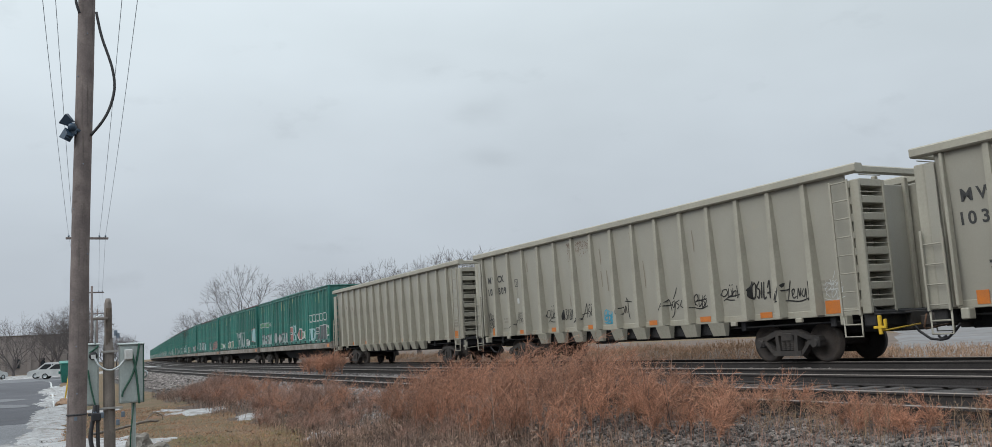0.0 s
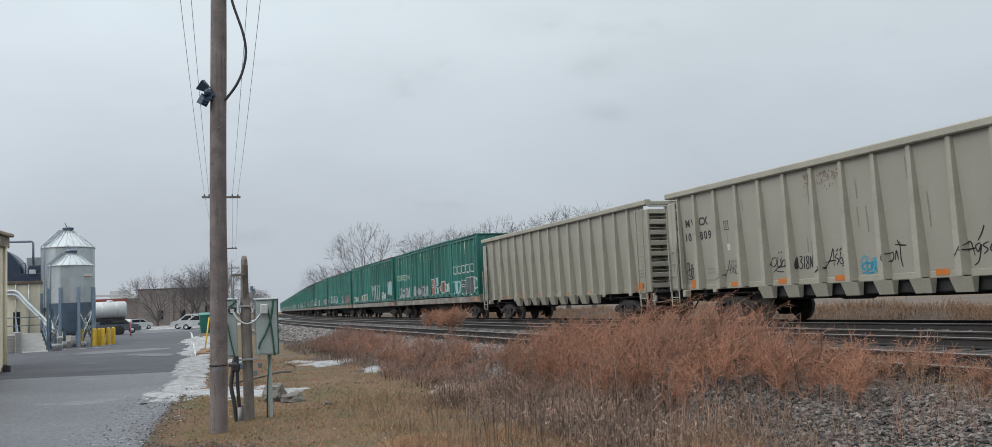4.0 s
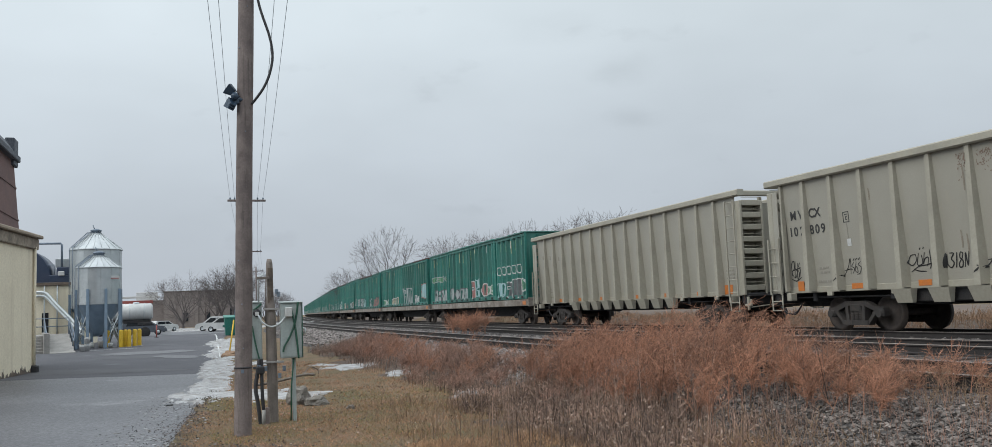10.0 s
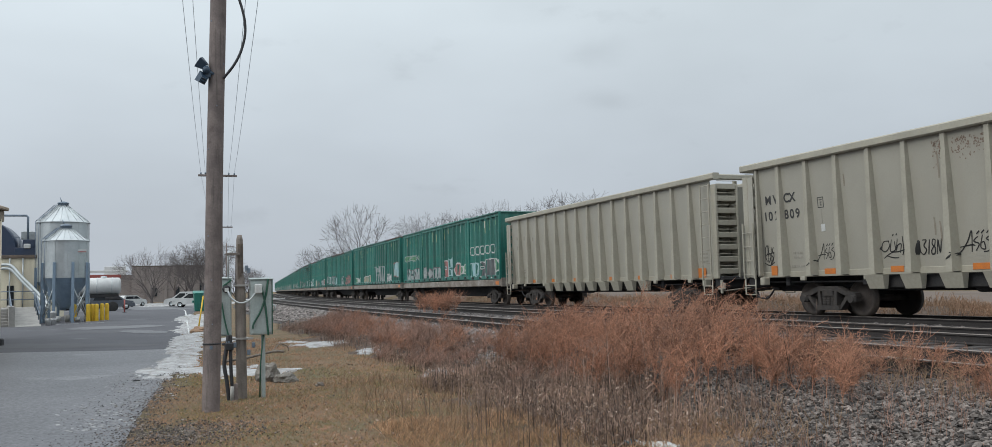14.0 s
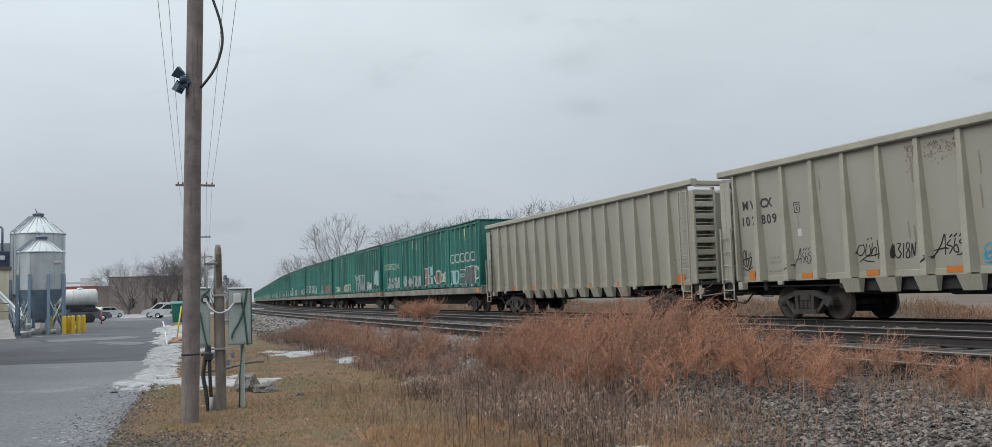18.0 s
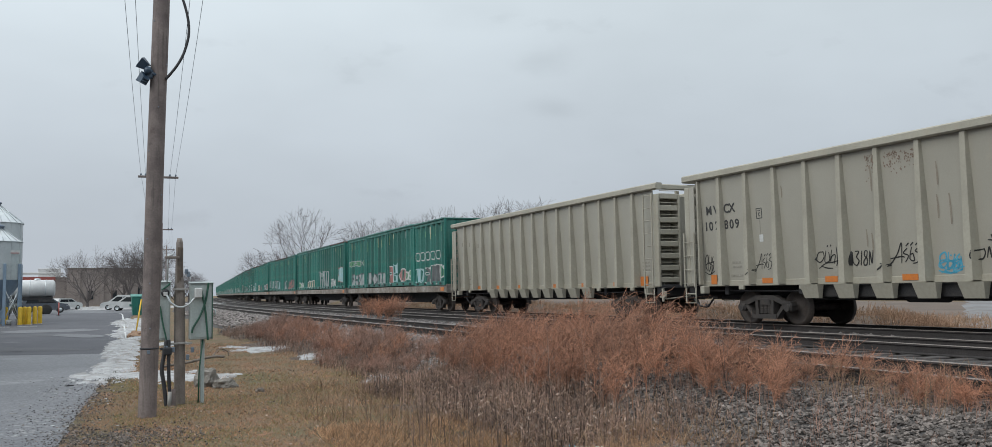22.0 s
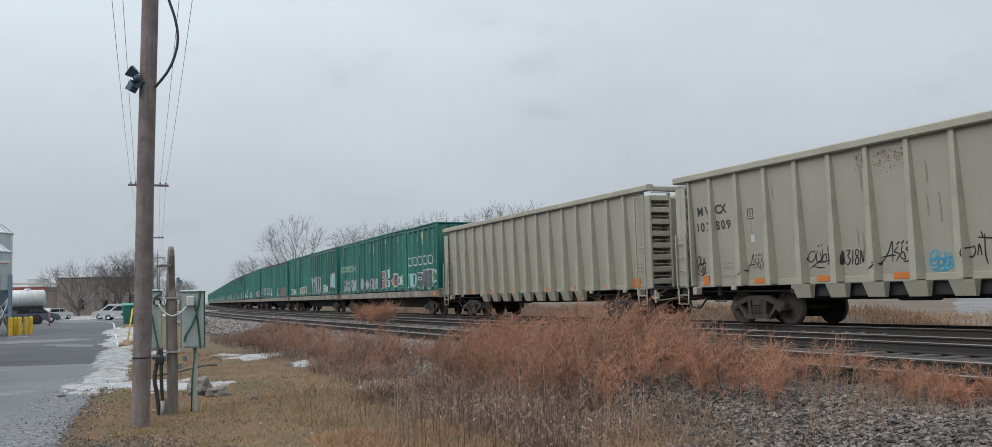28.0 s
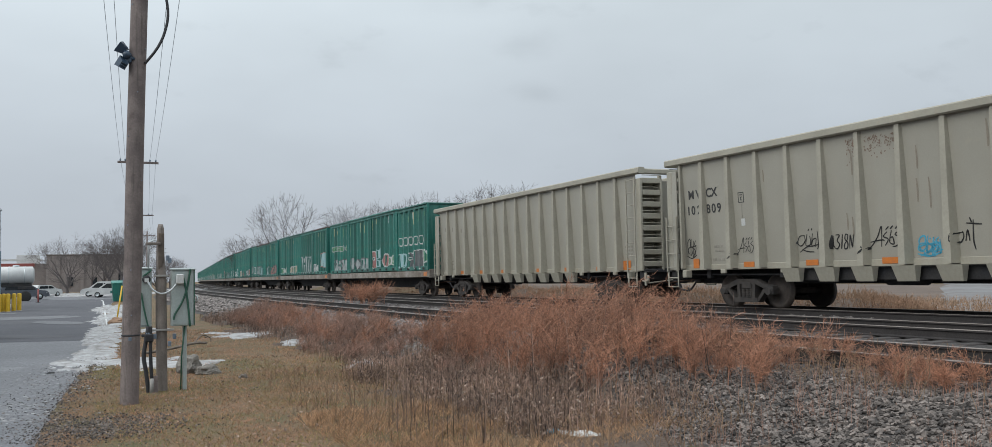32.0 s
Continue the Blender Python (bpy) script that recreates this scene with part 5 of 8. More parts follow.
def bubble_letters(box, y, z, w, h, letters, fill, line, seed):
    """Fat rounded letters without meaning, sprayed over ribs and sheet: filled bodies with a small hole, and their outlines."""
    r = random.Random(seed)
    cell = w / letters
    for i in range(letters):
        mid, half = -w / 2 + cell * (i + 0.5), cell * r.uniform(0.46, 0.56)
        lift_z, hh, power = z + r.uniform(-0.04, 0.08), h * r.uniform(0.8, 1.05), r.uniform(2.5, 5)
        lean, dent = r.uniform(-0.12, 0.12), r.uniform(0.0, 0.35)
        hole = (r.uniform(-0.2, 0.2), r.uniform(0.35, 0.65), r.uniform(0.12, 0.2)) if r.random() < 0.75 else None
        n, cols, body = 14, [], Geo()
        for c in range(n + 1):
            u = -1 + 2 * c / n
            e = (1 - abs(u) ** power) ** (1 / power)
            cut = dent * max(0.0, 1 - abs(u) * 2.5)
            cols.append((mid + half * u, lift_z + hh * (0.5 - 0.5 * e), lift_z + hh * (0.5 + 0.5 * e * (1 - cut))))
        for c in range(n):
            (a0, l0, h0), (a1, l1, h1) = cols[c], cols[c + 1]
            spans = [((l0, h0), (l1, h1))]
            if hole and abs((a0 + a1) / 2 - mid - half * hole[0]) < half * 0.28:
                m, t = lift_z + hh * hole[1], hh * hole[2] * 0.5
                if l0 < m - t and l1 < m - t and h0 > m + t and h1 > m + t:
                    spans = [((l0, m - t), (l1, m - t)), ((m + t, h0), (m + t, h1))]
            for (p0, q0), (p1, q1) in spans:
                g = lambda a, zz: (on_container(y - a - lean * (zz - z), 0) - 0.002 * (i % 2), y - a - lean * (zz - z), zz)
                body.add([g(a0, p0), g(a0, q0), g(a1, q1), g(a1, p1)], [(0, 1, 2, 3)])
        ring = [(a + lean * (t - z), t) for a, l, t in cols] + [(a + lean * (l - z), l) for a, l, t in reversed(cols)]
        part("graffiti", body, fill, box, "fat sprayed letter without meaning")
        part("graffiti", ribbon([ring + ring[:1]], 0.075, lambda a: y - a, lambda yy, zz: on_container(yy, zz) - 0.006), line, box, "sprayed letter outline")
        if hole:
            eye = [(mid + half * hole[0] + half * 0.26 * math.cos(t) + lean * hh * 0.5, lift_z + hh * (hole[1] + hole[2] * 0.5 * math.sin(t))) for t in (0, 1.05, 2.1, 3.14, 4.19, 5.24, 6.28)]
            part("graffiti", ribbon([eye], 0.06, lambda a: y - a, lambda yy, zz: on_container(yy, zz) - 0.006), line, box, "sprayed letter outline")


# sprayed pieces on the two nearest cars, by car and container: along, up, width, height, letters, fill, outline
PIECES = {(100, 0): ((1.75, 0.2, 1.3, 0.95, 1, M_SPRAYPALE, M_SPRAYPALE), (-0.35, 0.12, 2.5, 1.0, 2, M_SPRAYDARK, M_WHITEPAINT), (-1.95, 0.35, 0.8, 0.7, 1, M_GREENPATCH, M_WHITEPAINT)),
          (100, 1): ((2.0, 0.2, 0.5, 1.0, 1, M_SPRAYRED, M_WHITEPAINT), (1.15, 0.25, 1.3, 1.3, 1, M_SPRAYPALE, M_SPRAYPALE), (-0.2, 0.3, 1.0, 0.9, 1, M_SPRAYRED, M_WHITEPAINT), (-1.4, 0.3, 0.9, 0.5, 2, M_GREENPATCH, M_WHITEPAINT)),
          (100, 2): ((0.2, 0.1, 4.0, 0.85, 4, M_SPRAYGREY, M_SPRAYDARK),),
          (100, 3): ((0.1, 0.08, 3.6, 0.9, 3, M_SPRAYGREY, M_SPRAYDARK), (0.0, 1.5, 4.2, 0.4, 6, M_GREENPATCH, M_SPRAYGREY)),
          (101, 0): ((1.5, 0.15, 2.0, 0.6, 3, M_SPRAYGREY, M_WHITEPAINT), (-0.9, 0.5, 2.2, 1.2, 2, M_SPRAYPALE, M_SPRAYRED)),
          (101, 1): ((0.2, 0.1, 4.4, 1.5, 2, M_SPRAYGREY, M_SPRAYGREY),),
          (101, 2): ((0.5, 0.12, 3.4, 0.75, 3, M_SPRAYTAN, M_WHITEPAINT),),
          (101, 3): ((0.3, 0.15, 3.2, 0.6, 4, M_GREENPATCH, M_WHITEPAINT),)}


LID = Geo().box(-1.5, 1.5, -BOX_LEN / 2 - 0.02, BOX_LEN / 2 + 0.02, BOX_TOP - 0.05, BOX_TOP + 0.03, 0.02)
for i in range(5):
    y = -BOX_LEN / 2 + BOX_LEN * (i + 0.5) / 5
    LID.box(-1.46, 1.46, y - 0.04, y + 0.04, BOX_TOP + 0.03, BOX_TOP + 0.07, 0.01)
LID_MESH, LID_GREEN = LID.mesh("lid", M_LID), LID.mesh("lid", M_GREEN)
FORK_MESH = Geo().box(-1.475, -1.43, -0.12, 0.12, BOX_LOW + 0.05, BOX_LOW + 0.16, 0.005).mesh("fork_pocket", M_UNDER)


def green_car(seed, near):
    r = random.Random(seed)
    car = thing("container_flat_car", "flat car carrying four ribbed green waste containers with graffiti", "railway car", group="green container cars")
    h = FLAT_LEN / 2
    for s in (-1, 1):
        part("side_sill", Geo().box(s * 1.38 - 0.05, s * 1.38 + 0.05, -h, h, 0.98, 1.32, 0.02), M_DECK, car, "grimy pale side sill with rust")
    part("deck", Geo().box(-1.36, 1.36, -h, h, 1.22, 1.33, 0.01), M_DECK, car)
    part("centre_sill", Geo().prism([(-h + 0.4, 0.75), (-h + 4.6, 0.72), (-h + 6.0, 0.42), (h - 6.0, 0.42), (h - 4.6, 0.72), (h - 0.4, 0.75), (h - 0.4, 1.22), (-h + 0.4, 1.22)], "x", -0.35, 0.35), M_UNDER, car)
    for e in (-1, 1):
        add_coupler(car, e, FLAT_LEN)
        add_truck(car, e * (h - 2.0))
        part("end_plate", Geo().box(-1.4, 1.4, e * h - 0.05, e * h + 0.05, 0.95, 1.4, 0.02), M_DECK, car)
    for k in range(4):
        box = add_container(car, (k - 1.5) * (BOX_LEN + 0.09), r.uniform(-0.03, 0.03), r.random() < 0.4)
        if near:
            for i in range(4):
                part("fork_pocket", FORK_MESH, None, box, at=pose(0, -1.9 + i * 1.27, 0))
        for j in range(7 if near else 2):
            ry, zz, hh = r.choice(CON_RIBS), BOX_TOP - r.uniform(0.25, 0.5), r.uniform(0.2, 0.75)
            if j % 2:
                part("worn_strip", Geo().box(-CON_W - 0.046, -CON_W - 0.038, ry - 0.05, ry + 0.05, zz - hh, zz), r.choice((M_WORNTAN, M_GREENPATCH)), box, "worn pale strip on a rib")
            elif ry + 0.53 < BOX_LEN / 2:
                part("repaint_patch", Geo().box(-1.339, -1.329, ry + 0.3, ry + 0.52, zz - min(hh, 0.4), zz), M_GREENPATCH if r.random() < 0.6 else M_WHITEPAINT, box)
        for y0, z0, w, hh, letters, fill, line in PIECES.get((seed, k), ()) if near else ():
            bubble_letters(box, y0, BOX_LOW + z0, w, hh, letters, fill, line, seed * 7 + k + y0)
        if (seed, k) not in PIECES:
            for j in range(2):
                if r.random() < 0.8:
                    fill = r.choice((M_SPRAYGREY, M_SPRAYGREY, M_SPRAYPALE, M_SPRAYTAN, M_SPRAYGREY, M_SPRAYRED))
                    bubble_letters(box, 1.2 - 2.4 * j + r.uniform(-0.1, 0.1), BOX_LOW + r.uniform(0.12, 0.3), r.uniform(1.7, 2.3), r.uniform(0.6, 1.0), r.randint(2, 3), fill, r.choice((M_SPRAYDARK, M_WHITEPAINT)), seed * 3.1 + k * 7 + j)
    if near and seed == 100:
        # a row of sprayed white rings at mid height of the nearest container
        box = [o for o in car.children if o.name.startswith("container")][0]
        for i in range(5):
            cy = CON_RIBS[i] + 0.71
            st = [[(0.17 * math.cos(t * 0.785 + 1), 1.6 + BOX_LOW + 0.22 * math.sin(t * 0.785 + 1)) for t in range(9)]]
            part("graffiti", ribbon(st, 0.07, lambda a, cy=cy: cy - a, on_container), M_WHITEPAINT, box, "sprayed white ring")
    part("reflector", Geo().box(-1.445, -1.432, -h + 0.25, -h + 0.75, 1.05, 1.25, 0.002), M_ORANGE, car)
    return car


# spacing of the centres behind one another along the track when the train stands
MID_Y, FAR_Y = 21.85 - CAR_LEN / 2, 32.23
TRAIN = [(near_car, MID_Y - CAR_LEN - 1.36, TRUCK_Y), (mid_car, MID_Y, TRUCK_Y), (far_car, FAR_Y, TRUCK_Y)]
green_first = 42.38 + FLAT_LEN / 2
for i in range(18):
    TRAIN.append((green_car(100 + i, i < 4), green_first + i * GREEN_PITCH, FLAT_LEN / 2 - 2.0))


# ---- pole, post and cabinets beside the lot ----
POLE_X, POLE_Y = 0.71, 13.32


def bent_line(pts, n=6):
    """Smooth points through a few given ones."""
    out = []
    pts = [Vector(p) for p in pts]
    for i in range(len(pts) - 1):
        p0, p1, p2, p3 = pts[max(i - 1, 0)], pts[i], pts[i + 1], pts[min(i + 2, len(pts) - 1)]
        for k in range(n):
            t = k / n
            out.append(0.5 * (2 * p1 + (p2 - p0) * t + (2 * p0 - 5 * p1 + 4 * p2 - p3) * t * t + (3 * p1 - p0 - 3 * p2 + p3) * t ** 3))
    return out + [pts[-1]]


pole = thing("utility_pole", "tall weathered brown wooden utility pole standing in dead grass", "utility pole")
prng = random.Random(9)
axis = [(POLE_X + 0.018 * z + 0.004 * math.sin(z * 1.3), POLE_Y + 0.003 * math.sin(z * 0.9), z) for z in [-0.3 + 0.22 * i for i in range(52)]]
part("pole_shaft", Geo().tube(axis, [0.122 - 0.0016 * p[2] + 0.0035 * noise.noise((0, 0, p[2] * 1.7)) for p in axis], 20), M_POLE, pole)
for z, e in ((0.92, 0.008),):
    part("strap", Geo().lathe([(0.118, 0), (0.127, 0.004), (0.127, 0.02), (0.118, 0.024)], 20, Matrix.Translation((POLE_X + 0.018 * z, POLE_Y, z))), M_BLACKRUB, pole, "thin dark strap round the pole")
part("tag_nail", Geo().box(POLE_X - 0.02, POLE_X + 0.02, POLE_Y - 0.128, POLE_Y - 0.118, 0.86, 0.91, 0.003), M_GALVDARK, pole)
for k in range(14):
    z = 1.2 + k * 0.62
    a = prng.uniform(-2.6, -0.5)
    x, y = POLE_X + 0.018 * z + 0.12 * math.cos(a), POLE_Y + 0.12 * math.sin(a)
    part("bolt", Geo().box(x - 0.008, x + 0.008, y - 0.008, y + 0.008, z, z + 0.016, 0.003), M_GALVDARK, pole)
for z, s in ((9.55, 1.15),):
    part("crossarm", Geo().box(POLE_X + 0.17 - s, POLE_X + 0.17 + s, POLE_Y - 0.19, POLE_Y - 0.1, z, z + 0.12, 0.01), M_POLE, pole)
part("lower_crossarm", Geo().box(POLE_X - 0.95, POLE_X + 1.22, POLE_Y - 0.2, POLE_Y - 0.1, 7.98, 8.1, 0.01), M_POLE, pole)
for bx, bz, tx in ((0.735, 7.2, -0.05), (0.93, 7.1, 1.8)):
    part("brace", Geo().tube([(bx, POLE_Y - 0.13, bz), (tx, POLE_Y - 0.15, 8.0)], 0.026, 6), M_GALVDARK, pole, "flat steel crossarm brace")
part("service_cable", Geo().tube(bent_line([(0.82, 13.19, 7.9), (0.81, 13.18, 7.3), (0.78, 13.18, 7.0), (0.705, 13.19, 6.82), (0.69, 13.19, 6.62), (0.735, 13.2, 6.45)]), 0.019, 7), M_BLACKRUB, pole, "short black cable loop on the pole")
part("cable_tail", Geo().tube(bent_line([(1.44, 13.2, 8.0), (1.46, 13.2, 7.4), (1.5, 13.2, 7.1), (1.52, 13.2, 7.4), (1.52, 13.2, 8.0)]), 0.009, 5), M_BLACKRUB, pole)
loop = bent_line([(0.885, 13.24, 4.72), (1.03, 13.2, 4.92), (1.13, 13.2, 5.14), (1.185, 13.2, 5.42), (1.15, 13.2, 5.72), (1.02, 13.22, 6.15), (0.95, 13.22, 6.5)])
part("drop_cable", Geo().tube(loop, 0.019, 8), M_BLACKRUB, pole, "slack black cable looping from the pole")

# twin floodlight on the pole
lamp = thing("floodlight", "small dark twin-head floodlight clamped to the wooden pole", "floodlight", pose(0.66, 13.24, 4.77))
part("bracket", Geo().box(-0.03, 0.05, -0.04, 0.04, -0.06, 0.07, 0.012).tube([(0.1, 0, 0.0), (-0.02, -0.02, 0.02)], 0.03, 8), M_LAMP, lamp)
part("sensor", Geo().lathe([(0, -0.06), (0.045, -0.05), (0.055, 0.0), (0.045, 0.05), (0, 0.06)], 14, pose(-0.015, -0.05, 0.04, 70, 0, 0)), M_LAMP, lamp)
for dz, tilt, turn in ((0.13, 25, -35), (-0.08, -35, -45)):
    h = part("lamp_head", Geo().hexa([(-0.05, -0.03, -0.05), (0.05, -0.03, -0.05), (0.05, 0.06, -0.05), (-0.05, 0.06, -0.05)], [(-0.08, -0.07, 0.06), (0.08, -0.07, 0.06), (0.08, 0.08, 0.06), (-0.08, 0.08, 0.06)]), M_LAMP, lamp, at=pose(-0.07, -0.02, dz, tilt, -50, turn))
    part("lens", Geo().box(-0.065, 0.065, -0.055, 0.065, 0.06, 0.067, 0.002), M_GALVDARK, h)
    for fx0 in (-0.045, -0.008, 0.03):
        part("cooling_fin", Geo().box(fx0, fx0 + 0.015, -0.02, 0.05, -0.075, -0.05, 0.003), M_LAMP, h)

# the short split post
post = thing("meter_post", "short cracked grey timber post holding meter cabinets", "post")
ax = [(1.235 - 0.012 * z, 14.52, z) for z in [-0.2 + 0.11 * i for i in range(26)]]
ax = [p for p in ax if p[2] < 2.42]
part("post_shaft", Geo().tube(ax + [(1.206, 14.52, 2.47), (1.206, 14.52, 2.54)], [0.08 - 0.026 * smooth_step(1.65, 2.0, p[2]) + 0.004 * noise.noise((3, 0, p[2] * 2.5)) for p in ax] + [0.05, 0.034], 16), M_STUB, post)
for a in (-2.0, -1.1, -1.6):
    x, y = 1.212 + 0.055 * math.cos(a), 14.52 + 0.055 * math.sin(a)
    part("split_strip", Geo().box(x - 0.018, x + 0.018, y - 0.012, y + 0.006, 1.75 + 0.1 * a % 0.3, 2.4, 0.005), M_CORNICE, post, "dark weathered split in the post")
for z, xa, xb in ((0.93, 1.07, 1.4), (1.75, 1.1, 1.34)):
    part("strut", Geo().box(xa, xb, 14.41, 14.44, z - 0.015, z + 0.015, 0.004), M_CONCRETE, post, "galvanised strut across the post")
for x, z in ((1.02, 0.86), (1.4, 0.83), (1.33, 0.72), (1.12, 0.84), (1.3, 2.02), (1.33, 1.98)):
    part("clamp", Geo().box(x - 0.025, x + 0.025, 14.38, 14.42, z - 0.04, z + 0.04, 0.006), M_GALVDARK, post)
part("riser_pipe", Geo().tube([(1.03, 14.45, 1.86), (1.03, 14.45, 2.26), (1.12, 14.47, 2.3)], 0.014, 8), M_GALV, post)
part("insulator_arm", Geo().box(0.99, 1.2, 14.42, 14.46, 2.22, 2.26, 0.006), M_STUB, post)
part("grey_conduit", Geo().tube(bent_line([(1.02, 14.36, 1.66), (1.08, 14.33, 1.55), (1.2, 14.32, 1.48), (1.33, 14.34, 1.52), (1.42, 14.36, 1.62)]), 0.014, 8), M_GALV, post, "slack pale grey conduit")


def cabinet(name, x0, x1, z0, z1, y, depth, label):
    c = thing(name, label, "meter cabinet", group="meter cabinets")
    part("case", Geo().box(x0, x1, y, y + depth, z0, z1, 0.012), M_CABINET, c)
    part("hood", Geo().hexa([(x0 - 0.015, y - 0.03, z1), (x1 + 0.015, y - 0.03, z1), (x1 + 0.015, y + depth + 0.01, z1), (x0 - 0.015, y + depth + 0.01, z1)], [(x0 - 0.015, y - 0.03, z1 + 0.01), (x1 + 0.015, y - 0.03, z1 + 0.01), (x1 + 0.015, y + depth + 0.01, z1 + 0.03), (x0 - 0.015, y + depth + 0.01, z1 + 0.03)]), M_CABINET, c)
    part("door", Geo().box(x0 + 0.02, x1 - 0.02, y - 0.008, y - 0.001, z0 + 0.03, z1 - 0.03, 0.003), M_CABINET, c)
    return c


right_box = cabinet("meter_cabinet", 1.36, 1.69, 0.98, 1.84, 14.42, 0.2, "pale grey-green steel meter cabinet strapped with green conduit")
part("meter_cover", Geo().box(1.42, 1.53, 14.33, 14.41, 1.62, 1.77, 0.012), M_WHITEPAINT, right_box, "small white junction box")
part("green_strap", Geo().tube(bent_line([(1.625, 14.395, 1.85), (1.6, 14.39, 1.65), (1.565, 14.388, 1.5), (1.5, 14.388, 1.33), (1.405, 14.39, 1.16), (1.39, 14.392, 1.08)]), 0.015, 8), M_GREENCOND, right_box, "dark green plastic conduit")
part("green_strap", Geo().tube(bent_line([(1.52, 14.395, 1.74), (1.57, 14.388, 1.5), (1.6, 14.388, 1.25), (1.625, 14.39, 0.97)]), 0.015, 8), M_GREENCOND, right_box, "dark green plastic conduit")
part("green_edge", Geo().box(1.685, 1.697, 14.41, 14.62, 0.98, 1.84, 0.003), M_GREENCOND, right_box, "green painted cabinet edge")
part("stand", Geo().box(1.53, 1.59, 14.5, 14.56, -0.1, 0.99, 0.008), M_CABINET, right_box, "grey-green steel stand post")
part("stand_pipe", Geo().tube([(1.5, 14.48, -0.05), (1.51, 14.48, 0.5), (1.56, 14.47, 1.0)], 0.011, 8), M_GREENCOND, right_box)
part("side_vent", Geo().tube([(1.7, 14.55, 1.45), (1.75, 14.54, 1.42), (1.75, 14.54, 1.36), (1.7, 14.55, 1.33)], 0.014, 6), M_GALV, right_box)
left_box = cabinet("meter_cabinet", 0.86, 1.08, 0.98, 1.86, 14.46, 0.18, "pale grey steel meter cabinet half hidden behind the pole")
part("meter", Geo().lathe([(0, -0.05), (0.055, -0.05), (0.06, 0.0), (0.06, 0.03), (0, 0.03)], 18, pose(1.0, 14.43, 1.7, 90, 0, 0)), M_BLACKRUB, left_box, "round dark electricity meter")
part("meter_tag", Geo().box(0.97, 1.03, 14.355, 14.362, 1.655, 1.715, 0.002), M_WHITEPAINT, left_box)
part("green_strap", Geo().tube([(0.95, 14.43, 1.74), (1.07, 14.43, 1.84)], 0.014, 8), M_GREENCOND, left_box)
part("green_strap", Geo().tube(bent_line([(0.93, 14.44, 1.5), (0.97, 14.43, 1.25), (1.03, 14.42, 0.98)]), 0.012, 8), M_GREENCOND, left_box)
cables = thing("service_cables", "thick black cables running from the cabinet into the ground", "cables")
for k, (dx, r) in enumerate(((0.0, 0.03), (0.06, 0.026))):
    part("cable", Geo().tube(bent_line([(1.03 + dx * 0.5, 14.42, 0.99), (1.0 + dx, 14.4, 0.8), (0.965 + dx * 1.6, 14.38, 0.55), (1.0 + dx * 1.2, 14.37, 0.3), (1.04 + dx, 14.36, -0.05)]), r, 8), M_BLACKRUB, cables)
part("junction", Geo().box(0.97, 1.1, 14.34, 14.44, 0.76, 0.88, 0.015).box(0.93, 0.98, 14.36, 14.4, 0.84, 0.88, 0.008), M_BLACKRUB, cables)
part("pale_sleeve", Geo().tube([(1.07, 14.3, -0.02), (1.075, 14.3, 0.22)], 0.03, 10), M_CONCRETE, cables, "pale concrete sleeve at the foot of the cables")
part("dark_board", Geo().box(1.1, 1.16, 14.3, 14.33, -0.05, 0.26, 0.006), M_POLE, cables)


# ---- the pole line behind, and its wires ----
def far_pole(x, y, h, arm_z):
    p = thing("utility_pole", "thin distant wooden utility pole with a crossarm", "utility pole", group="far utility poles")
    part("pole_shaft", Geo().tube([(x, y, -0.2), (x, y, h)], [0.15, 0.1], 10), M_POLE, p)
    part("crossarm", Geo().box(x - 1.08, x + 1.08, y - 0.05, y + 0.05, arm_z, arm_z + 0.12, 0.01), M_POLE, p, "grey crossarm")
    for dx in (-0.93, -0.68, 0.62, 0.93):
        part("insulator", Geo().lathe([(0.02, 0), (0.045, 0.03), (0.05, 0.08), (0.03, 0.13), (0, 0.14)], 8, pose(x + dx, y, arm_z + 0.12)), M_GALVDARK, p)
    return p


far_pole(3.27, 54.0, 8.9, 8.36)
far_pole(6.2, 96.0, 9.0, 8.3)
far_pole(9.6, 138.0, 9.0, 8.3)
far_pole(14.4, 182.0, 9.0, 8.3)
ARMS = [(0.9, 13.2, 9.72), (3.27, 54.0, 8.6), (6.2, 96.0, 8.55), (9.6, 138.0, 8.55), (14.4, 182.0, 8.55)]
for k, dx in enumerate((-0.93, -0.68, 0.62, 0.93)):
    w = thing("overhead_wire", "thin grey overhead wire strung between poles", "wire", group="overhead wires")
    for a, b in zip(ARMS, ARMS[1:]):
        p = [(a[0] + dx + (b[0] - a[0]) * t, a[1] + (b[1] - a[1]) * t, a[2] + (b[2] - a[2]) * t - 0.35 * 4 * t * (1 - t)) for t in [i / 12 for i in range(13)]]
        part("span", Geo().tube(p, 0.007, 5), M_GALVDARK, w)
    part("span", Geo().tube([(0.9 + dx, 13.2, 9.72), (-1.5 + dx, -25, 9.6)], 0.007, 5), M_GALVDARK, w)


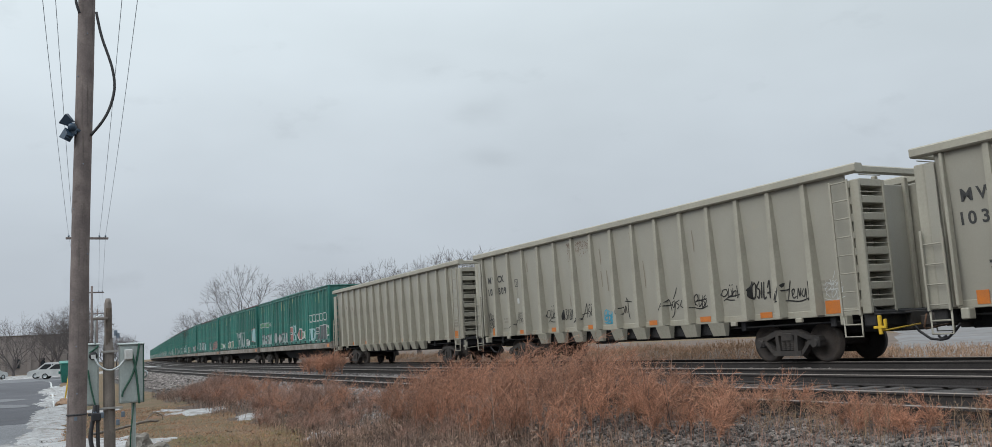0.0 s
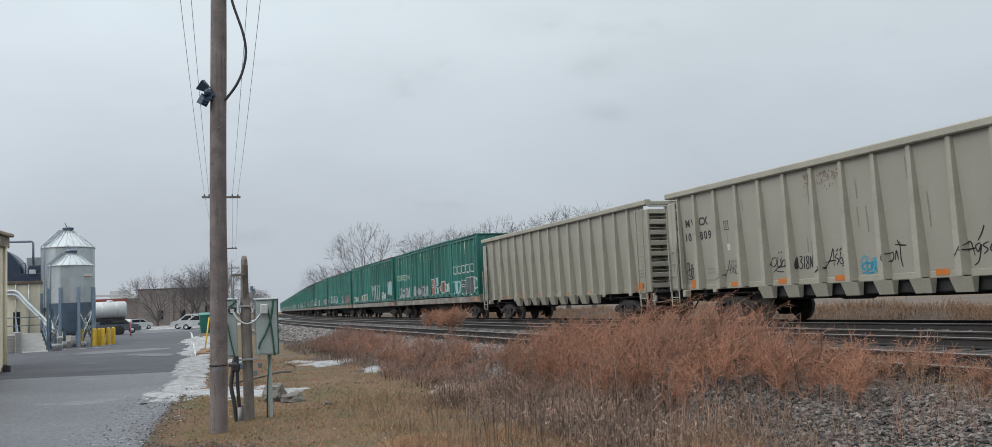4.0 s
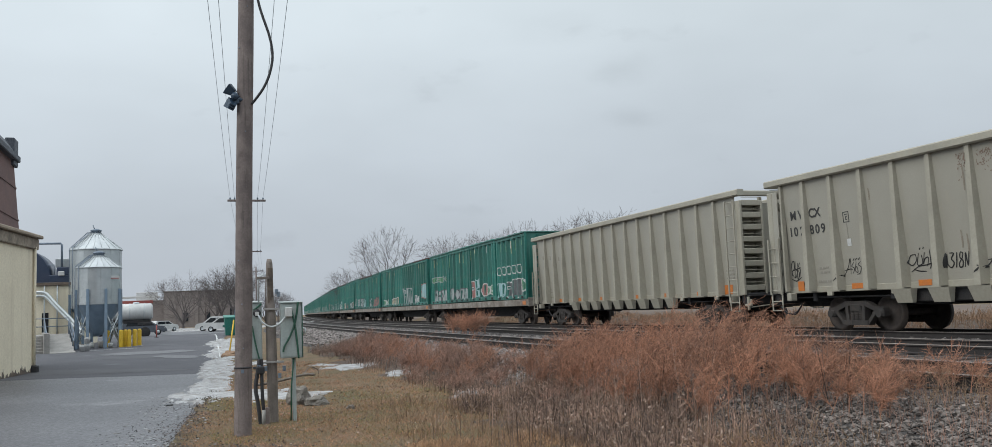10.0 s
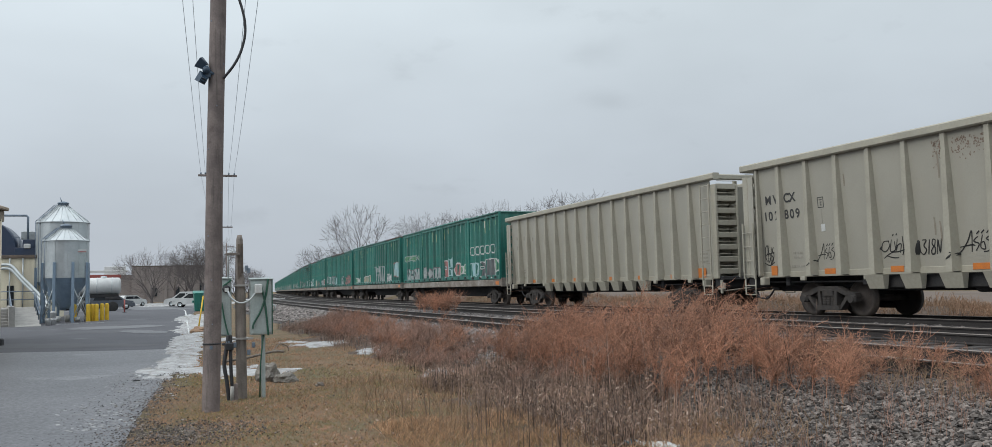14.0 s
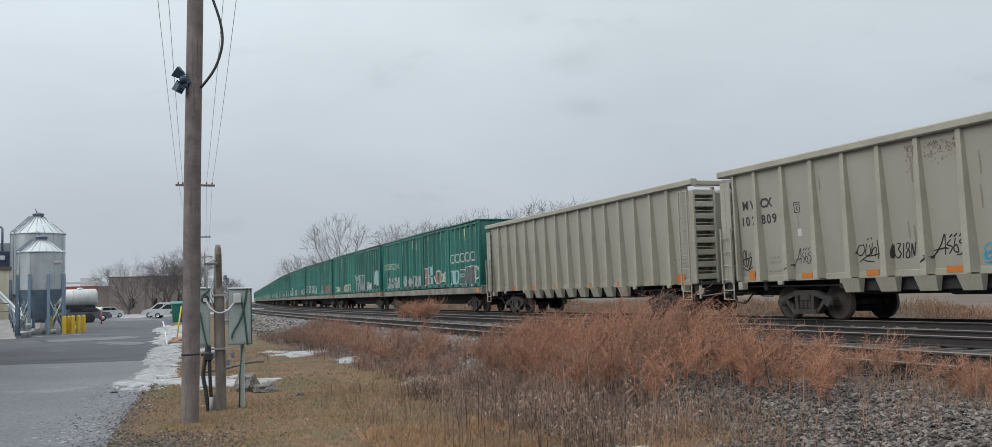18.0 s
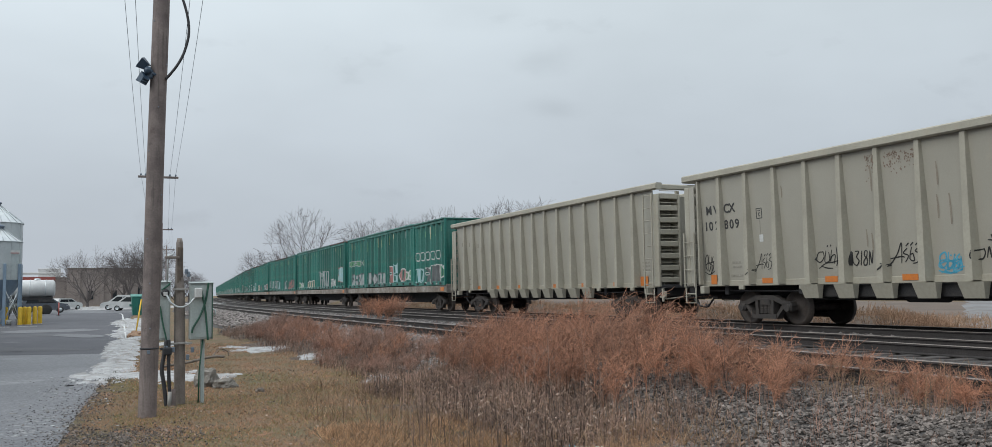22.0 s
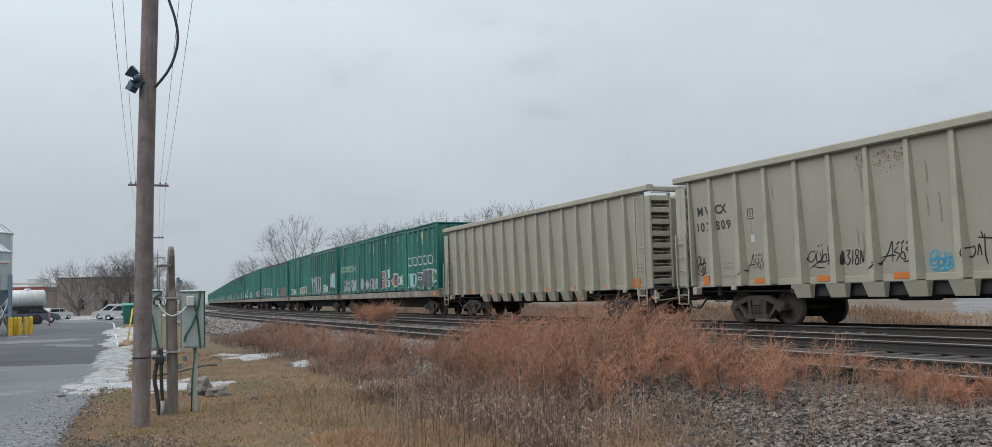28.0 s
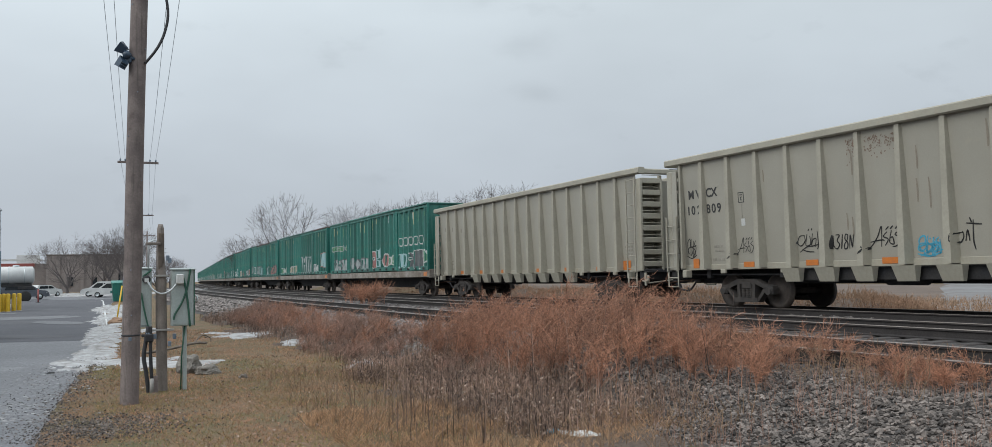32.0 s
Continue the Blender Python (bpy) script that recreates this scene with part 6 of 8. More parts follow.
# ---- small things on the grass ----
def lump(name, label, cat, cx, cy, rx, ry, rz, mat, seed, turn=0):
    g = Geo()
    nu, nv = 26, 15
    vs = []
    for j in range(nv + 1):
        ph = -math.pi / 2 + math.pi * j / nv
        for i in range(nu):
            th = 2 * math.pi * i / nu
            d = Vector((math.cos(ph) * math.cos(th), math.cos(ph) * math.sin(th), math.sin(ph)))
            k = 1 + 0.4 * noise.noise(d * 1.5 + Vector((seed, 0, 0))) + 0.16 * noise.noise(d * 4.0 + Vector((0, seed, 0))) + 0.07 * noise.noise(d * 9.0 + Vector((0, 0, seed)))
            vs.append((rx * k * d.x, ry * k * d.y, rz * k * d.z))
    fs = [(j * nu + i, j * nu + (i + 1) % nu, (j + 1) * nu + (i + 1) % nu, (j + 1) * nu + i) for j in range(nv) for i in range(nu)]
    g.add(vs, fs, False)
    ob = tagged(new(name, g.mesh(name, mat)), label, cat)
    ob.matrix_basis = pose(cx, cy, ground_height(cx, cy) + rz * 0.45, 0, 0, turn)
    return ob


M_DRIFT = material("weathered_stump", (0.25, 0.215, 0.185), (0.13, 0.11, 0.095), rough=0.95, scale=6, fine=25, grit=0.6, bump=0.8, depth=0.02)
M_CHUNK = material("broken_concrete", (0.26, 0.24, 0.215), (0.14, 0.13, 0.115), rough=0.95, scale=6, fine=25, grit=0.6, bump=0.8, depth=0.02)
lump("broken_stump", "broken grey concrete and wood chunk lying on grass", "stump", 1.93, 17.3, 0.18, 0.28, 0.25, M_CHUNK, 2.0, 20)
lump("broken_stump", "split end of grey wood lying on grass", "stump", 2.22, 16.9, 0.22, 0.16, 0.11, M_CHUNK, 7.0, -30)
lump("stone", "dark stone in short grass", "stone", 2.62, 15.6, 0.07, 0.06, 0.05, M_DRIFT, 5.0)
branch = thing("fallen_branch", "grey fallen branch on dead grass", "branch")
part("limb", Geo().tube(bent_line([(1.45, 21.4, 0.08), (2.0, 21.7, 0.13), (2.6, 22.2, 0.2), (2.9, 22.5, 0.17)]), 0.03, 7), M_DRIFT, branch)
part("twig", Geo().tube(bent_line([(2.6, 22.2, 0.2), (2.8, 22.5, 0.36), (3.0, 22.6, 0.3), (3.03, 22.6, 0.18)]), 0.014, 6), M_DRIFT, branch)
def crumpled(x0, x1, wide, high, seed, z0=0.0):
    """A crushed film tube lying on its side, creased along its length."""
    g, n, m = Geo(), 22, 14
    vs = []
    for i in range(n + 1):
        t = i / n
        k = 0.45 + 0.75 * math.sin(math.pi * min(max(t, 0.04), 0.96)) ** 0.5 + 0.35 * noise.noise((t * 6, seed, 0))
        for j in range(m):
            a = 2 * math.pi * j / m
            c = 1 + 0.45 * noise.noise((t * 9, 2.2 * math.cos(a), seed + 2.2 * math.sin(a))) + 0.2 * noise.noise((t * 22, 5 * math.cos(a), seed + 5 * math.sin(a)))
            vs.append((x0 + (x1 - x0) * t + 0.02 * noise.noise((t * 5, a, seed)), wide * k * c * math.cos(a) + 0.05 * noise.noise((t * 3, 0, seed)), z0 + high * max(0.0, 1 + k * c * math.sin(a))))
    fs = [(i * m + j, i * m + (j + 1) % m, (i + 1) * m + (j + 1) % m, (i + 1) * m + j) for i in range(n) for j in range(m)]
    return g.add(vs, fs + [tuple(range(m))[::-1], tuple(range(n * m, n * m + m))])


litter = thing("plastic_bag", "crumpled white plastic bag with blue print in dead grass", "litter", pose(4.6, 8.0, 0.0, 0, 0, -52))
part("bag", crumpled(-0.12, 0.32, 0.085, 0.03, 3.0), M_WHITEPAINT, litter)
part("blue_print", crumpled(-0.24, -0.1, 0.07, 0.033, 8.0), M_BLUEPAINT, litter, "blue printed end")
part("torn_end", crumpled(-0.36, -0.22, 0.05, 0.02, 5.0), M_WHITEPAINT, litter)
# painted edge line and yellow guy guard by the lot
tagged(new("edge_line", strip("edge_line", ((1.17, 37.0), (1.5, 50), (1.95, 68), (2.4, 86), (2.42, 92), (1.9, 97)), 0.07, 0.06, M_WHITEPAINT, 3)), "worn white painted edge line of the lot", "road marking", kind="structure")
guy = thing("guy_guard", "yellow plastic guy-wire guard leaning beside the pole", "guy wire")
part("guard", Geo().tube([(1.86, 45.2, 0.0), (2.1, 45.9, 1.5)], 0.035, 8), M_YELLOW, guy)
part("guy_wire", Geo().tube([(2.1, 45.9, 1.5), (3.2, 53.8, 7.8)], 0.012, 5), M_GALVDARK, guy)
lump("dirt_mound", "small brown mound of earth by the lot", "mound", 1.75, 39.6, 0.45, 0.5, 0.16, M_BRUSH, 12.0)


# ---- yard buildings ----
cream = thing("cream_building", "low cream rendered building with a weathered cornice", "building")
# street wall runs slightly askew to the yard
cw = pose(-5.0, 34.4, 0, 0, 0, -7)
part("wall", Geo().box(-14, 0, -4.6, 0, -0.2, 4.45, 0.02), M_CREAM, cream, at=cw)
part("cornice", Geo().box(-14, 0.1, -4.72, 0.1, 4.22, 4.6, 0.03), M_PEELING, cream, "weathered, peeling cornice band", cw)
part("coping", Geo().box(-14, 0.22, -4.84, 0.2, 4.6, 4.72, 0.03), M_COPING, cream, "stained beige coping", cw)
crng = random.Random(3)
part("downpipe", Geo().tube([(0.06, -0.22, 0.0), (0.06, -0.22, 4.3)], 0.05, 8), M_CREAM, cream, at=cw)
part("drain_boot", Geo().box(-0.05, 0.2, -0.35, -0.1, -0.05, 0.28, 0.04), M_BLACKRUB, cream, "black drain boot", cw)
for i in range(12):
    y = -4.4 + i * 0.35
    w, hi = crng.uniform(0.25, 0.6), crng.uniform(0.12, 0.38)
    part("peeling_patch", Geo().prism([(y, 0.03), (y + w, 0.03), (y + w * 0.9, hi * 0.4), (y + w * 0.7, hi * 0.55), (y + w * 0.55, hi), (y + w * 0.4, hi * 0.6), (y + w * 0.2, hi * 0.75), (y + w * 0.05, hi * 0.3)], "x", 0.0, 0.006), M_CORNICE, cream, at=cw)

brick = thing("brick_building", "tall dark red brick building with a slate roof", "building")
part("wall", Geo().hexa([(-30, 22, -0.2), (-5.95, 22, -0.2), (-5.95, 40, -0.2), (-30, 40, -0.2)], [(-30, 22, 8.2), (-6.62, 22, 8.2), (-6.62, 40, 8.2), (-30, 40, 8.2)]), M_BRICK, brick)
part("eave", Geo().box(-30, -6.4, 21.8, 40.2, 8.2, 8.45, 0.03), M_ROOF, brick, "dark metal eave")
part("parapet", Geo().box(-6.85, -6.5, 39.4, 40.25, 8.0, 9.1, 0.03), M_ROOF, brick)
part("roof", Geo().prism([(-6.45, 8.45), (-6.75, 8.9), (-10.5, 12.6), (-26, 12.6), (-30, 8.45)], "y", 21.8, 39.3), M_ROOF, brick, "steep slate roof")
for z in (7.1, 5.8):
    x = -6.62 + 0.67 * (8.2 - z) / 8.4
    part("brick_band", Geo().box(x - 0.03, x + 0.03, 22, 40.0, z, z + 0.07, 0.01), M_BRICK, brick)

rear = thing("cream_annex", "cream rendered annex behind the silos", "building")
part("wall", Geo().box(-22, -7.0, 66, 80, -0.2, 4.2, 0.02), M_CREAM, rear)
part("fascia", Geo().box(-22, -6.9, 65.85, 80.1, 4.2, 4.4, 0.02), M_CORNICE, rear, "brown fascia board")
for x in (-9.0, -8.23):
    part("wall_pipe", Geo().tube([(x, 65.9, 0.9), (x, 65.9, 4.2)], 0.045, 8), M_GALV, rear)
part("doorway", Geo().box(-9.15, -8.75, 65.93, 65.99, 0.9, 2.4, 0.01), M_DARKGLASS, rear, "dark doorway")
vessel = thing("round_tank", "dark blue round-topped tank on the roof", "tank")
part("shell", Geo().tube([(-10.9, 66.4, 4.7), (-10.9, 71, 4.7)], 2.15, 36), M_NAVY, vessel)
part("saddle", Geo().box(-12.9, -8.8, 66.6, 70.8, 4.38, 4.6, 0.03), M_NAVY, vessel)
unit = thing("roof_unit", "dark blue steel rooftop machinery with a grey hood", "machinery")
part("casing", Geo().box(-8.8, -7.2, 66.3, 68.0, 4.4, 4.9, 0.03), M_NAVY, unit)
part("blower", Geo().box(-8.35, -7.6, 66.5, 67.8, 4.9, 5.45, 0.04), M_NAVY, unit)
part("pale_motor", Geo().box(-8.25, -7.85, 66.2, 66.35, 4.85, 5.15, 0.04), M_WHITEMETAL, unit)
part("hood", Geo().box(-8.5, -7.0, 67.0, 68.5, 5.45, 6.05, 0.04), M_GALV, unit)
part("gooseneck", Geo().tube([(-8.05, 66.6, 5.3), (-8.05, 66.6, 6.95), (-8.12, 66.6, 7.05), (-11.0, 66.6, 7.05)], 0.07, 8), M_GALVDARK, unit)
part("guard_rail", Geo().tube([(-9.2, 66.5, 5.6), (-8.5, 66.5, 5.6), (-8.5, 66.5, 4.9)], 0.03, 6), M_GALVDARK, unit)

RAMP_AT = pose(-6.5, 54.5, 0, 0, 0, 8.7)
ramp = thing("loading_ramp", "concrete loading ramp with steel handrails", "ramp", RAMP_AT)
part("slab", Geo().prism([(0.0, -0.1), (0.0, 0.06), (7.8, 1.0), (7.8, -0.1)], "x", -0.65, 0.62), M_CONCRETE, ramp)
part("landing", Geo().box(-2.2, 0.62, 7.8, 11.0, -0.1, 1.0, 0.02), M_CONCRETE, ramp)
for k in range(6):
    part("step", Geo().box(-1.75, -0.95, 1.0 + k * 0.3, 7.8, -0.1 + 0.0 * k, 0.17 + k * 0.165, 0.012), M_CONCRETE, ramp)
part("stair_wall", Geo().box(-0.95, -0.65, 0.4, 7.8, -0.1, 1.15, 0.02), M_CONCRETE, ramp)
for x in (-0.8, 0.58):
    for y in (0.6, 2.4, 4.2, 6.0, 7.7):
        z = 0.06 + y * 0.12
        part("baluster", Geo().tube([(x, y, z), (x, y, z + 1.0)], 0.028, 6), M_GALVDARK, ramp)
    for dz in (0.5, 1.0):
        part("handrail", Geo().tube([(x, 0.6, 0.13 + dz), (x, 7.7, 0.98 + dz)], 0.028, 6), M_GALVDARK, ramp)
for dz in (0.5, 1.0):
    part("handrail", Geo().tube([(-2.2, 7.9, 1.0 + dz), (0.58, 7.9, 1.0 + dz)], 0.028, 6), M_GALVDARK, ramp)
for y, z in ((56.0, 0.42), (56.0, 0.02), (55.4, 0.02)):
    p = thing("pail", "white plastic pail beside the ramp", "pail", pose(-5.45 + 0.3 * (y - 56), y, z), group="pails")
    part("tub", Geo().lathe([(0, 0.012), (0.13, 0.012), (0.15, 0.35), (0.16, 0.36), (0.16, 0.39), (0, 0.4)], 16), M_WHITEMETAL, p)
    part("rim", Geo().lathe([(0.15, 0.3), (0.17, 0.31), (0.17, 0.33), (0.15, 0.34)], 16), M_WHITEMETAL, p)


def silo(cx, cy, r, z_low, z_eave, z_top, label, legs=True):
    """A corrugated bin with a ribbed cone roof and a hopper on legs."""
    s = thing("grain_silo", label, "silo", pose(cx, cy, 0), group="silos")
    prof = []
    n = int((z_eave - z_low) / 0.11)
    for i in range(n + 1):
        z = z_low + (z_eave - z_low) * i / n
        prof.append((r + (0.003 if i % 2 else -0.003), z))
    part("shell", Geo().lathe(prof, 40), M_GALV, s, "corrugated galvanised shell")
    # sheet joints: narrow upright seams
    for k in range(12):
        a = 2 * math.pi * (k + 0.3) / 12
        part("sheet_seam", Geo().box((r + 0.002) * math.cos(a) - 0.012, (r + 0.002) * math.cos(a) + 0.012, (r + 0.002) * math.sin(a) - 0.012, (r + 0.002) * math.sin(a) + 0.012, z_low + 0.02, z_eave - 0.05), M_GALV, s)
    part("roof", Geo().lathe([(r + 0.07, z_eave - 0.04), (r + 0.07, z_eave), (0.28, z_top - 0.22), (0.26, z_top - 0.2)], 40, None, False), M_GALV, s, "bright galvanised cone roof")
    for k in range(20):
        a = 2 * math.pi * k / 20
        c, sn = math.cos(a), math.sin(a)
        part("roof_rib", Geo().tube([((r + 0.05) * c, (r + 0.05) * sn, z_eave + 0.02), (0.3 * c, 0.3 * sn, z_top - 0.2)], 0.018, 4), M_GALV, s)
    part("collar", Geo().lathe([(0.3, z_top - 0.24), (0.33, z_top - 0.12), (0.36, z_top - 0.1), (0.36, z_top - 0.03), (0.1, z_top + 0.06), (0, z_top + 0.08)], 20), M_GALVDARK, s)
    part("hatch_lever", Geo().tube([(-0.1, 0, z_top + 0.06), (-0.2, 0, z_top + 0.32)], 0.03, 6), M_GALVDARK, s)
    part("hopper", Geo().lathe([(r - 0.02, z_low + 0.02), (0.3, z_low - 1.75), (0.22, z_low - 1.9), (0, z_low - 1.9)], 36), M_HOPPER, s, "dark blue-grey hopper cone")
    for k in range(8):
        a = 2 * math.pi * (k + 0.5) / 8
        c, sn = (r + 0.05) * math.cos(a), (r + 0.05) * math.sin(a)
        part("leg", Geo().box(c - 0.08, c + 0.08, sn - 0.08, sn + 0.08, 0, z_low + 0.95, 0.012), M_HOPPER, s)
        a2 = 2 * math.pi * (k + 1.5) / 8
        c2, s2 = (r + 0.05) * math.cos(a2), (r + 0.05) * math.sin(a2)
        if k % 2 == 0:
            part("brace", Geo().tube([(c, sn, 0.25), (c2, s2, z_low - 0.5)], 0.03, 5), M_GALV, s)
            part("brace", Geo().tube([(c2, s2, 0.25), (c, sn, z_low - 0.5)], 0.03, 5), M_GALV, s)
    for dx in (-0.2, 0.2):
        a = radians(215)
        base = Vector(((r + 0.14) * math.cos(a), (r + 0.14) * math.sin(a), 0))
        tan = Vector((-math.sin(a), math.cos(a), 0)) * dx
        tip = Vector((0.5 * math.cos(a), 0.5 * math.sin(a), z_top - 0.2))
        part("ladder_rail", Geo().tube([base + tan + Vector((0, 0, 0.5)), base + tan + Vector((0, 0, z_eave + 0.05)), tip + tan], 0.022, 5), M_GALVDARK, s)
    for k in range(14):
        t = (k + 0.5) / 14
        p = Vector((math.cos(a), math.sin(a), 0)) * ((r + 0.14) * (1 - t) + 0.5 * t) + Vector((0, 0, (z_eave + 0.05) * (1 - t) + (z_top - 0.2) * t + 0.03))
        side = Vector((-math.sin(a), math.cos(a), 0)) * 0.2
        part("roof_rung", Geo().tube([p - side, p + side], 0.018, 5), M_GALVDARK, s)
    return s


silo(-5.93, 66.5, 1.62, 2.6, 6.55, 7.95, "tall galvanised grain silo on legs behind a smaller one")
small = silo(-5.3, 61.3, 1.3, 2.75, 5.05, 6.05, "galvanised feed silo with a dark hopper cone on legs")
part("sign", Geo().box(0.45, 1.0, -1.28, -1.262, 4.28, 4.5, 0.003), M_WHITEPAINT, small, "small white sign plate", pose(0.02, 0.1, 0, 0, 0, 12))
part("sign_bar", Geo().box(0.5, 0.95, -1.287, -1.281, 4.31, 4.36), M_REDPAINT, small, "", pose(0.02, 0.1, 0, 0, 0, 12))
auger = thing("auger_pipe", "bent galvanised auger pipes from annex to silo", "pipe")
for k in range(2):
    o = 0.24 * k
    part("pipe", Geo().tube(bent_line([(-9.6, 65.8, 3.75 - o), (-8.9, 65.6, 3.7 - o), (-8.2, 65.2, 2.95 - o), (-7.2, 64.6, 1.9 - o), (-6.5, 64.0, 1.1 - o)]), 0.1, 10), M_GALV, auger)
yb = random.Random(8)
for x, y in ((-4.84, 62.0), (-3.95, 60.4), (-3.75, 61.0), (-3.5, 60.7), (-3.25, 62.0), (-3.0, 62.6)):
    b = thing("bollard", "yellow steel safety bollard on the yard", "bollard", pose(x, y, 0.02), group="yellow bollards")
    part("tube", Geo().lathe([(0.13, 0.0), (0.13, 1.02), (0.11, 1.08), (0.06, 1.11), (0, 1.12)], 16), M_YELLOW, b)
    part("foot", Geo().lathe([(0.2, 0.0), (0.2, 0.03), (0.13, 0.05)], 16), M_CONCRETE, b)
for x0, x1, y in ((-6.0, -4.2, 57.0), (-3.9, -2.9, 57.6)):
    tagged(new("parking_line", Geo().box(x0, x1, y - 0.1, y + 0.1, 0.03, 0.045).mesh("parking_line", M_WHITEPAINT)), "worn white painted line on asphalt", "road marking", kind="structure")
stake = thing("red_stake", "thin red plastic stake on the lot", "stake", pose(-2.75, 88, 0.02))
part("shaft", Geo().tube([(0, 0, 0), (0, 0, 1.2)], 0.06, 8), M_REDPAINT, stake)
part("base", Geo().lathe([(0.22, 0), (0.2, 0.05), (0.06, 0.08)], 12), M_BLACKRUB, stake)
for k in range(6):
    c = thing("bin", "pale plastic tub under the silo", "tub", pose(-6.3 + k * 0.55, 61.5 + 0.3 * (k % 2), 0.02), group="tubs under the silo")
    part("tub", Geo().lathe([(0, 0.02), (0.13, 0.02), (0.16, 0.3 + 0.08 * (k % 3)), (0, 0.32 + 0.08 * (k % 3))], 12), M_WHITEPAINT if k % 2 else M_CONCRETE, c)

dump = thing("dumpster", "dark green steel dumpster at the lot edge", "dumpster", pose(4.1, 86, -0.12))
part("body", Geo().hexa([(-0.9, -0.9, 0.15), (1.6, -0.9, 0.15), (1.6, 0.9, 0.15), (-0.9, 0.9, 0.15)], [(-1.0, -1.0, 1.7), (1.7, -1.0, 1.7), (1.7, 1.0, 1.7), (-1.0, 1.0, 1.7)]), M_GREEN, dump)
part("dumpster_lid", Geo().hexa([(-1.05, -1.05, 1.71), (1.75, -1.05, 1.71), (1.75, 1.0, 1.71), (-1.05, 1.0, 1.71)], [(-1.05, -1.05, 1.78), (1.75, -1.05, 1.78), (1.75, 1.0, 1.98), (-1.05, 1.0, 1.98)]), M_GREEN, dump)
for x in (-0.5, 0.35, 1.2):
    part("stiffener", Geo().box(x - 0.06, x + 0.06, -1.02, -0.92, 0.2, 1.7, 0.01), M_GREEN, dump)
part("fork_sleeve", Geo().box(-1.12, -1.0, -0.8, 0.8, 0.9, 1.1, 0.01).box(1.7, 1.82, -0.8, 0.8, 0.9, 1.1, 0.01), M_GREEN, dump)

tank = thing("tank_trailer", "white cylindrical tank trailer parked in the yard", "trailer", pose(-5.1, 100, -0.05))
part("barrel", Geo().tube([(-3.2, 0, 2.62), (-3.05, 0, 2.62), (1.45, 0, 2.62), (1.62, 0, 2.62)], [0.6, 0.86, 0.86, 0.6], 28), M_WHITEMETAL, tank)
for x in (-2.0, -0.6, 0.8):
    part("band", Geo().lathe([(0.86, -0.04), (0.885, -0.03), (0.885, 0.03), (0.86, 0.04)], 28, Matrix.Translation((x, 0, 2.62)) @ Matrix.Rotation(math.pi / 2, 4, "Y")), M_GALV, tank)
part("chassis", Geo().box(-3.4, 1.4, -0.5, 0.5, 1.45, 1.78, 0.03), M_UNDER, tank)
part("fender", Geo().box(0.2, 1.6, -0.95, -0.55, 1.2, 1.5, 0.05), M_UNDER, tank)
for x in (-2.6, -1.5, 0.9):
    part("wheel", Geo().lathe([(0, -0.15), (0.4, -0.15), (0.52, -0.1), (0.52, 0.1), (0.4, 0.15), (0, 0.15)], 20, pose(x, -0.8, 0.52, 90, 0, 0)), M_TYRE, tank)
part("manway", Geo().lathe([(0.3, 3.44), (0.3, 3.6), (0, 3.64)], 16), M_GALV, tank)


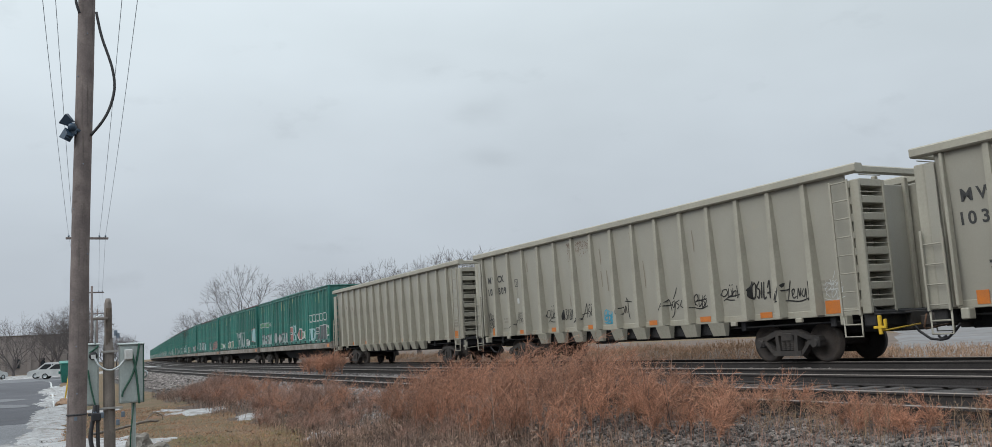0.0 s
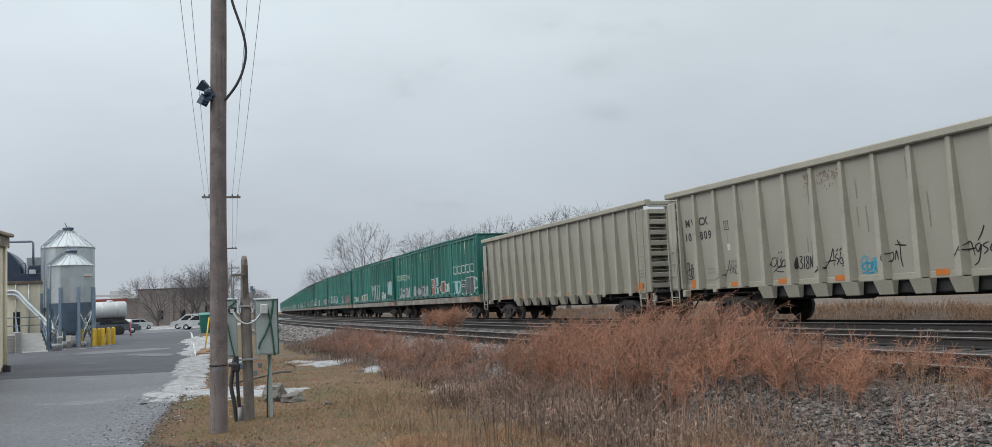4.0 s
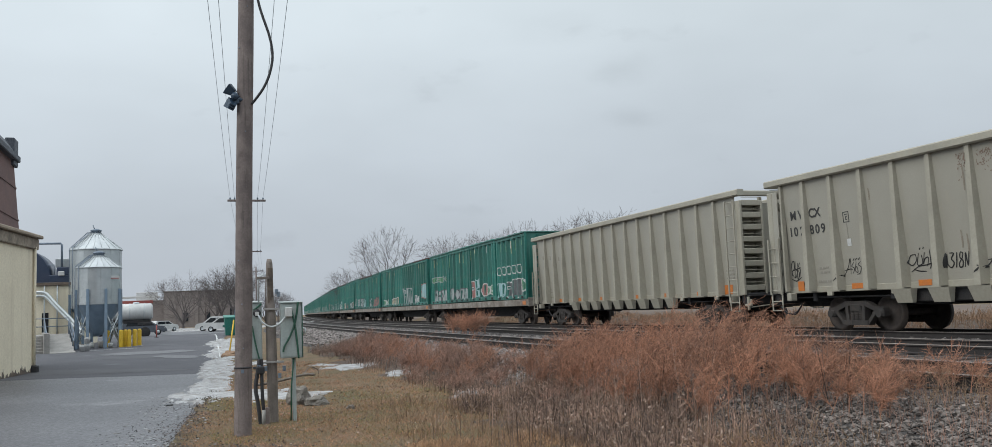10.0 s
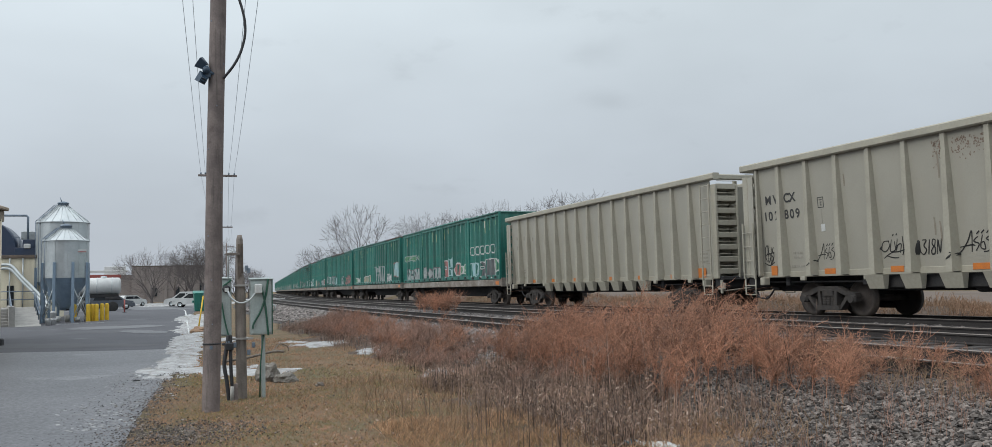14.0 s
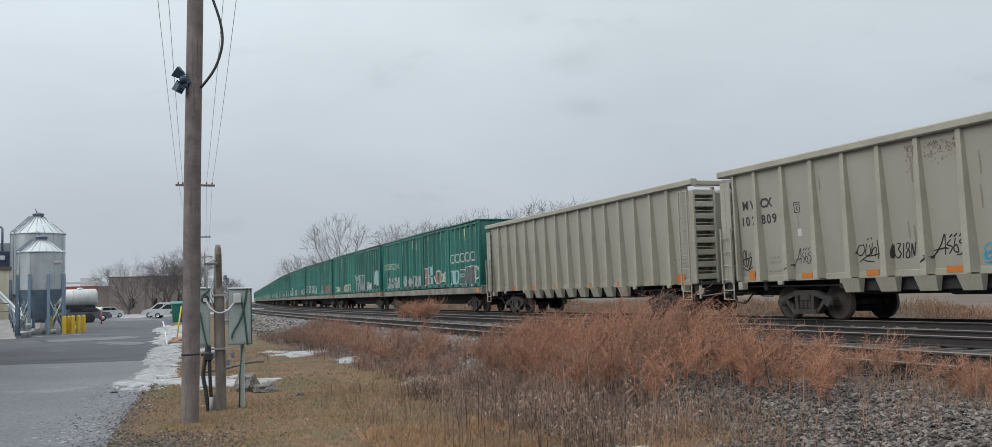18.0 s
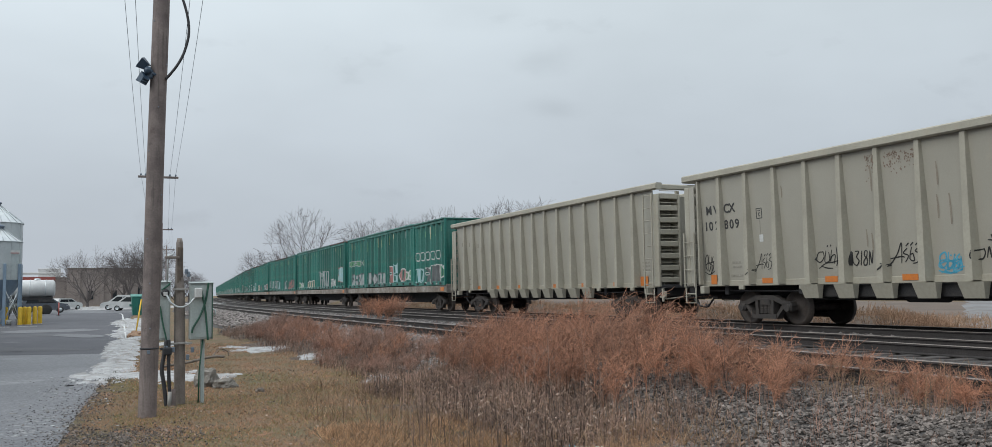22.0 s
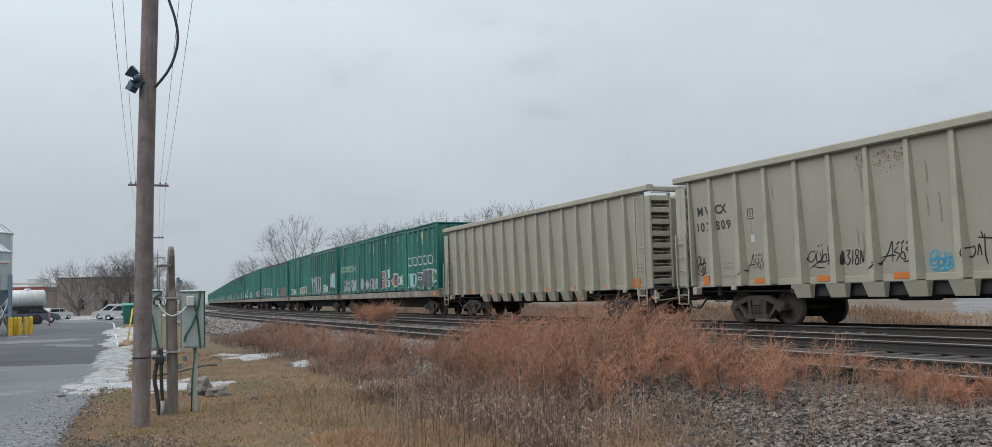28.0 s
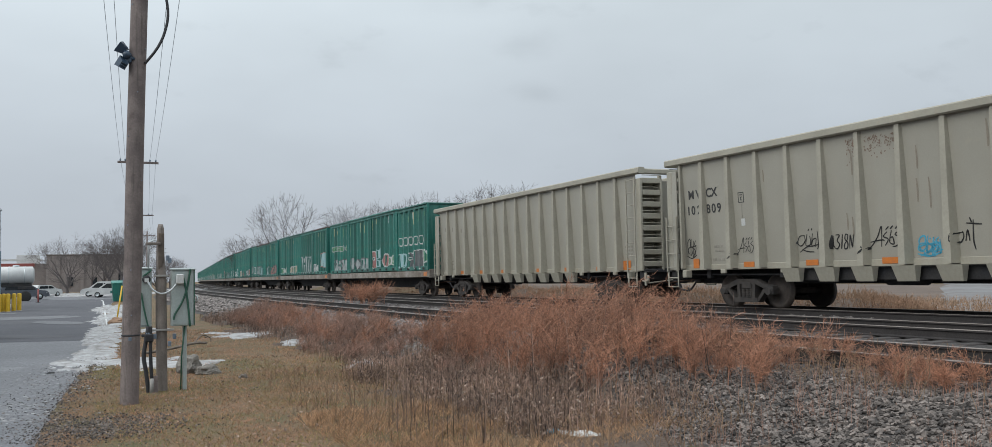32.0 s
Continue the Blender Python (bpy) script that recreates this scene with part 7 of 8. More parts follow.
def parked_car(x, y, turn, paint, label, tall=1.62, length=4.6, hatch=0.2):
    """A parked SUV or saloon, its nose along +x."""
    c = thing("parked_car", label, "car", pose(x, y, 0.03, 0, 0, turn), group="parked cars")
    L, W = length / 2, 0.9
    prof = [(-L, 0.45), (-L + 0.05, 0.95), (-L + 0.15, 1.0), (L - 1.05, 1.05), (L - 0.22, 0.92), (L, 0.68), (L - 0.02, 0.32), (-L + 0.05, 0.3)]
    part("body", Geo().prism(prof[::-1], "y", -W, W), paint, c)
    roof = [(-L + 0.12, 0.99), (-L + hatch + 0.15, tall - 0.06), (-L + hatch + 0.45, tall), (L - 2.1, tall), (L - 1.8, tall - 0.05), (L - 0.95, 1.04)]
    part("cabin", Geo().prism(roof[::-1], "y", -W + 0.1, W - 0.1), paint, c)
    for s in (-1, 1):
        yy = s * (W - 0.1)
        a, b = min(yy, yy + s * 0.012), max(yy, yy + s * 0.012)
        part("side_window", Geo().prism([(-L + 0.5, 1.04), (-L + hatch + 0.5, tall - 0.12), (-0.25, tall - 0.12), (-0.25, 1.04)], "y", a, b), M_DARKGLASS, c)
        part("side_window", Geo().prism([(-0.15, 1.04), (-0.15, tall - 0.12), (L - 1.9, tall - 0.12), (L - 1.25, 1.06)], "y", a, b), M_DARKGLASS, c)
        for xx in (-L + 0.85, L - 0.9):
            w = part("wheel", Geo().lathe([(0, -0.1), (0.25, -0.1), (0.33, -0.07), (0.33, 0.1), (0, 0.1)], 20, pose(xx, s * (W - 0.08), 0.33, 90, 0, 0)), M_TYRE, c)
            part("rim", Geo().lathe([(0, 0.005), (0.19, 0.0), (0.2, -0.02)], 16, pose(xx, s * (W + 0.03), 0.33, 90, 0, 0)), M_GALV, w)
        part("headlight", Geo().box(L - 0.32, L - 0.08, s * W - 0.2 * (s > 0) - 0.0 * (s < 0), s * W + 0.2 * (s < 0), 0.66, 0.8, 0.02), M_GALV, c)
        part("tail_light", Geo().box(-L - 0.005, -L + 0.14, s * W - 0.16 * (s > 0), s * W + 0.16 * (s < 0), 0.72, 0.95, 0.02), M_REDPAINT, c)
    part("windscreen", Geo().hexa([(L - 1.05, -W + 0.2, 1.07), (L - 0.96, -W + 0.2, 1.07), (L - 0.96, W - 0.2, 1.07), (L - 1.05, W - 0.2, 1.07)], [(L - 1.86, -W + 0.25, tall - 0.08), (L - 1.77, -W + 0.25, tall - 0.08), (L - 1.77, W - 0.25, tall - 0.08), (L - 1.86, W - 0.25, tall - 0.08)]), M_DARKGLASS, c)
    part("bumper", Geo().box(L - 0.12, L + 0.05, -W + 0.05, W - 0.05, 0.35, 0.55, 0.04).box(-L - 0.05, -L + 0.12, -W + 0.05, W - 0.05, 0.35, 0.6, 0.04), paint, c)
    return c


parked_car(4.1, 112, 168, M_WHITEMETAL, "white SUV parked nose-in at the lot edge", 1.68, 4.7)
parked_car(3.3, 122, 172, M_WHITEMETAL, "white SUV parked behind another", 1.75, 4.8)
parked_car(3.7, 132, 168, M_WHITEMETAL, "white van-like car parked further back", 1.85, 4.9)
parked_car(-4.7, 108, 4, M_ROOF, "dark grey SUV parked near the tank trailer", 1.7, 4.7)
parked_car(-3.35, 128, 52, M_WHITEMETAL, "pale saloon car parked at the lot end", 1.5, 4.6)
parked_car(-8.0, 112, 0, M_SILVERCAR, "grey car parked beside the silos", 1.6, 4.6)

ware = thing("warehouse", "long low brown brick warehouse across the lot", "building")
part("wall", Geo().box(-4.6, 11.5, 190, 215, -0.3, 7.05, 0.05), M_WAREHOUSE, ware)
part("coping", Geo().box(-4.75, 11.6, 189.85, 215.1, 7.05, 7.25, 0.03), M_CORNICE, ware)
part("wing", Geo().box(-40, -4.6, 193, 215, -0.3, 5.6, 0.05), M_WAREHOUSE, ware)
part("red_band", Geo().box(-40, -6.7, 192.6, 193, 5.05, 5.65, 0.03), M_REDPAINT, ware, "faded red sign band")
part("white_band", Geo().box(-40, -5.4, 192.4, 192.6, 6.1, 6.5, 0.03), M_WHITEMETAL, ware, "white fascia band")
part("rooftop_unit", Geo().box(-10, -6, 197, 200, 5.6, 7.4, 0.05), M_WHITEMETAL, ware)
part("dock_door", Geo().box(8.0, 10.4, 189.7, 190, 0.2, 3.6, 0.03), M_DARKGLASS, ware, "dark dock door")
for x in (-1.0, 3.2):
    part("window", Geo().box(x, x + 1.0, 189.8, 190.0, 1.2, 2.9, 0.02), M_DARKGLASS, ware)
for x in (-3.0, 1.2, 6.0):
    part("pier", Geo().box(x, x + 0.7, 189.7, 190.0, -0.3, 7.0, 0.03), M_WAREHOUSE, ware)


# ---- bare trees ----
def tree_arrays(seed, spread_deg, trunk, limbs, levels=6, rise=0.06, tip=0.0011):
    """A bare tree one metre high: a trunk, limbs that fork again and again at narrowing angles, and fine ends. Returns wood and crown."""
    r = random.Random(seed)
    wood, twigs = Geo(), Geo()

    def turned(d, deg, az):
        side = d.orthogonal().normalized()
        out = math.cos(az) * side + math.sin(az) * d.cross(side)
        return (d * math.cos(radians(deg)) + out * math.sin(radians(deg))).normalized()

    def grow(p, d, length, rad, level):
        pts, rs = [p], [rad]
        for k in range(3):
            d = (d + Vector((r.uniform(-1, 1), r.uniform(-1, 1), r.uniform(-0.6, 0.6))) * 0.13 + Vector((0, 0, rise if level < 4 else rise * 0.2))).normalized()
            pts.append(pts[-1] + d * length / 3)
            rs.append(max(rad * (1 - 0.1 * (k + 1)), tip * 0.6))
        (wood if level < 3 else twigs).tube(pts, rs, 6 if level < 3 else 3, False)
        if level == levels:
            return
        n, az = (limbs if level == 0 else r.choice((2, 2, 3))), r.uniform(0, 6.283)
        for k in range(n):
            deg = spread_deg * (r.uniform(0.8, 1.25) if level == 0 else r.uniform(0.5, 1.05))
            grow(pts[-1], turned(d, deg, az + 6.283 * (k + r.uniform(-0.2, 0.2)) / n), (0.21 if level == 0 else length * r.uniform(0.68, 0.88)), max(rs[-1] * (0.76 if n == 2 else 0.66), tip), level + 1)
        if level:
            for k in range(1 if level < 3 else 2):
                q = pts[1].lerp(pts[2], r.random())
                grow(q, turned(d, spread_deg * r.uniform(1.0, 1.7), r.uniform(0, 6.283)), length * r.uniform(0.45, 0.7), max(rs[2] * 0.45, tip), min(level + 2, levels))

    grow(Vector((0, 0, -0.01)), Vector((r.uniform(-0.05, 0.05), 0.02, 1)), trunk, 0.024, 0)
    high = 1 / max(p[2] for p in twigs.v)
    for g in (wood, twigs):
        g.v = [tuple(c * high for c in p) for p in g.v]
    return wood.mesh("trunk", M_BARK), twigs.mesh("crown", M_BARK)


FORMS = [tree_arrays(4, 33, 0.26, 3), tree_arrays(17, 38, 0.2, 4), tree_arrays(29, 36, 0.24, 4), tree_arrays(38, 36, 0.08, 6, 6, 0.05)]
TREES = ((29.0, 130, 0, 14.4, 20), (23.6, 134, 3, 9.3, 80), (36.4, 130, 1, 12.0, 10), (40.4, 131, 2, 13.8, 200), (46.8, 130, 1, 14.0, 120), (51.6, 131, 0, 15.5, 300), (55.8, 132, 3, 15.6, 40), (60.5, 130, 2, 17.0, 60), (65, 130, 1, 17.0, 10),
         (-0.8, 150, 3, 9.6, 0), (4.6, 160, 1, 9.0, 40), (5.0, 152, 2, 9.4, 200), (7.0, 152, 2, 11.0, 90), (8.2, 154, 1, 10.2, 310), (6.2, 170, 0, 9.8, 15), (9.0, 175, 1, 9.6, 65), (12.6, 158, 3, 7.0, 140), (9.6, 165, 0, 10.0, 30), (16.4, 178, 1, 6.6, 40), (18.8, 190, 2, 6.0, 220), (17.4, 200, 0, 6.2, 115), (3.2, 180, 2, 8.4, 33))
for x, y, form, size, turn in TREES:
    t = thing("bare_tree", "leafless winter tree with a fine grey-brown crown", "tree", Matrix.Translation((x, y, 0)) @ Matrix.Rotation(radians(turn), 4, "Z"), group="bare trees")
    wood, crown = FORMS[form]
    for nm, me in (("trunk", wood), ("crown", crown)):
        o = part(nm, me, None, t)
        o.scale = (size, size, size)

# low brown scrub beyond the lot and along the far side of the line


def twig_cloud(name, label, cat, spots, count, height, lean, width, mat, seed, levels=1):
    """Thin stalks with side twigs, scattered by a function; one mesh of three-sided spikes."""
    rng = np.random.RandomState(seed)
    base = spots(rng, count)
    n = len(base)
    hgt = height[0] + (height[1] - height[0]) * rng.rand(n) ** 1.3
    az = rng.rand(n) * 2 * np.pi
    ln = lean * rng.rand(n)
    top = base + np.stack([np.cos(az) * ln * hgt, np.sin(az) * ln * hgt, hgt], 1)
    segs = [(base, top, np.full(n, width), np.full(n, width * 0.35))]
    for k in range(levels):
        f = 0.35 + 0.62 * rng.rand(n)
        a = rng.rand(n) * 2 * np.pi
        b0 = base + (top - base) * f[:, None]
        L = hgt * (0.42 - 0.28 * f) * (0.6 + 0.8 * rng.rand(n))
        b1 = b0 + np.stack([np.cos(a) * L * 0.75, np.sin(a) * L * 0.75, L * (0.35 + 0.5 * rng.rand(n))], 1)
        segs.append((b0, b1, np.full(n, width * 0.6), np.full(n, width * 0.2)))
    return stick_mesh(name, segs, mat)


def stick_mesh(name, segs, mat):
    vs, fs, o = [], [], 0
    for p, q, r0, r1 in segs:
        d = q - p
        d = d / (np.linalg.norm(d, axis=1, keepdims=True) + 1e-9)
        ref = np.where(np.abs(d[:, 2:3]) > 0.9, [[1.0, 0, 0]], [[0, 0, 1.0]])
        u = np.cross(d, ref)
        u /= np.linalg.norm(u, axis=1, keepdims=True) + 1e-9
        w = np.cross(d, u)
        n = len(p)
        ring = [u * math.cos(a) + w * math.sin(a) for a in (0.3, 2.394, 4.489)]
        block = np.stack([p + k * r0[:, None] for k in ring] + [q + k * r1[:, None] for k in ring], 1)
        vs.append(block.reshape(-1, 3))
        i = (np.arange(n) * 6 + o)[:, None]
        for a, b in ((0, 1), (1, 2), (2, 0)):
            fs.append(i + np.array([[a, b, b + 3, a + 3]]))
        o += n * 6
    return raw_mesh(name, np.concatenate(vs), np.concatenate(fs), mat)


def lift(pts):
    return np.array([(x, y, (bed_height(x, y) if 5.2 < x - bend(y)[0] < 21 else ground_height(x, y)) - 0.02) for x, y in pts])


def spread(x0, x1, y0, y1, clump=0.9, seed=0, cut=0.0, power=1.0, follow=True):
    """Random places in a strip along the track, gathered in clumps by noise."""
    def spots(rng, count):
        out = []
        while len(out) < count:
            u, y = x0 + (x1 - x0) * rng.rand(), y0 + (y1 - y0) * rng.rand() ** power
            k = noise.noise((u * clump, y * clump, seed)) * 0.5 + 0.5
            if k > cut and rng.rand() < (k - cut) / (1 - cut) * 1.6:
                out.append((u + (bend(y)[0] if follow else 0), y))
        return lift(out)
    return spots


def plume_bush(name, label, spots, plants, height, seed, mat, stem_w=0.005, shoots=8, twigs=22, tip=0.09, wind=0.22):
    """Weeds whose stems fork into feathery plumes that nod with the wind."""
    rng = np.random.RandomState(seed)
    base = spots(rng, plants)
    n = len(base)
    hgt = (height[0] + (height[1] - height[0]) * rng.rand(n))[:, None]
    blow = np.array([[wind, -0.25 * wind, 0.0]])
    az, ln = rng.rand(n, 1) * 6.283, 0.22 * rng.rand(n, 1)
    crown = base + np.hstack([np.cos(az) * ln, np.sin(az) * ln, np.full((n, 1), 0.6)]) * hgt + blow * hgt * 0.25
    w = np.full(n, stem_w)
    segs = [(base, crown, w, w * 0.7)]
    for s in range(shoots):
        p = base + (crown - base) * (0.3 + 0.7 * rng.rand(n, 1))
        a, out = rng.rand(n, 1) * 6.283, 0.25 + 0.85 * rng.rand(n, 1)
        L = hgt * (0.2 + 0.26 * rng.rand(n, 1))
        way = np.hstack([np.cos(a) * out, np.sin(a) * out, np.ones((n, 1))])
        m = p + (way * 0.6 + blow * 0.4) * L
        q = m + (way * np.array([[0.8, 0.8, 0.42]]) + blow * 1.1) * L * 0.75
        segs += [(p, m, w * 0.5, w * 0.4), (m, q, w * 0.4, w * 0.2)]
        along = (q - p) / (np.linalg.norm(q - p, axis=1, keepdims=True) + 1e-9)
        for k in range(twigs):
            g = rng.rand(n, 1)
            b0 = np.where(g < 0.4, p + (m - p) * (0.35 + 1.6 * g), m + (q - m) * (g - 0.4) / 0.6)
            b1 = b0 + (along * 0.5 + rng.randn(n, 3) * 0.55 + (0, 0, 0.06)) * tip * (0.5 + rng.rand(n, 1)) * (1.2 - 0.6 * g)
            segs.append((b0, b1, w * 0.42, w * 0.2))
    return tagged(new(name, stick_mesh(name, segs, mat)), label, "weeds", kind="stuff")


plume_bush("rust_weeds", "dense rust-red dead weeds with feathery plumes beside the ballast", spread(5.6, 7.7, 9.2, 16.0, 1.2, 1, 0.12), 270, (0.55, 1.15), 11, M_WEEDRED, 0.0052, 9, 22, 0.085)
plume_bush("rust_weeds", "rust-red dead weeds thinning out along the ballast", spread(6.5, 8.0, 7.4, 10.0, 1.6, 41, 0.42), 60, (0.35, 0.75), 18, M_WEEDRED, 0.005, 8, 22, 0.085)
plume_bush("rust_weeds", "rust-red dead weeds along the grass edge", spread(5.1, 6.6, 19.5, 36, 0.6, 2, 0.42), 260, (0.35, 0.8), 12, M_WEEDDULL, 0.0075, 7, 14, 0.12)
plume_bush("rust_weeds", "loose rust-coloured weeds beside the near rails", spread(7.3, 8.8, 4.6, 10.5, 1.1, 3, 0.5), 85, (0.2, 0.5), 13, M_WEEDRED, 0.0045, 7, 20, 0.075)
plume_bush("rust_weeds", "a few dry rust-coloured plumes among dull weeds", spread(5.2, 6.6, 18, 34, 0.4, 27, 0.3), 110, (0.35, 0.8), 17, M_WEEDRED, 0.006, 7, 14, 0.12)
plume_bush("rust_weeds", "low scattered rust-coloured weeds", spread(4.7, 7.0, 11.5, 22, 0.6, 4, 0.4), 150, (0.15, 0.42), 14, M_WEEDDULL, 0.0065, 7, 14, 0.1)


def grey_stalks(label, spots, count, height, seed, lv, w):
    return tagged(new("dry_stalks", twig_cloud("dry_stalks", label, "weeds", spots, count, height, 0.3, w, M_WEEDGREY, seed, lv)), label, "weeds", kind="stuff")


grey_stalks("grey-brown dead stalks under the weeds", spread(4.1, 6.2, 7.9, 15, 0.8, 5, 0.22), 4300, (0.1, 0.36), 21, 3, 0.0062)
grey_stalks("grey-brown brambles along the grass edge", spread(4.7, 6.4, 15, 40, 0.5, 6, 0.3), 1900, (0.1, 0.42), 22, 5, 0.0065)
tagged(new("straw_stalks", twig_cloud("straw_stalks", "", "", spread(2.9, 5.6, 7.8, 11.4, 0.9, 8, 0.3, 1.0, False), 150, (0.25, 0.7), 0.12, 0.0055, M_WEEDGREY, 31, 2)), "thin upright straw-brown weed stalks in grass", "weeds", kind="stuff")
tagged(new("straw_stalks", twig_cloud("straw_stalks", "", "", spread(2.6, 6.2, 6.8, 16, 1.2, 9, 0.15, 1.0, False), 2000, (0.08, 0.3), 0.9, 0.005, M_STRAW, 32, 3)), "matted straw-coloured dead grass and stalks", "weeds", kind="stuff")
tagged(new("track_weeds", twig_cloud("track_weeds", "", "", spread(6.9, 8.0, 4.5, 12, 1.5, 10, 0.35), 320, (0.15, 0.5), 0.5, 0.0036, M_STRAW, 33, 5)), "sparse pale weeds between ballast stones", "weeds", kind="stuff")
tagged(new("track_weeds", twig_cloud("track_weeds", "", "", spread(4.9, 8.0, 4.5, 11, 1.0, 30, 0.25), 1700, (0.05, 0.26), 0.35, 0.0032, M_WEEDDULL, 34, 4)), "thin brown dead stems growing through ballast", "weeds", kind="stuff")


def grass(label, spots, count, seed, h=(0.03, 0.1), w=0.004, mat=M_GRASS):
    return tagged(new("grass", twig_cloud("grass", label, "grass", spots, count, h, 1.6, w, mat, seed, 1)), label, "grass", kind="stuff")


def dead_leaves(label, spots, count, seed, size=0.02, high=0.25):
    """Small curled leaves clinging to stalks and lying on the ground."""
    rng = np.random.RandomState(seed)
    p = spots(rng, count)
    p[:, 2] += 0.02 + high * rng.rand(count) ** 1.5
    a, b = rng.randn(count, 3), rng.randn(count, 3)
    a /= np.linalg.norm(a, axis=1, keepdims=True)
    b -= a * (a * b).sum(1, keepdims=True)
    b /= np.linalg.norm(b, axis=1, keepdims=True)
    c = np.cross(a, b)
    s = (size * (0.5 + rng.rand(count)))[:, None]
    vs = np.stack([p - a * s, p - b * s * 0.5 + c * s * 0.25, p + a * s, p + b * s * 0.5 + c * s * 0.25], 1).reshape(-1, 3)
    i = (np.arange(count) * 4)[:, None]
    fs = np.concatenate([i + np.array([[0, 1, 2]]), i + np.array([[0, 2, 3]])])
    return tagged(new("dead_leaves", raw_mesh("dead_leaves", vs, fs, M_LEAF)), label, "leaves", kind="stuff")


dead_leaves("pale curled dead leaves among grey stalks", spread(4.0, 6.2, 7.8, 14, 0.8, 5, 0.15), 4600, 81, 0.019, 0.3)
dead_leaves("scattered dead leaves on short grass", spread(0.2, 5.0, 8.5, 20, 0.8, 7, 0.1, 1.0, False), 1600, 82, 0.022, 0.03)


grass("short matted winter grass, straw and dull green", spread(-0.1, 5.3, 8.3, 17, 1.3, 15, 0.0, 1.0, False), 34000, 41, (0.02, 0.055), 0.0035)
grass("dull green grass growing through", spread(0.3, 5.0, 8.3, 19, 0.7, 25, 0.3, 1.0, False), 22000, 43, (0.02, 0.05), 0.0035, M_GRASSGREEN)
grass("short matted winter grass further off", spread(0.6, 5.4, 17, 32, 0.9, 16, 0.1, 1.0, False), 14000, 42, (0.025, 0.06), 0.006)
grass("shaggy orange-tan grass tufts before the weeds", spread(2.4, 5.7, 7.3, 11.0, 1.6, 35, 0.25, 1.0, False), 10500, 44, (0.04, 0.13), 0.0035, M_TUFT)
tagged(new("straw_stalks", twig_cloud("straw_stalks", "", "", spread(4.2, 7.0, 8.2, 11.5, 1.2, 36, 0.1), 34, (0.6, 1.1), 0.2, 0.0055, M_WEEDGREY, 35, 2)), "single tall dark dead stems above the weeds", "weeds", kind="stuff")
tagged(new("tan_brush", twig_cloud("tan_brush", "", "", spread(21.9, 27.5, 17.5, 75, 0.5, 18, 0.0, 1.6), 22000, (0.1, 0.42), 0.9, 0.011, M_BRUSH, 51, 4)), "tan dead brush on the bank behind the train", "brush", kind="stuff")
tagged(new("tan_brush", twig_cloud("tan_brush", "", "", spread(24, 44, 15, 70, 0.25, 58, 0.1, 1.3), 17000, (0.12, 0.55), 0.9, 0.014, M_BRUSH, 52, 2)), "clumps of tan dead brush at the rim of the snowy field", "brush", kind="stuff")
plume_bush("trackside_shrub", "reddish bare shrub standing beside the far rails", spread(10.7, 11.9, 36, 39.5, 0.3, 20), 30, (0.7, 1.15), 61, M_WEEDRED, 0.012, 8, 14, 0.22)
plume_bush("trackside_shrub", "tangled rust-red weeds in front of the stopped cars", spread(7.2, 8.3, 9.8, 14.5, 0.6, 22), 26, (0.7, 1.3), 62, M_WEEDRED, 0.006, 9, 22, 0.12, 0.5)


# ---- loose ballast stones ----
def stones(label, u0, u1, y0, y1, count, size, seed, round_at=None, edge=None, mat=M_STONE, flat=1.0):
    rng = np.random.RandomState(seed)
    base = np.array([(1, 0, 0), (-1, 0, 0), (0, 1, 0), (0, -1, 0), (0, 0, 1), (0, 0, -1), (0.6, 0.6, 0.6), (-0.6, 0.6, 0.55), (0.6, -0.6, 0.55), (-0.6, -0.6, 0.6)], float)
    tri = np.array([(0, 2, 6), (2, 4, 6), (4, 0, 6), (2, 1, 7), (1, 4, 7), (4, 2, 7), (3, 0, 8), (0, 4, 8), (4, 3, 8), (1, 3, 9), (3, 4, 9), (4, 1, 9), (2, 0, 5), (1, 2, 5), (3, 1, 5), (0, 3, 5)])
    vs, fs = [], []
    for i in range(count):
        u, y = u0 + (u1 - u0) * rng.rand(), y0 + (y1 - y0) * rng.rand() ** 1.2
        x = u + bend(y)[0]
        if round_at:
            a, r = rng.rand() * 6.283, rng.rand() ** 0.7
            x, y = round_at[0] + 0.42 * rng.randn(), round_at[1] + 0.5 * rng.randn()
        if edge:
            y = edge[0] + edge[1] * rng.rand() ** 1.3
            x = asphalt_edge(y) + edge[2] + rng.randn() * edge[3]
            u = 0
        s = size * (0.6 + 0.9 * rng.rand() ** 2)
        q = base * (0.75 + 0.5 * rng.rand(10, 1)) * np.array([1.0, 0.6 + 0.4 * rng.rand(), (0.45 + 0.35 * rng.rand()) * flat]) * s
        a, t = rng.rand() * 6.283, (rng.rand() - 0.5) * 1.2 * flat
        ca, sa, ct, st = math.cos(a), math.sin(a), math.cos(t), math.sin(t)
        q = q @ np.array([[ct, 0, -st], [0, 1, 0], [st, 0, ct]]) @ np.array([[ca, sa, 0], [-sa, ca, 0], [0, 0, 1]])
        vs.append(q + (x, y, (max(ground_height(x, y), 0.02) if round_at or u < 4 else bed_surface(x, y)) + s * 0.22 * flat))
        fs.append(tri + 10 * i)
    return tagged(new("ballast_stones", raw_mesh("ballast_stones", np.concatenate(vs), np.concatenate(fs), mat)), label, "ballast", kind="stuff")


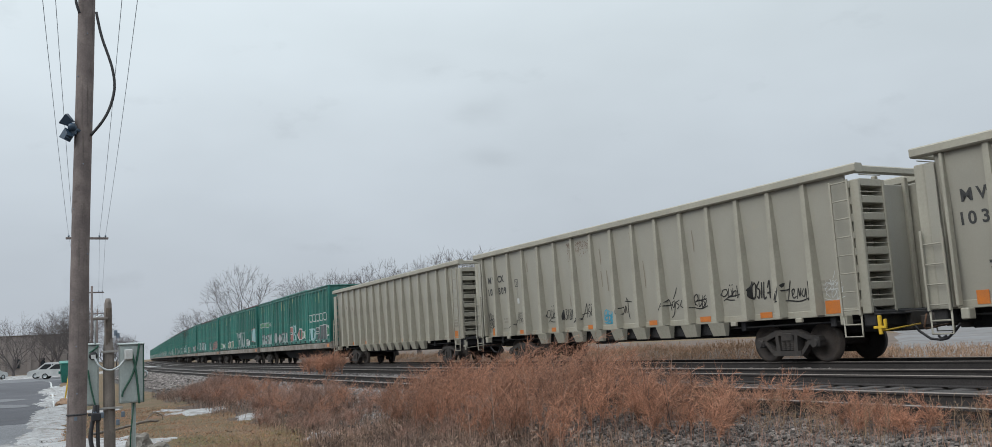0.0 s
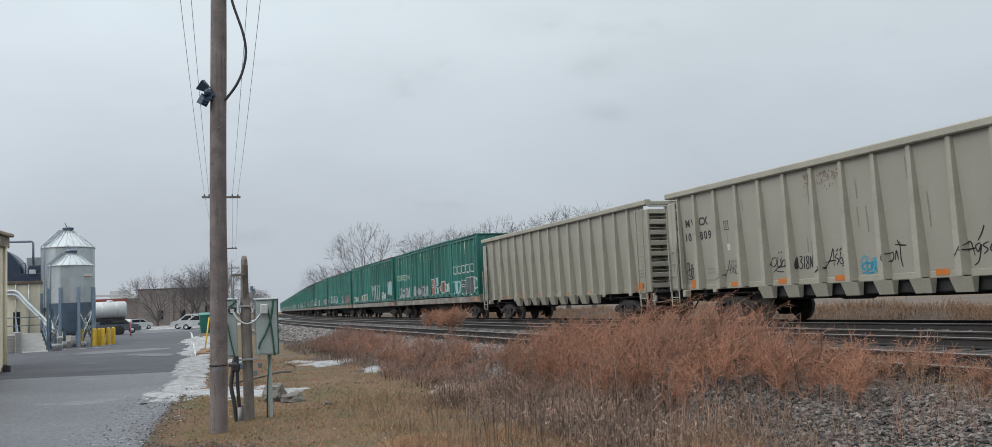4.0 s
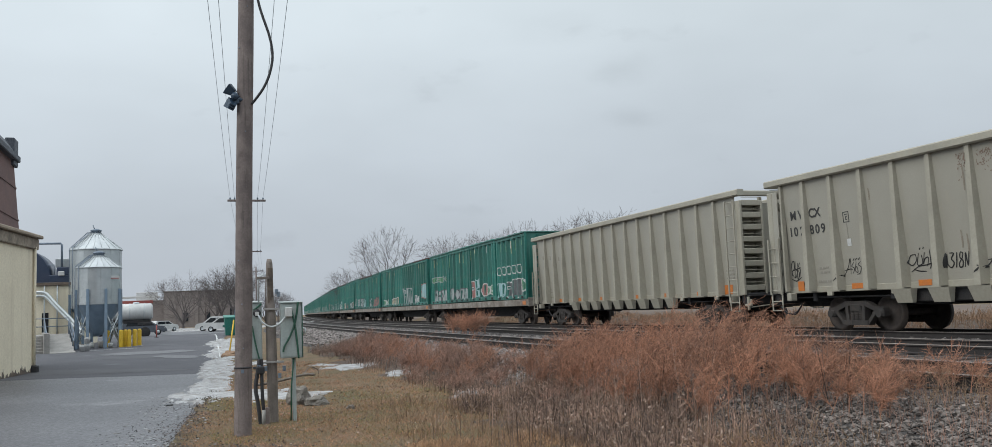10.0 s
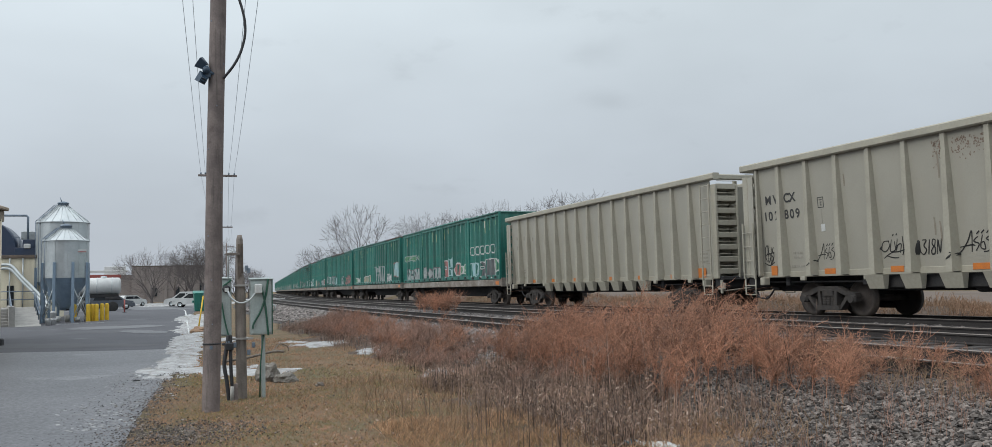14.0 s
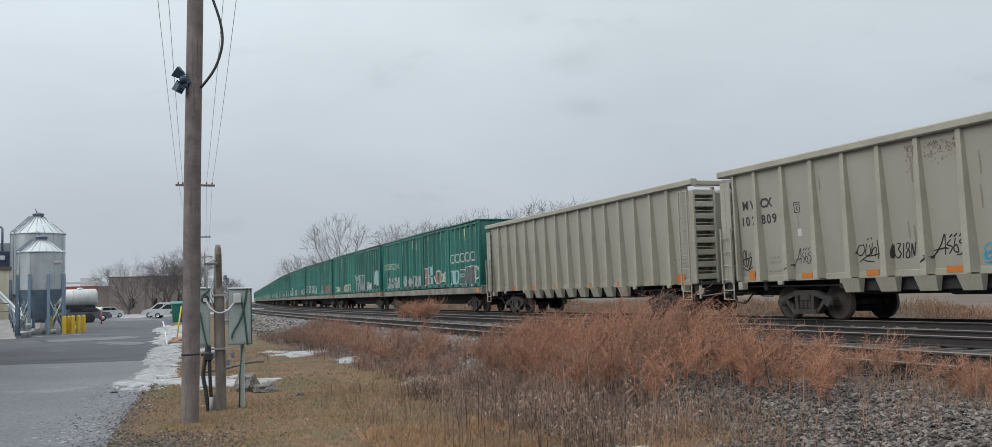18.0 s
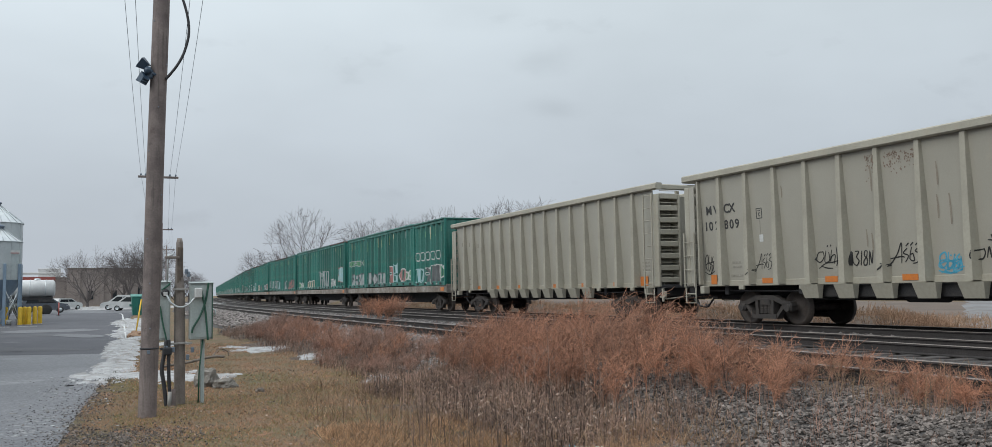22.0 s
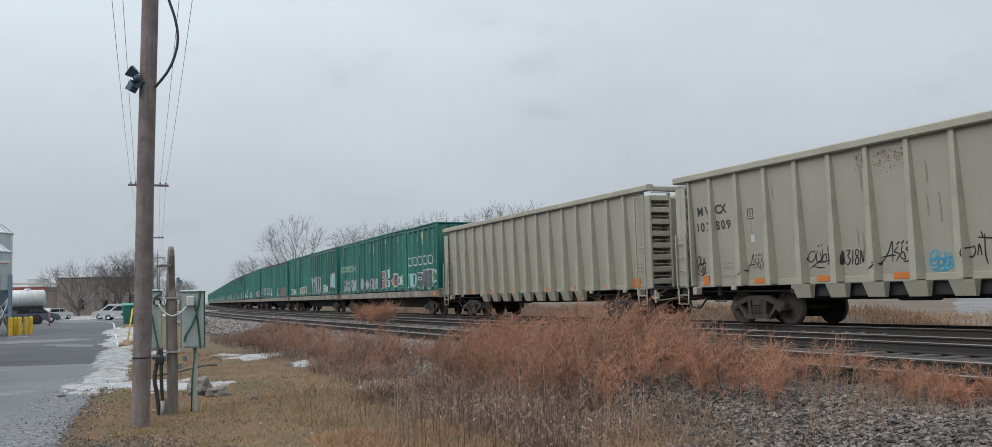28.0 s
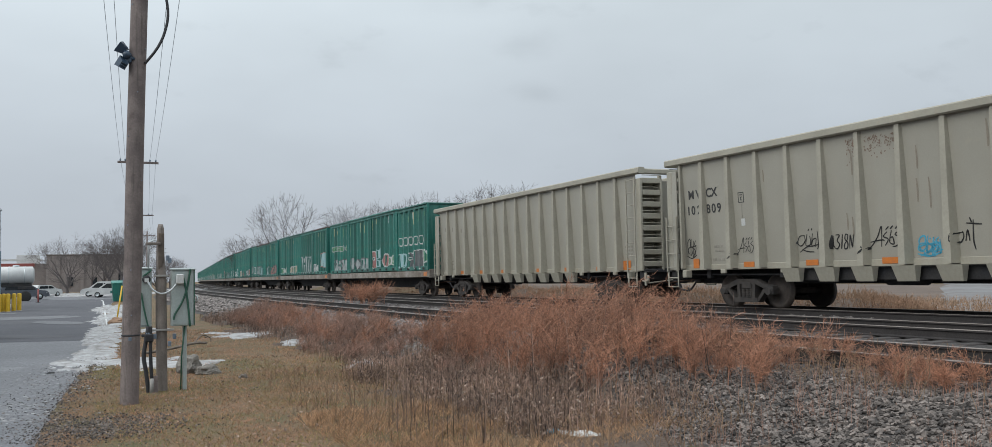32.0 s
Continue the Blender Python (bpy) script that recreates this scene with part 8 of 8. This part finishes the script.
stones("loose pale grey ballast stones on the slope", 4.7, 8.0, 3.5, 14, 44000, 0.026, 71)
stones("grey grit along the asphalt edge", 0, 1, 0, 1, 2000, 0.012, 69, None, (8.5, 13, 0.0, 0.17))
stones("crumbs of old snow left on asphalt", 0, 1, 0, 1, 420, 0.028, 67, None, (12.0, 8.5, -0.5, 0.33), M_SNOW, 0.3)
stones("dark grit washed onto the asphalt", 0, 1, 0, 1, 900, 0.009, 68, None, (10.5, 9.5, -0.45, 0.36), M_STONEDARK)
stones("ballast stones on the far slope", 5.6, 8.2, 42, 85, 6000, 0.075, 74, None, None, M_STONESHEEN)
stones("loose dark gravel in the grass by the pole", 0, 1, 0, 1, 2600, 0.012, 70, (0.35, 11.2))
stones("loose ballast stones between rails", 8.0, 11.2, 4.5, 15, 5000, 0.034, 72, None, None, M_STONEDARK)
stones("ballast stones further along the slope", 5.6, 8.2, 15, 42, 12000, 0.05, 73, None, None, M_STONESHEEN)
stones("ballast stones between the tracks further along", 8.2, 19.5, 15, 75, 36000, 0.055, 75, None, None, M_STONEMID)


# ---- movement: the train rolls in and stops ----
def rolled(t):
    """How far the train still has to go at t seconds."""
    return (0.271 * max(11.7 - t, 0.0)) ** 2


def motions():
    times = [i * 0.5 for i in range(24)] + [11.7, 12.5, 32.0]
    for car, y0, reach in TRAIN:
        rows = []
        for t in times:
            y = y0 + rolled(t)
            xa, xb = bend(y - reach)[0], bend(y + reach)[0]
            rows.append((t, pose(TRACKS[2] + (xa + xb) / 2, y, RAIL_TOP, 0, 0, -math.degrees(math.atan2(xb - xa, 2 * reach)))))
        walk(car, rows)
    spin = [i * 0.25 for i in range(47)] + [11.7, 32.0]
    for car, y0, reach in TRAIN[:5]:
        for truck in [o for o in car.children if o.name.startswith("truck")]:
            for ws in [o for o in truck.children if o.name.startswith("wheelset")]:
                p = ws.matrix_basis.translation.copy()
                walk(ws, [(t, pose(p.x, p.y, p.z, -math.degrees(rolled(t) / 0.457), 0, 0)) for t in spin])


motions()
